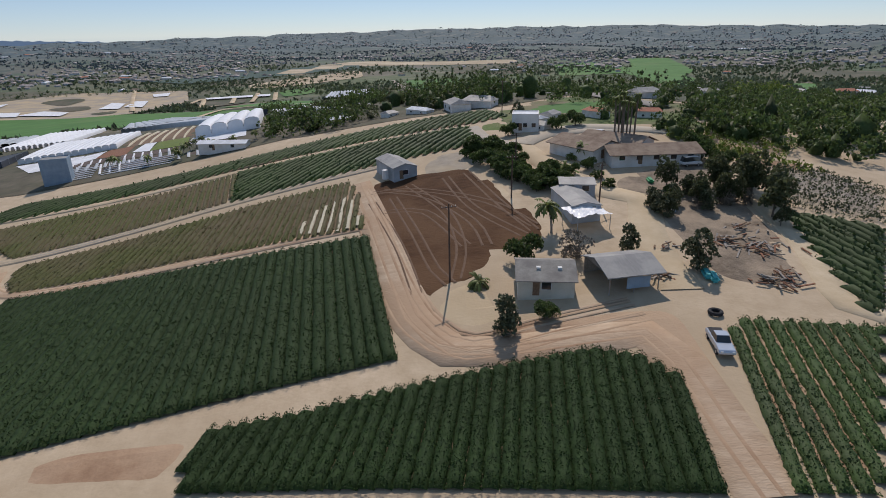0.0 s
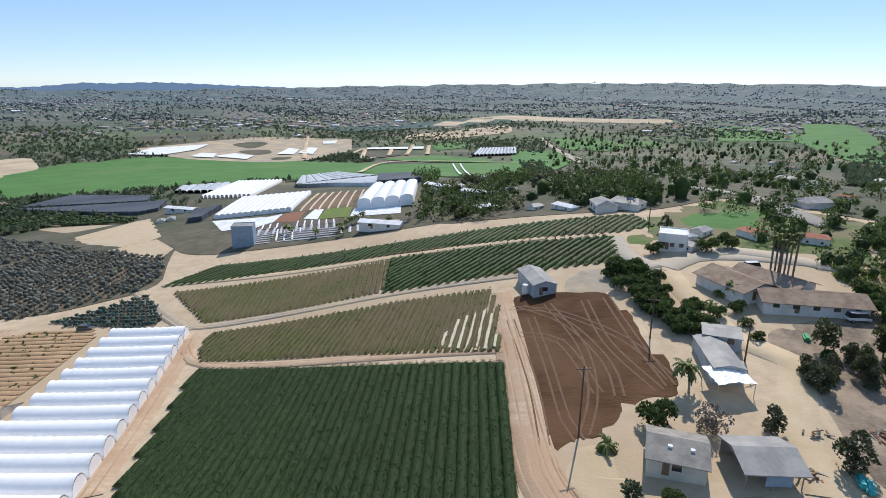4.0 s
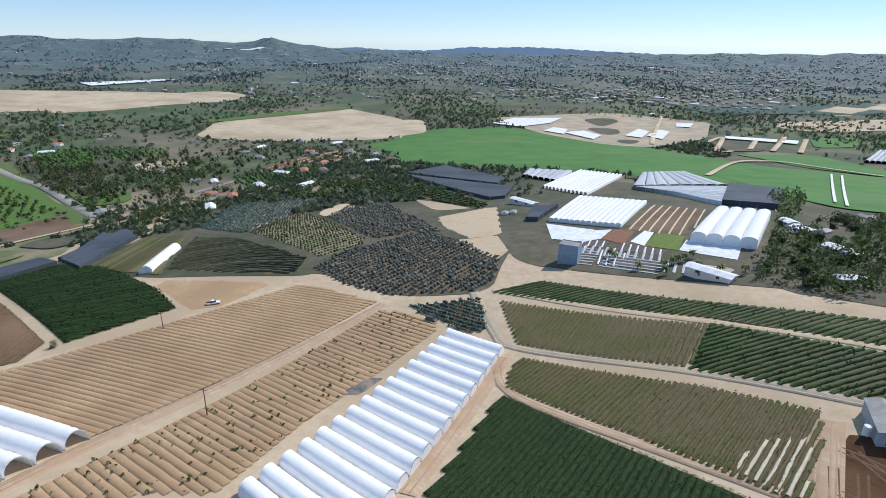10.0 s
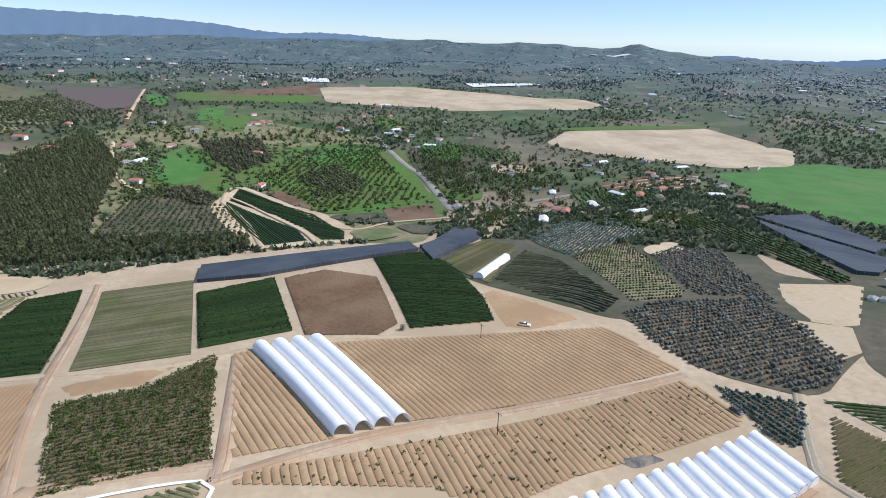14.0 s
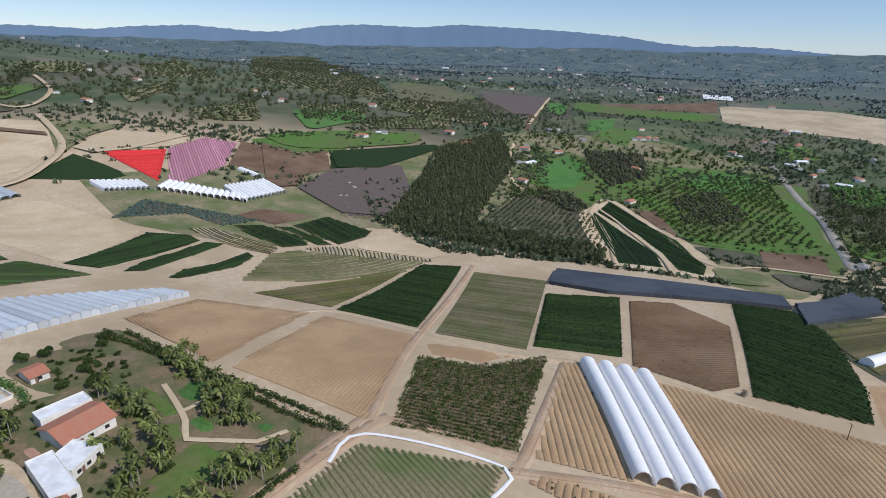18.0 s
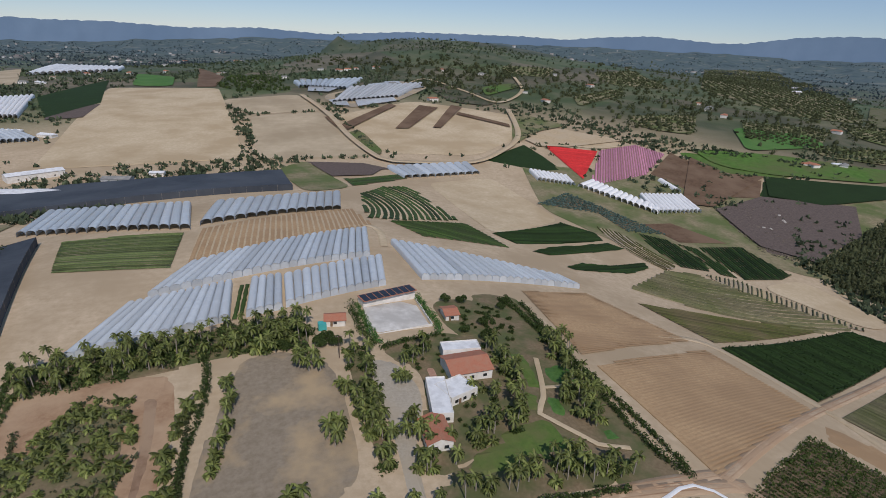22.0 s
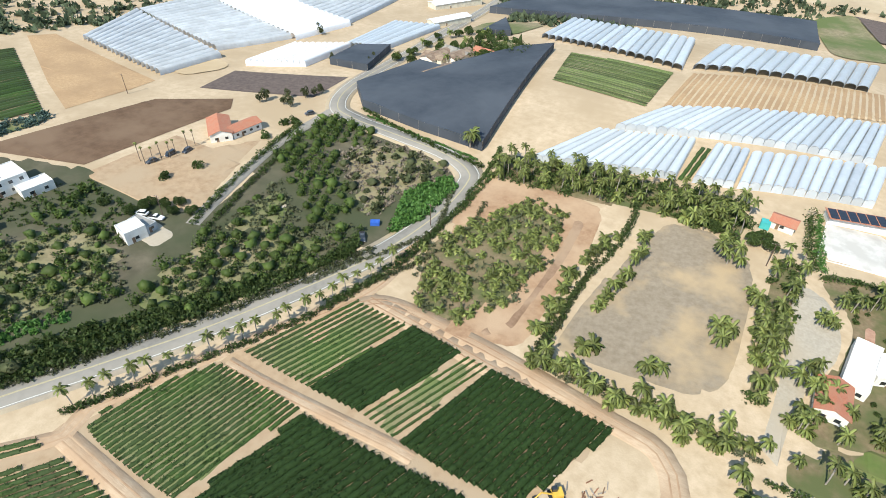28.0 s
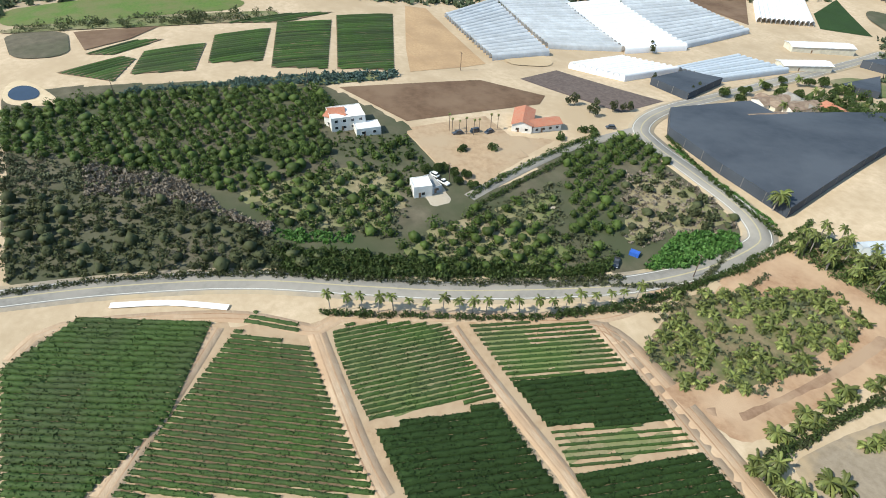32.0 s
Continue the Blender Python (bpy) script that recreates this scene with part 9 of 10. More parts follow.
palms(fill([(-43.7, -117.7), (-54.6, -124.4), (-71.7, -124.5), (-68.5, -117.6), (-49.4, -109.2), (-42.1, -104.0)], 26), "palms beside the villa", 0.9, 1.2)
palms(fill([(-73.0, -162.4), (-81.5, -162.4), (-73.2, -124.9), (-67.1, -123.3), (-70.3, -140.0)], 20), "palms beside the villa", 0.9, 1.2)
palms(fill([(-56.6, -136.3), (-66.2, -138.8), (-63.8, -131.1), (-56.9, -129.3)], 5), "palms beside the villa", 0.9, 1.1)
palms(fill([(-42.8, -168.9), (-56.8, -168.0), (-53.8, -159.5), (-43.3, -156.9)], 8), "palms beside the villa", 0.9, 1.1)
palms(along([(-36.0, -95.0), (-49.8, -95.5), (-62.1, -95.9), (-73.6, -94.2), (-85.1, -92.8)], 2.9, 0, 1.3), "palms along the lawn", 0.9, 1.25)
palms(fill([(-96.8, -162.5), (-103.6, -162.4), (-100.1, -140.3), (-94.8, -138.4)], 14), "palms on the far lawn", 0.9, 1.2)
palms(fill([(-85.6, -128.7), (-90.5, -130.2), (-95.1, -119.6), (-91.2, -109.4), (-85.2, -114.7)], 18), "palms on the far lawn", 0.9, 1.2)
palms(fill([(-100.2, -170.8), (-112.5, -174.6), (-109.0, -155.7), (-96.9, -149.1)], 16), "palms beside the garden hedge", 0.9, 1.25)
palms(fill([(-92.0, -136.5), (-101.6, -139.8), (-103.9, -121.7), (-96.0, -119.2), (-89.8, -125.4)], 20), "palms beside the garden hedge", 0.9, 1.25)
palms(fill([(-51.7, -98.9), (-56.0, -101.7), (-72.6, -101.9), (-93.9, -99.3), (-89.9, -91.3), (-71.1, -93.3)], 26), "palms along the lawn", 0.9, 1.25)
palms(fill([(-76.6, -155.4), (-81.3, -151.3), (-70.2, -123.2), (-65.2, -122.5)], 12), "palms beside the villa", 0.95, 1.25)
palms(along([(25.0, -162.3), (28.6, -147.0), (30.4, -133.6), (29.1, -118.6), (29.3, -104.4)], 3.4, 0, 0.8), "palm row along the lane", 0.9, 1.3, [P_DATE])
palms(along([(28.1, -95.6), (12.1, -94.1), (1.7, -93.0), (-10.4, -92.6), (-22.7, -92.7)], 3.0, 0, 0.8), "palm row along the paddock", 0.95, 1.3, [P_DATE, P_DATE, P_MID])
palms(fill([(-19.0, -151.6), (-21.7, -142.4), (-29.2, -139.3), (-28.0, -110.7), (-23.0, -109.8), (-22.8, -133.2), (-14.6, -158.6)], 24), "palms along the gravel court", 0.9, 1.25)
palms([(-24.9, -85.7), (-26.6, -83.1), (-29.4, -80.7), (-27.5, -77.6), (-30.5, -78.2), (-26.7, -73.4), (-24.9, -69.8), (-28.4, -71.8), (-23.2, -66.4)], "palms beside the dirt lane", 1.1, 1.4, [P_DATE, P_MID])
for x, y in [(-18.3, -180.1), (-21.1, -175.5), (-15.5, -176.1), (-2.9, -178.9), (-52.9, -171.6), (-61.2, -163.1), (-63.6, -162.4), (-49.3, -164.3), (-79.3, -203.1), (-81.0, -181.4), (-76.9, -168.3), (-95.7, -197.1), (-100.7, -203.6), (-70.6, -175.7), (-3.9, -177.3), (-72.4, -204.1)]:
    plant_at(T_ROUND, x, y, 0.75 + 0.3 * RNG.random(), None, "garden shade trees")
for x, y in fill([(-74.4, -198.9), (-86.1, -202.3), (-97.0, -188.4), (-83.9, -158.9), (-77.5, -167.0), (-71.7, -181.2)], 46):
    plant_at(T_BUSH, float(x), float(y), float(0.55 + 0.35 * RNG.random()), None, "round shrubs in the garden")
for x, y in fill([(-35.4, -102.6), (-43.8, -107.1), (-66.6, -115.2), (-82.6, -154.3), (-63.2, -174.8), (-41.2, -171.8), (-37.0, -162.8)], 40):
    plant_at(T_BUSH, float(x), float(y), float(0.5 + 0.4 * RNG.random()), None, "round shrubs round the villa")
hedge([(23.1, -189.0), (22.0, -157.0), (26.1, -131.0), (27.3, -102.1), (27.1, -98.1)], "tall clipped hedge beside the paddock", rx=1.4, rz=2.0)
hedge([(28.8, -95.9), (10.4, -94.4), (-10.1, -94.4), (-28.3, -93.5)], "low grey-green hedge along the lane", "leaf_olive", 1.0, 1.2)
hedge([(-29.3, -88.9), (-48.7, -89.1), (-65.0, -88.5), (-83.1, -87.5)], "clipped dark hedge along the estate boundary")
hedge([(-99.2, -208.9), (-102.7, -191.2), (-101.5, -161.6), (-98.7, -128.7)], "clipped dark hedge along the estate boundary")
hedge([(-31.2, -203.9), (-31.9, -186.7), (-34.0, -171.6)], "leafy hedge beside the arena", "leaf", 1.9, 2.4)
hedge([(-34.1, -204.7), (-34.8, -187.4), (-36.2, -172.2)], "leafy hedge beside the arena", "leaf_bright", 1.6, 2.0)
hedge([(-60.6, -209.7), (-61.4, -191.9), (-61.2, -175.9)], "leafy hedge beside the arena", "leaf_bright", 1.9, 2.2)
hedge([(-36.0, -168.9), (-48.6, -173.0), (-60.5, -174.6)], "leafy hedge beside the arena", "leaf", 1.6, 1.8)
hedge([(79.6, -156.7), (79.9, -174.2), (83.4, -193.5)], "dark hedge beside the shade house", "leaf", 1.3, 1.6)

# ---------------------------------------------------------------- yard of the ranch
soil([(-7.7, 80.9), (-4.2, 75.6), (-2.3, 66.7), (3.0, 64.1), (13.6, 67.2), (25.8, 68.9), (30.6, 66.8), (30.6, 57.3), (30.6, 46.9), (26.0, 47.0), (26.1, 56.7), (24.8, 61.6), (17.2, 62.3), (9.2, 60.6), (1.5, 59.1), (-3.7, 63.0), (-6.9, 70.7)], "dirt_red", "reddish churned track round the lot", lift=0.12)
for k in range(6):
    tagged(strip("tyre_mark", [(-20.8, 131.6), (-13.4, 104.2), (-7.1, 79.2), (-2.8, 67.4), (2.9, 61.9), (13.0, 64.4), (25.5, 67.8)], 0.28, M["track"] if k % 2 else M["dirt_red"], 0.13, 3.0, offset=-3.0 + 1.25 * k + 0.5 * math.sin(k * 2.3), sides=2), "curved tyre mark in loose soil", "track", kind="structure")
for k, q in enumerate(([(-14.8, 128.6), (-3.5, 118.8), (4.9, 102.6), (7.0, 91.3)], [(-11.8, 122.4), (-6.1, 101.5), (-1.9, 84.4), (0.5, 79.0)], [(-16.4, 121.5), (-8.7, 95.9), (-4.6, 77.1)], [(5.0, 131.7), (10.6, 111.0), (15.7, 95.4)], [(0.0, 130.3), (5.2, 110.0), (13.7, 93.8)], [(-8.6, 129.0), (-0.1, 109.2), (2.5, 92.5), (1.3, 80.4)], [(-17.2, 128.1), (-6.0, 124.5), (8.5, 111.6), (16.0, 97.5)], [(-13.4, 114.3), (-4.4, 110.7), (3.4, 92.2)])):
    for off in (-0.8, 0.8):
        tagged(strip("tyre_mark", q, 0.26, M["tyre_soil"], 0.13, 3.0, offset=off, sides=2), "curved tyre mark in loose soil", "track", kind="structure")
for x, y in [(5.5, 143.5), (7.6, 144.7), (9.7, 146.1), (11.4, 141.0), (12.3, 136.5), (13.4, 128.6), (14.8, 124.7), (15.6, 121.2), (17.3, 120.7), (18.7, 118.8), (20.8, 121.3), (22.7, 122.5), (23.0, 117.7), (22.7, 125.8), (13.7, 144.4)]:
    plant_at(T_ROUND, x, y, 0.6 + 0.35 * RNG.random(), None, "trees along the ploughed lot")

soil([(33.8, 119.0), (45.9, 123.3), (52.0, 132.0), (63.2, 127.4), (59.0, 111.2), (53.7, 99.4), (37.3, 96.0), (36.9, 103.1), (32.8, 105.8)], "yard_brown", "brown littered yard beside the ranch house", lift=0.13)
soil([(28.6, 149.1), (36.5, 154.9), (38.4, 131.1), (33.6, 124.7), (29.9, 131.2)], "yard_brown", "planted bank beside the ranch house", lift=0.1)
soil([(5.5, 137.9), (9.0, 133.5), (15.4, 109.3), (13.7, 107.9), (10.6, 116.7)], "dirt_pale", "bare cut bank along the lot", lift=0.09)
soil([(21.8, 149.9), (24.7, 152.6), (26.0, 133.7), (30.3, 124.8), (35.0, 114.6), (32.2, 110.4), (26.7, 122.9), (22.5, 134.0)], "lawn", "mown green bank along the drive", "lawn", lift=0.12)
soil([(10.1, 177.8), (14.9, 178.7), (21.0, 175.1), (15.0, 164.4), (10.8, 167.3)], "lawn", "small green lawn by the villa", "lawn", lift=0.3)
soil([(29.5, 200.5), (47.0, 204.9), (56.7, 198.0), (47.3, 184.2), (27.4, 185.0)], "grass_bright", "green paddock behind the villa", lift=0.3)
soil([(58.4, 153.3), (66.1, 156.2), (89.8, 146.9), (81.2, 131.2), (66.1, 134.1), (59.2, 144.9)], "dirt_red", "reddish soil under citrus", lift=0.12)
CITRUS = [(58.4, 153.3), (66.1, 156.2), (89.8, 146.9), (81.2, 131.2), (66.1, 134.1), (59.2, 144.9)]
tagged(plant_stuff("citrus_rows", row_points(CITRUS, [(60.2, 147.8), (83.8, 136.0)], 3.2, 2.0, 0.15), 26, 1.1, 1.2, 0.5, 0.4, M["leaf_lime"], 0.2), "low olive-green citrus rows", "shrubs", kind="stuff")
for q in ([(295.2, 1612.5), (408.0, 1675.7), (466.0, 1322.1), (469.5, 1105.9), (377.4, 860.0), (344.6, 853.1), (391.1, 1279.5), (244.8, 1241.6)], [(-83.8, 1250.5), (-14.1, 1249.6), (-17.4, 999.3), (-52.5, 1043.1)], [(62.3, 1248.0), (132.7, 1202.1), (112.6, 1076.4), (67.2, 1120.0)], [(-132.9, 968.2), (-57.0, 1002.4), (-22.8, 752.1), (-32.8, 464.2), (-79.3, 574.6)]):
    soil(q, "grass_bright", "green fields among trees", lift=1.0)
soil([(23.2, 1687.6), (245.2, 1757.6), (180.2, 1336.6), (28.8, 1389.8)], "scrub", "dull ploughed field in the valley", lift=0.9)
tagged(strip("valley_road", [(62.1, 246.3), (66.6, 215.1), (73.8, 198.2)], 8.0, M["asphalt"], 0.5, 8.0), "paved road past houses", "road", kind="structure")
tagged(strip("valley_road", [(-108.6, 1250.6), (-57.0, 1002.4), (-13.9, 807.1)], 7.0, M["gravel"], 0.9, 8.0), "pale valley road", "road", kind="structure")
tagged(strip("drive", [(7.7, 176.3), (11.3, 158.2), (16.9, 150.7), (23.4, 154.3), (33.1, 158.3), (45.2, 158.3), (60.5, 156.7), (64.5, 154.3)], 5.0, M["gravel"], 0.2, 5.0), "paved drive round the houses", "road", kind="structure")
for x, y in [(116.4, 388.6), (80.7, 235.8), (112.8, 341.5), (158.4, 349.7), (267.9, 1112.5), (104.4, 838.8), (13.3, 215.1), (4.8, 214.3), (214.0, 765.8), (203.7, 1385.3)]:
    plant_at(HOUSES[1 if x < 0 else 3], x, y, 0.75, None)
for q, c, key in (([(143.9, 368.8), (320.8, 552.0), (106.9, 177.9), (83.0, 163.8), (63.7, 165.8), (74.3, 199.6)], 60, "leaf"), ([(175.6, 362.3), (230.8, 394.9), (154.5, 261.7), (137.1, 274.7)], 60, "leaf_lime"), ([(-31.8, 1041.9), (140.8, 1032.7), (91.8, 366.6), (49.2, 215.4), (26.9, 211.8), (5.1, 226.9), (-22.8, 320.4)], 70, "leaf"), ([(265.6, 1196.9), (377.5, 1028.3), (200.6, 493.6), (146.5, 470.9), (138.8, 555.7)], 70, "leaf"), ([(41.7, 235.3), (58.7, 232.3), (51.9, 204.0), (36.9, 206.9)], 8, "leaf")):
    pts = fill(q, c)
    tagged(plant_stuff("woodland", pts, 90, 3.2, 4.6, 2.4, 0.55, M[key], 0.35), "leafy trees behind the ranch", "trees", kind="stuff")
for x, y, s in ((*(9.5, 143.5), 1.3), (*(7.7, 145.3), 1.1), (*(12.5, 144.3), 1.1), (*(60.4, 136.5), 1.2), (*(31.7, 161.9), 1.1), (*(37.6, 165.3), 1.1), (*(17.8, 160.2), 0.9), (*(61.5, 125.2), 0.9), (*(48.7, 109.9), 0.6), (*(43.6, 107.1), 0.6), (*(48.7, 102.7), 0.55)):
    plant_at(T_ROUND, x, y, s)
for x, y, s in ((*(61.3, 111.5), 1.0), (*(61.3, 114.7), 0.9), (*(61.5, 102.5), 1.0), (*(38.7, 100.5), 0.6)):
    plant_at(T_LIGHT, x, y, s * 1.2)

# ---------------------------------------------------------------- green slopes and groves
soil([(-785.2, -315.4), (-852.9, -261.1), (-806.2, -194.4), (-811.6, -163.2), (-869.6, -132.5), (-907.2, -63.5), (-944.7, 10.4), (-881.3, 26.4), (-753.0, 48.3), (-609.7, 71.3), (-573.5, 69.2), (-551.9, -25.0), (-551.1, -44.8), (-616.3, -84.4), (-649.5, -107.4), (-662.1, -145.5), (-613.9, -156.6), (-631.9, -187.1), (-644.0, -235.0), (-659.0, -261.7)], "grass_hill", "green grassy slope", lift=0.9)
soil([(-874.3, -69.9), (-907.5, -32.7), (-874.0, 17.4), (-789.8, -5.7), (-766.6, -47.7), (-793.8, -78.9)], "grass_bright", "vivid green clearing", lift=1.3)
soil([(-708.2, -260.5), (-829.2, -253.2), (-772.7, -201.2), (-669.5, -189.9), (-636.5, -222.2)], "grass_bright", "vivid green clearing", lift=1.3)
soil([(-1121.2, -266.1), (-1157.7, -215.9), (-963.4, -199.4), (-982.6, -269.9)], "grass_hill", "green clearing between houses", lift=0.9)
soil([(-1377.8, -484.3), (-1356.9, -428.5), (-1190.0, -385.8), (-1209.5, -427.2)], "grass_bright", "green plot on a hill", lift=0.9)
soil([(-1167.8, -325.3), (-1256.0, -288.9), (-1103.2, -257.8), (-1033.0, -288.6)], "grass_bright", "green plot on a hill", lift=0.9)
soil([(-1227.6, 13.4), (-1233.8, 69.0), (-1136.7, 89.4), (-1053.0, 49.9), (-1096.6, 22.3)], "grass_hill", "green slope among houses", lift=0.9)
soil([(-924.6, 81.4), (-931.1, 152.8), (-838.5, 142.5), (-823.4, 93.5)], "grass_hill", "green orchard slope", lift=0.9)
for q, key, lab in (([(-536.9, -43.0), (-547.4, -11.7), (-549.7, 19.0), (-504.7, 25.3), (-502.3, -2.7)], "scrub", "brown weedy plot"), ([(-561.8, 15.7), (-578.5, 66.6), (-512.8, 67.9), (-502.3, 22.6)], "brown", "brown weedy plot"), ([(-488.3, 22.7), (-498.7, 81.5), (-454.7, 72.4), (-438.5, 41.7)], "scrub", "brown weedy plot"), ([(-635.6, -112.8), (-646.4, -90.0), (-561.5, -51.4), (-587.1, -79.1)], "brown", "brown weedy plot"), ([(-473.9, -17.9), (-488.3, 14.6), (-440.3, 30.0), (-421.6, -3.6)], "dry_grass", "thin grass plot")):
    soil(q, key, lab, lift=1.2)
tagged(strip("farm_track", [(-592.6, -150.3), (-651.0, -147.1), (-572.8, -76.5), (-480.9, -18.5), (-502.3, 22.6), (-512.1, 82.8)], 4.0, M["dirt"], 1.0, 6.0), "pale dirt lane between fields", "track", kind="structure")
tagged(strip("farm_track", [(-607.5, -144.0), (-573.0, -114.5), (-488.8, -61.7), (-430.1, -40.9)], 3.0, M["dirt"], 1.4, 6.0), "pale dirt lane between fields", "track", kind="structure")
tagged(strip("farm_track", [(-592.6, -150.3), (-523.5, -113.5), (-417.7, -79.5)], 4.0, M["dirt"], 1.0, 6.0), "pale dirt lane between fields", "track", kind="structure")
tagged(strip("farm_track", [(-822.5, -340.9), (-695.1, -293.8), (-625.2, -252.4), (-620.0, -237.7)], 5.0, M["dirt_pale"], 0.9, 6.0), "pale winding hill track", "track", kind="structure")
tagged(strip("farm_track", [(-1456.7, -513.1), (-1099.1, -415.0), (-1000.5, -387.5)], 6.0, M["dirt_pale"], 0.9, 8.0), "pale winding hill track", "track", kind="structure")


def dots(poly, direction, spacing, gap, rx, rz, key, label, n=26, size=0.8, core=True):
    pts = row_points(poly, direction, spacing, gap, 0.2)
    tagged(plant_stuff("grove", pts, n, rx, rz, rz * 0.45 + 0.8, size, M[key], 0.3), label, "trees", kind="stuff")
    if core:
        tagged(core_stuff("grove_shade", pts, rx * 0.75, rz, 0.8, M[key], 0.3), "inner foliage of " + label, "trees", kind="stuff")


dots([(-683.6, -132.6), (-798.8, -99.0), (-874.0, 17.4), (-659.3, 57.5), (-607.5, 68.1), (-597.9, 24.4), (-553.7, -41.8), (-631.2, -87.2)], [(-568.0, -43.6), (-851.5, 18.1)], 8.5, 7.0, 2.0, 2.2, "leaf_orchard", "dotted orchard on the green slope")
dots([(-859.2, -58.1), (-897.7, 16.7), (-732.4, 44.4), (-745.7, 13.1), (-763.8, -38.5)], [(-844.6, -46.7), (-851.5, 18.1)], 8.0, 7.0, 1.8, 2.0, "leaf_orchard", "young orchard in rows on green grass")
dots([(-769.7, -314.9), (-821.4, -286.8), (-691.0, -232.5), (-647.6, -251.7)], [(-762.0, -308.5), (-721.0, -249.1)], 8, 6, 2.0, 2.2, "leaf_olive", "olive trees on the slope")
dots([(-874.2, -243.4), (-927.0, -166.8), (-795.4, -128.4), (-710.8, -158.3), (-772.7, -201.2)], [(-854.6, -231.4), (-811.9, -136.9)], 6, 5.5, 2.8, 4.0, "shrub", "brown-green grove on the slope")
dots([(-623.7, -224.6), (-646.9, -192.1), (-605.2, -156.2), (-574.8, -159.7), (-600.6, -208.5)], [(-618.3, -220.1), (-594.9, -157.4)], 6, 5, 2.4, 3.2, "shrub", "brown-green grove on the slope")
dots([(-707.0, -83.7), (-782.8, -40.5), (-699.7, -0.6), (-661.9, -5.9), (-609.1, -52.6)], [(-618.5, -61.5), (-728.2, -10.2)], 7, 6, 2.6, 3.2, "shrub", "brown-green grove on the slope")
dots([(-1059.1, -605.0), (-1258.2, -614.3), (-1050.9, -419.9), (-963.4, -391.0), (-904.8, -516.0)], [(-984.8, -562.2), (-1001.1, -406.9)], 11, 8, 2.6, 2.6, "leaf_olive", "dotted orchard on a hill")
dots([(-924.6, 81.4), (-931.1, 152.8), (-817.6, 140.1), (-813.1, 92.9)], [(-912.2, 80.9), (-871.5, 146.2)], 9, 7, 2.2, 2.4, "leaf_bright", "bright green orchard rows")
dots([(-960.0, 87.2), (-959.4, 165.8), (-875.9, 246.7), (-799.5, 218.8), (-850.6, 134.3), (-895.5, 85.6)], [(-910.6, 87.4), (-845.4, 231.8)], 12, 8, 2.6, 2.4, "leaf_bright", "bright green orchard rows")
dots([(-617.4, 233.5), (-594.5, 320.1), (-548.0, 315.3), (-526.9, 238.2), (-522.0, 214.2)], [(-573.9, 217.0), (-582.6, 313.7)], 9, 7, 2.2, 2.2, "leaf_bright", "bright green orchard rows")
soil([(-688.6, 85.8), (-636.3, 136.3), (-586.0, 124.8), (-599.0, 90.8)], "grass_hill", "green clearing beside the road", lift=0.9)
soil([(-801.8, 179.8), (-780.5, 236.2), (-730.2, 226.1), (-733.3, 168.7)], "dirt_far", "bare earth bank", lift=0.9)
soil([(-2005.2, 343.9), (-2111.7, 606.1), (-2005.1, 620.0), (-1854.5, 346.4)], "roof_white", "long white flat greenhouse", "greenhouse_roof", lift=3.0)
soil([(-1951.7, -200.1), (-1957.3, -116.5), (-1856.9, -107.1), (-1840.2, -184.0)], "roof_white", "long white flat greenhouse", "greenhouse_roof", lift=3.0)
soil([(-3716.8, 1443.1), (-3626.8, 1657.2), (-3604.4, 1704.0), (-3641.9, 1468.3)], "roof_white", "pale quarry face on a hill", "quarry", lift=4.0)
for q in ([(-643.8, 280.0), (-684.0, 367.5), (-603.1, 380.2), (-584.0, 346.4), (-602.2, 282.2)], [(-678.0, 358.3), (-690.1, 439.7), (-628.3, 401.1), (-611.4, 379.5)]):
    crop(q, [q[0], q[1]], "dirt_pale", "brown", "dark plots between pale paths", 14, 11, 0.4, 20)
for x, y in [(-805.5, -312.7), (-1042.4, -204.7), (-1068.1, -183.5), (-1022.5, -46.4), (-745.1, -390.8), (-1219.1, 13.6), (-1008.6, 52.2), (-971.4, 68.9), (-998.7, -331.3), (-1714.7, -546.9), (-2142.1, -762.4), (-2521.7, -953.8), (-1947.4, -1035.2), (-1177.5, 162.0), (-984.3, 125.6), (-1218.0, 50.7), (-1157.7, -215.9)]+[(-630.0, 199.2), (-538.4, 182.2), (-1064.3, -45.8), (-1078.6, -187.6), (-1058.7, -199.4), (-1038.6, 46.8), (-1022.4, 81.8), (-765.8, 314.2), (-711.4, 309.3), (-696.2, 373.9), (-994.9, 127.9), (-720.5, 191.3), (-1214.7, -2.8), (-1236.9, 52.8), (-1096.8, 63.3)]:
    plant_at(HOUSES[0 if RNG.random() < 0.6 else 3], x, y, 0.75, None)
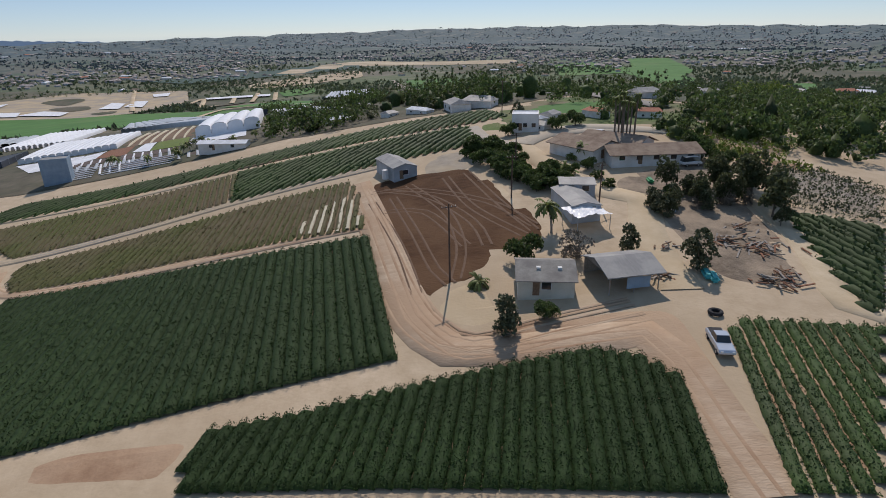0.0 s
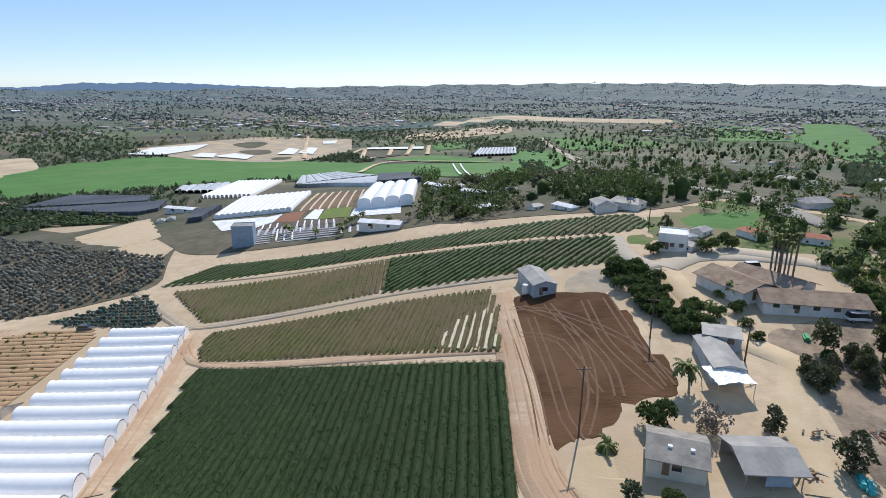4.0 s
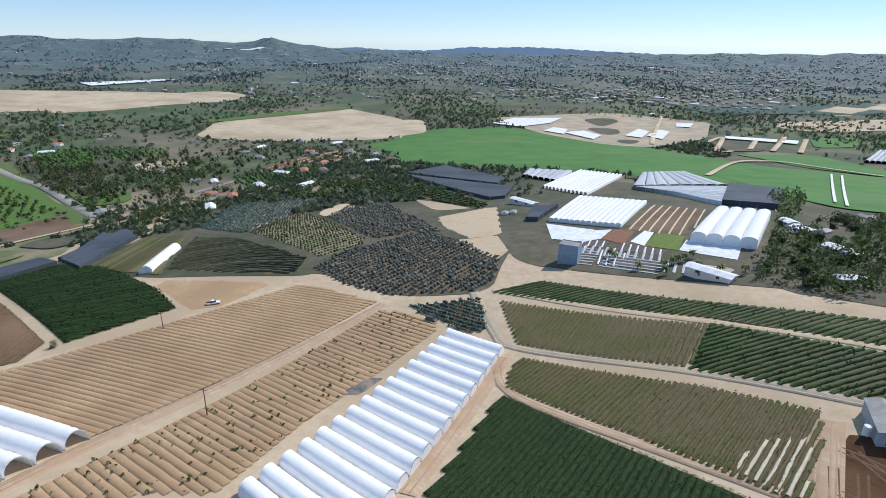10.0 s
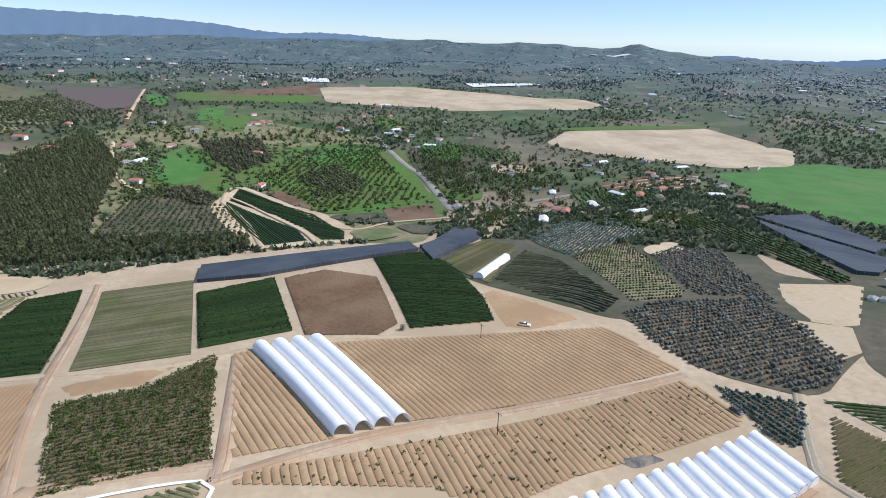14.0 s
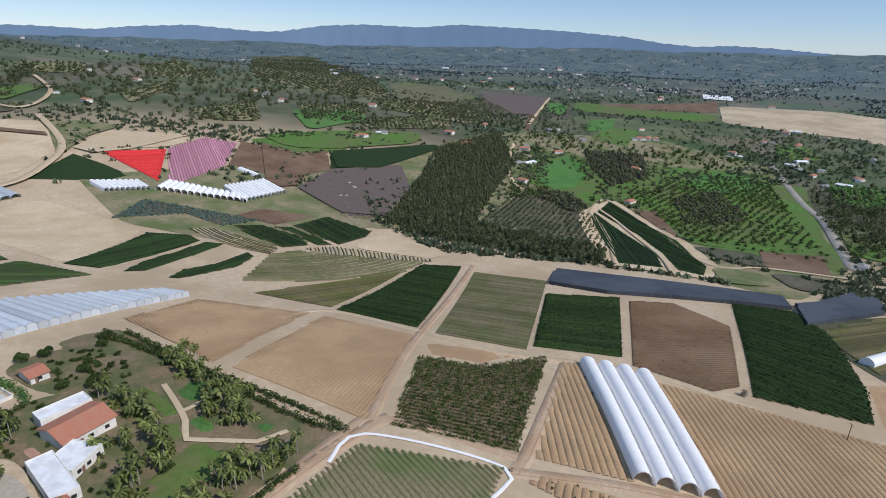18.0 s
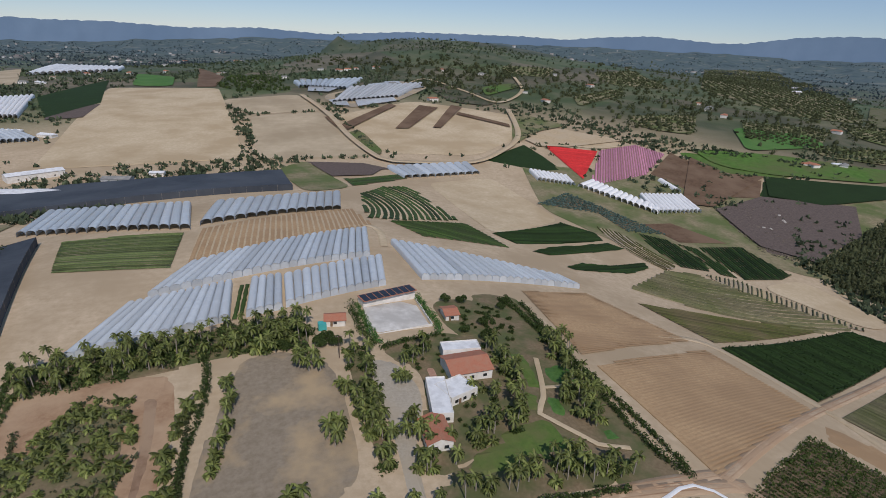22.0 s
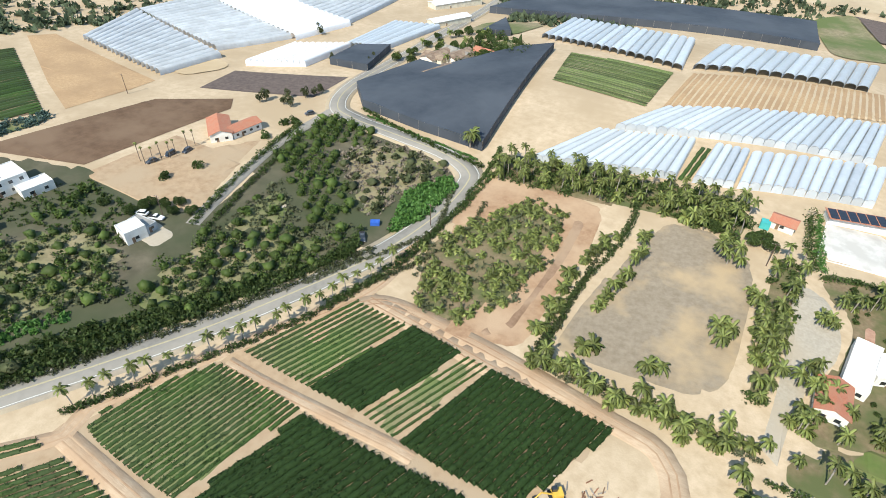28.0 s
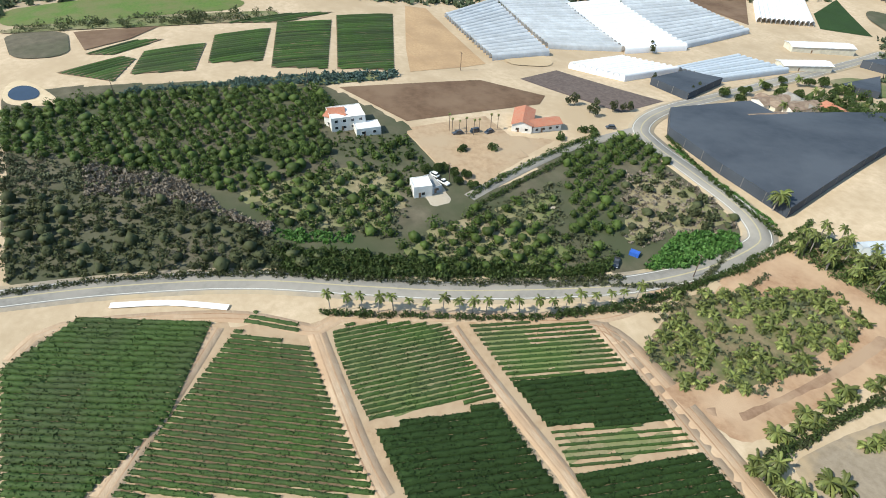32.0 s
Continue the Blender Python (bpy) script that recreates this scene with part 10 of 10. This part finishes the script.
for q, c, key in (([(-1389.6, -26.7), (-1379.7, 201.3), (-1011.9, 161.7), (-981.6, 88.3), (-985.1, 24.4), (-1109.3, -24.6)], 150, "leaf"), ([(-1163.8, -188.3), (-1276.4, -34.5), (-972.1, 9.4), (-933.2, -66.4), (-894.1, -137.1)], 150, "leaf"), ([(-1090.6, -419.8), (-1106.3, -276.9), (-957.6, -204.3), (-878.3, -269.6), (-894.1, -334.2)], 90, "leaf_gum"), ([(-820.0, 61.1), (-797.4, 137.9), (-570.2, 110.8), (-555.2, 89.7), (-720.8, 76.9)], 130, "leaf"),
                  ([(-900.4, 64.3), (-822.5, 129.4), (-743.4, 176.4), (-644.2, 142.6), (-698.1, 89.5), (-814.6, 71.2)], 150, "leaf_gum"), ([(-730.8, 173.2), (-741.0, 235.0), (-665.1, 251.6), (-600.5, 185.1), (-579.6, 148.3), (-633.7, 140.1)], 100, "leaf"), ([(-540.9, 110.8), (-561.3, 155.9), (-528.8, 178.8), (-452.9, 131.8), (-461.7, 100.2)], 60, "leaf")):
    tagged(plant_stuff("woodland", fill(q, c), 44, 3.4, 4.5, 2.6, 0.8, M[key], 0.35), "trees among hillside houses", "trees", kind="stuff")

# ---------------------------------------------------------------- valley floor
soil([(-826.2, 869.9), (-720.3, 1124.1), (-499.2, 1141.6), (-411.6, 937.0), (-402.2, 755.6), (-452.9, 723.2), (-620.6, 769.6)], "dirt_grey", "grey trodden ground of a plant nursery", lift=0.8)
for q in ([(-764.4, 800.7), (-789.5, 890.5), (-726.4, 968.7), (-693.2, 888.5), (-697.0, 805.5)], [(-632.5, 793.2), (-651.9, 846.1), (-617.8, 842.7), (-580.8, 782.1)], [(-595.6, 801.6), (-588.3, 849.6), (-531.1, 817.4), (-508.3, 762.6)], [(-507.9, 849.0), (-541.2, 947.9), (-509.4, 929.5), (-473.7, 843.2)], [(-483.1, 875.4), (-510.7, 964.6), (-486.9, 958.6), (-444.7, 854.3)], [(-535.6, 1074.8), (-511.8, 1096.1), (-491.1, 1040.2), (-511.9, 1029.0)], [(-400.9, 979.1), (-329.1, 1007.8), (-318.7, 970.5), (-386.8, 950.1)], [(-324.5, 1013.9), (-302.1, 1018.3), (-291.3, 976.7), (-312.1, 973.1)]):
    soil(q, "roof_white", "white flat plastic roof in the valley nursery", "greenhouse_roof", lift=2.2)
for q in ([(-692.7, 985.4), (-669.6, 1046.8), (-622.7, 1022.9), (-602.9, 923.0)], [(-488.8, 798.3), (-461.6, 822.2), (-440.7, 766.7), (-465.5, 761.0)], [(-395.8, 902.5), (-379.2, 926.1), (-322.3, 952.4), (-292.3, 849.5), (-318.3, 804.9)], [(-616.9, 890.0), (-569.7, 926.8), (-526.8, 869.2), (-536.5, 833.3)]):
    soil(q, "scrub", "dark green nursery plots", lift=1.2)
for q in ([(-386.0, 881.0), (-395.9, 958.4), (-328.9, 786.2), (-317.0, 807.2)], [(-311.8, 852.7), (-345.3, 959.8)], [(-285.2, 861.3), (-334.0, 1052.6)], [(-255.3, 877.0), (-300.5, 1045.3)], [(-622.0, 1181.5), (-514.5, 959.6), (-423.8, 785.2)]):
    tagged(strip("nursery_path", q, 7.0, M["dirt_pale"], 1.6, 8.0), "pale path between nursery plots", "track", kind="structure")
soil([(-305.6, 774.1), (-237.4, 873.8), (-128.3, 780.5), (-126.2, 705.5), (-205.3, 714.2), (-272.9, 767.2)], "grass_bright", "wide bright green meadow", lift=0.9)
soil([(-230.1, 542.3), (-245.8, 664.4), (-178.9, 669.9), (-87.8, 722.3), (-46.6, 415.8), (-83.0, 399.9), (-109.4, 422.3), (-156.8, 480.2)], "grass_bright", "wide bright green meadow", lift=0.95)
tagged(strip("farm_track", [(-224.8, 526.6), (-261.0, 684.2), (-234.9, 738.4), (-176.6, 721.3), (-83.2, 689.2)], 5.0, M["dirt_pale"], 1.6, 8.0), "pale track across the meadow", "track", kind="structure")
for q in ([(-160.5, 659.7), (-98.6, 430.3)], [(-151.8, 660.6), (-88.0, 413.9)]):
    tagged(strip("plastic_strip", q, 1.6, M["roof_white"], 1.7, 8.0), "white plastic strip across the meadow", "field edge", kind="structure")
soil([(-305.1, 1076.7), (-252.5, 1154.0), (-225.7, 1024.6), (-262.9, 960.8)], "grass_bright", "bright green plot among trees", lift=1.0)
block([(-177.0, 852.0), (-114.3, 893.7), (-133.0, 1031.7), (-194.1, 1000.1)], 12, 4.0, "sheet_grey", "white and grey tunnel roofs in the valley", 14, "greenhouse")
soil([(-410.2, 1247.7), (-218.0, 1566.7), (-186.2, 1368.6), (-321.7, 1157.8), (-393.6, 1165.9)], "dirt_far", "pale dry river flat", lift=1.0)
soil([(-673.2, 1340.0), (-389.7, 1712.8), (-263.0, 1845.8), (-227.3, 1624.6), (-404.9, 1432.7), (-562.6, 1280.0)], "crop_teal", "dark blue-green valley field", lift=1.4)
for q, c in (([(-414.1, 1155.4), (-354.8, 1191.5), (-264.1, 1201.4), (-250.3, 1144.7), (-306.9, 1074.4), (-358.0, 1021.8)], 70), ([(-898.2, 882.7), (-796.8, 1104.4), (-607.9, 1155.5), (-471.8, 1236.5), (-440.8, 1159.4), (-550.3, 1103.2), (-754.0, 1046.2), (-822.5, 808.7)], 130), ([(-252.5, 1154.0), (-218.5, 1224.7), (-174.6, 1027.1), (-196.9, 939.0)], 40), ([(-135.5, 424.7), (-123.1, 455.7), (-93.6, 333.0), (-93.1, 311.0)], 40), ([(-79.7, 245.5), (-82.2, 275.9), (-67.4, 272.3), (-45.2, 271.5), (-26.2, 236.7), (-31.5, 216.4), (-49.0, 209.8), (-66.4, 216.4)], 70), ([(-349.4, 749.3), (-341.8, 763.1), (-307.3, 683.9), (-312.9, 673.2)], 5), ([(-70.7, 338.9), (-37.7, 347.9), (-31.4, 301.7), (-49.8, 293.8)], 60)):
    tagged(plant_stuff("woodland", fill(q, c), 44, 3.2, 4.6, 2.4, 0.75, M["leaf"], 0.35), "dark trees on the valley floor", "trees", kind="stuff")
for x, y in [(-70.0, 371.0), (-65.8, 365.6), (-83.8, 308.8), (-70.6, 303.4), (-21.1, 222.4), (-232.5, 259.6), (-230.1, 264.7), (-38.3, 276.8)]:
    plant_at(HOUSES[3], x, y, 0.4, None)
dark = [(-143.0, 366.2), (-184.1, 479.3), (-131.9, 441.0), (-108.0, 353.8)]
crop(dark, [dark[0], dark[1]], "purple", "dirt_grey", "dark plant beds with thin grey lines", 5.0, 0.8, 0.5, 10.0, wobble=0.03, name="plant_benches", category="bench")
for q in ([(-153.7, 223.7), (-148.0, 225.3), (-136.7, 203.9), (-140.5, 202.9)], [(-139.9, 224.3), (-125.5, 225.3), (-119.5, 207.3), (-130.3, 206.1)], [(-157.2, 234.2), (-142.0, 237.5), (-139.1, 227.2), (-152.3, 224.4)], [(-137.1, 238.5), (-112.4, 237.0), (-111.2, 228.9), (-131.8, 227.0)]):
    crop(q, [q[0], q[3]], "purple", "roof_white" if q[0][0] < 0 else "straw", "dark nursery beds with pale edging", 3.4, 0.8, 0.4, 6.0, wobble=0.03, name="plant_benches", category="bench")
for x, y in [(-102.3, 214.9), (-102.0, 219.9), (-100.6, 222.9), (-99.2, 226.1), (-98.9, 231.5), (-125.6, 214.4), (-82.1, 218.7), (-85.9, 212.7), (-130.2, 217.6)]:
    plant_at(P_MID, x, y, 0.9)

# ---------------------------------------------------------------- hill farms to the south
soil([(-107.4, -1072.1), (-185.4, -1097.4), (-196.9, -1077.1), (-124.1, -944.8), (-92.5, -959.7)], "sheet_pale", "wide white plastic greenhouse on the hill", "greenhouse_roof", lift=3.0)
soil([(-111.8, -921.2), (-206.3, -1025.6), (-278.4, -1091.2), (-306.6, -992.5), (-261.7, -922.3), (-211.5, -853.7), (-132.8, -813.2), (-111.4, -868.6)], "dirt_grey", "trodden ground of a hill nursery", lift=1.0)
for q in ([(-203.9, -1026.5), (-243.7, -1047.7), (-237.4, -1003.3), (-199.0, -983.2)], [(-249.9, -1009.6), (-292.6, -1021.2), (-293.4, -978.7), (-241.5, -951.2)], [(-113.2, -867.8), (-139.4, -887.1), (-136.7, -822.5), (-116.6, -831.1)], [(-151.6, -863.9), (-214.0, -879.6), (-213.7, -852.9), (-147.9, -817.9)], [(-241.3, -1059.5), (-270.7, -1064.2), (-263.9, -1029.9), (-237.7, -1024.5)]):
    soil(q, "sheet_pale", "white plastic nursery roof on the hill", "greenhouse_roof", lift=3.0)
for q in ([(-129.8, -927.4), (-166.7, -957.0), (-162.2, -913.5), (-126.8, -887.3)], [(-165.0, -927.0), (-198.6, -950.6), (-207.9, -910.3), (-167.2, -875.7)], [(-219.7, -936.4), (-246.5, -959.3), (-252.2, -925.3), (-217.6, -892.3)]):
    soil(q, "scrub", "dark green nursery plots on the hill", lift=2.0)
for q in ([(-108.3, -719.4), (-196.9, -833.9), (-204.1, -819.3), (-111.6, -693.4)], [(-171.8, -692.9), (-238.9, -819.1), (-261.4, -799.7), (-189.2, -691.3)], [(-220.5, -691.8), (-287.6, -816.1), (-299.5, -800.1), (-230.0, -688.4)], [(-282.4, -770.1), (-330.1, -699.0), (-325.6, -684.8), (-274.8, -757.1)], [(-101.2, -766.5), (-108.3, -719.4), (-100.5, -706.3), (-93.1, -760.9)]):
    soil(q, "brown", "brown ploughed band across a tan field", lift=2.2)
soil([(-110.1, -686.2), (-127.5, -686.5), (-134.9, -594.3), (-122.2, -583.2), (-108.8, -634.4)], "weeds", "green weedy strip beside a tan field", lift=1.8)
soil([(-53.0, -560.3), (-72.2, -556.1), (-118.2, -532.8), (-104.1, -511.7), (-66.3, -508.2)], "purple", "dark water-stained strip", lift=1.2)
soil([(-365.4, -770.0), (-414.8, -689.7), (-355.5, -666.4), (-294.3, -608.4)], "dry_grass", "dry grassy slope", lift=1.6)
soil([(-321.4, -632.3), (-389.0, -676.2), (-458.9, -617.9), (-364.2, -598.9), (-326.9, -605.8)], "dirt", "bare tan rise", lift=1.6)
soil([(-404.9, -989.6), (-498.7, -1054.5), (-486.2, -999.1), (-375.4, -892.7)], "grass_hill", "green clearing on the wooded hill", lift=1.5)
soil([(-301.2, -976.5), (-369.7, -1031.8), (-373.9, -862.3), (-356.0, -810.3), (-296.5, -839.5)], "scrub", "grey-brown brushy slope", lift=1.5)
tagged(strip("farm_track", [(-79.6, -922.4), (-101.2, -766.5), (-108.7, -663.9), (-125.3, -570.8), (-146.4, -554.7)], 7.0, M["dirt"], 2.4, 10.0), "pale farm lane along a field", "track", kind="structure")
tagged(strip("farm_track", [(-365.6, -782.3), (-320.5, -649.8), (-269.5, -586.2), (-215.1, -548.6), (-146.4, -554.7)], 7.0, M["dirt"], 2.4, 10.0), "pale farm lane along a field", "track", kind="structure")
tagged(strip("farm_track", [(-543.8, -1146.1), (-466.5, -945.8), (-372.6, -833.6), (-354.5, -929.6), (-334.4, -1094.1), (-290.1, -1050.9)], 6.0, M["dirt_pale"], 2.2, 10.0), "pale winding hill track", "track", kind="structure")
soil([(-504.7, -549.7), (-509.2, -493.4), (-550.1, -478.4), (-419.7, -412.6), (-391.0, -423.6)], "brown", "brown planted slope", lift=1.6)
soil([(-550.1, -478.4), (-703.3, -413.3), (-697.6, -397.6), (-546.2, -397.7), (-505.7, -428.9)], "crop_dark", "dark green block below the orchard", lift=1.7)
soil([(-417.3, -407.3), (-495.5, -428.8), (-579.9, -388.7), (-516.9, -333.0), (-416.9, -297.6), (-393.9, -329.6)], "purple", "grey leafless shrub field", lift=1.5)
soil([(-530.2, -578.0), (-636.0, -545.1), (-751.0, -463.6), (-688.0, -434.4), (-560.4, -484.4), (-517.9, -519.7)], "grass_hill", "green grass below woods", lift=1.5)
soil([(-1310.5, -917.2), (-1413.8, -801.8), (-1144.2, -556.4), (-1035.6, -580.3), (-1013.6, -705.0)], "crop_pale", "grey-green field on a hill", lift=1.6)
soil([(-1351.7, -653.1), (-1403.9, -504.3), (-1134.8, -428.3), (-1042.2, -474.0), (-1172.1, -570.8)], "purple", "dusky ploughed field on a hill", lift=1.6)
soil([(-688.2, -676.8), (-789.4, -628.3), (-754.3, -567.4), (-607.6, -564.3)], "grass_bright", "green slope among trees", lift=1.4)
for q, d, sp in (([(-2347.3, -2578.8), (-2673.1, -2394.2), (-1220.1, -881.7), (-1007.7, -705.6), (-920.8, -776.4), (-988.1, -1084.3)], [(-2100.9, -2307.7), (-1138.8, -821.8)], 16), ([(-950.4, -710.9), (-1085.9, -609.9), (-1042.2, -474.0), (-886.7, -450.4), (-868.0, -613.0)], [(-938.0, -691.9), (-1003.7, -469.5)], 14), ([(-744.5, -714.0), (-875.6, -662.3), (-717.1, -553.3), (-655.1, -618.1)], [(-738.4, -698.7), (-746.9, -569.4)], 13), ([(-739.6, -571.4), (-881.1, -533.7), (-856.3, -460.7), (-786.3, -473.0), (-696.5, -536.7)], [(-735.2, -560.2), (-854.9, -473.8)], 12),
                 ([(-546.1, -903.3), (-735.9, -1030.4), (-681.0, -941.0), (-502.2, -808.9)], [(-513.4, -838.3), (-724.4, -1007.6)], 16), ([(-822.1, -1280.6), (-1032.7, -1406.7), (-886.5, -1058.7), (-747.3, -1074.7)], [(-804.5, -1253.5), (-896.8, -1085.2)], 18), ([(-545.5, -744.3), (-688.7, -753.6), (-582.7, -636.2), (-527.6, -672.6)], [(-528.4, -721.0), (-663.1, -725.2)], 14), ([(-575.3, -1301.4), (-729.1, -1303.7), (-624.9, -1153.2), (-561.6, -1199.7)], [(-576.5, -1285.1), (-657.4, -1194.7)], 18)):
    soil(q, "dry_grass", "dry ground between orchard trees", lift=1.3)
    dots(q, d, sp, sp * 0.6, 3.0, 3.0, "leaf_gum", "orchard in lines on a hill", 12, 1.5)
for x, y in [(-866.5, -646.4), (-774.6, -820.9), (-647.9, -501.0), (-693.5, -494.8), (-789.6, -438.2), (-749.6, -383.8), (-800.0, -313.3), (-902.9, -432.0), (-978.9, -339.6), (-950.8, -269.8), (-1057.5, -193.4), (-1074.8, -172.5), (-739.9, -748.3)]+[(-411.4, -1236.9), (-483.6, -1180.5), (-192.5, -1278.8), (-158.7, -1320.9), (-272.6, -860.2), (-251.1, -1034.2), (-212.0, -1286.6), (-278.2, -1300.8), (-232.0, -1294.3), (-667.9, -1196.7), (-461.6, -845.8), (-667.7, -1042.5)]:
    plant_at(HOUSES[0 if RNG.random() < 0.6 else 3], x, y, 0.9, None)

# ---------------------------------------------------------------- road junction and yards
for x, y in fill([(185.7, -263.9), (194.0, -305.5), (184.7, -346.7), (148.8, -342.2), (121.9, -283.4), (138.7, -271.8), (155.1, -261.8)], 34):
    plant_at(T_ROUND if RNG.random() < 0.7 else P_MID, float(x), float(y), float(0.9 + 0.5 * RNG.random()), None, "garden trees behind the shade house")
for a, b, k in (((170.9, -271.2), (157.1, -270.0), "roof_brown"), ((166.4, -285.8), (149.2, -281.1), "roof_tan"), ((149.0, -291.4), (135.2, -289.1), "roof_tile")):
    house("roadside_house", "low house with a shingle roof among garden trees", a, b, 8, 2.8, 4.3, M["wall_tan"], M[k], windows=2)
for x, y in [(192.0, -180.9), (196.0, -188.2), (187.6, -180.6), (268.5, -296.1), (260.1, -288.5), (203.3, -176.6), (202.7, -180.3), (188.9, -192.8), (187.2, -197.3), (186.3, -201.3), (195.7, -258.6), (192.8, -250.4), (216.4, -246.4)]:
    plant_at(T_GUM, x, y, 0.45 + 0.2 * RNG.random(), None, "trees beside the road junction")
for x, y in [(174.0, -150.8), (181.2, -104.5), (177.0, -117.2), (176.7, -164.4), (174.2, -168.8)]:
    plant_at(T_BUSH, x, y, 1.6)
for x, y in [(165.6, -92.7), (160.1, -91.8), (155.3, -95.2), (170.3, -91.1), (183.4, -81.8), (171.9, -83.5), (170.5, -87.7), (162.4, -96.6)]:
    plant_at(T_ROUND, x, y, 0.7 + 0.3 * RNG.random(), None, "trees round the white house")
for q in ([(170.5, -87.7), (158.1, -90.1), (144.5, -82.2), (150.0, -73.2), (161.8, -75.9)], [(135.0, -112.2), (134.7, -125.8), (124.2, -107.2), (138.1, -94.9)]):
    soil(q, "gravel", "pale littered yard", "yard", lift=0.2)
hedge([(71.1, -155.0), (69.5, -135.5), (75.1, -116.4), (82.2, -100.0)], "tangled brush along the road", "leaf_gum", 1.3, 1.3)
hedge([(87.8, -161.8), (79.7, -135.2), (83.6, -121.7), (91.8, -106.2), (99.1, -89.4)], "tangled brush along the road", "leaf_olive", 1.2, 1.2)
hedge([(157.0, -196.4), (134.0, -188.2), (107.0, -180.9), (82.4, -177.0)], "green hedge along the shade house", "leaf", 1.2, 1.5)
hedge([(163.1, 57.6), (157.0, 28.5), (143.7, -7.0), (125.0, -40.7), (112.5, -63.8), (98.0, -96.2), (91.9, -113.9)], "tangled brush along the road", "leaf_gum", 1.5, 1.6)
house("white_villa", "red-roofed wing of the white villa", (219.1, -60.7), (217.8, -67.2), 8, 5.2, 6.6, M["wall_white"], M["roof_tile"], windows=2)

hedge([(-109.4, -205.1), (-107.3, -187.0), (-102.7, -143.4), (-100.5, -105.7), (-103.7, -88.6)], "dense dark hedge beside a bare field", "leaf", 1.7, 1.7)
hedge([(25.6, -155.1), (26.4, -132.7), (26.3, -113.6), (28.1, -101.5)], "clipped green hedge round the paddock", "leaf_gum", 1.1, 1.3)
hedge([(27.0, -98.0), (12.1, -97.1), (1.7, -96.2), (-10.4, -95.9), (-22.7, -96.0)], "clipped green hedge round the paddock", "leaf_gum", 1.0, 1.0)
# low growth between orchard trees and along the gully
for q, c, key, lab in (([(197.1, -29.5), (178.6, -73.5), (160.1, -73.5), (139.2, -56.4), (163.1, -20.7)], 500, "leaf_olive", "low scrub on the orchard slope"), ([(221.6, 60.4), (198.8, 14.7), (169.2, -12.6), (132.6, -34.2), (154.1, 13.0), (169.0, 57.9)], 900, "leaf_gum", "low scrub under the lower orchard"),
                       ([(142.1, -91.0), (146.4, -129.4), (118.7, -112.8), (104.2, -122.1), (102.3, -99.5), (119.4, -59.4), (137.4, -63.9)], 700, "leaf_olive", "low scrub round the triangular orchard"), ([(140.7, -157.6), (130.2, -176.4), (98.6, -172.3), (92.2, -166.4), (100.0, -130.8), (107.4, -126.0)], 380, "twig", "dry brown weeds"), ([(226.5, -56.8), (201.2, -88.7), (161.2, -84.7), (160.5, -72.5), (187.4, -62.8), (200.3, -55.6)], 260, "leaf", "garden shrubs round the villa")):
    tagged(plant_stuff("scrub", fill(q, c), 16, 0.9, 0.8, 0.25, 0.5, M[key], 0.35), lab, "scrub", kind="stuff")
for kind in KINDS:
    for o in [*kind.children_recursive, kind]:
        bpy.data.objects.remove(o)
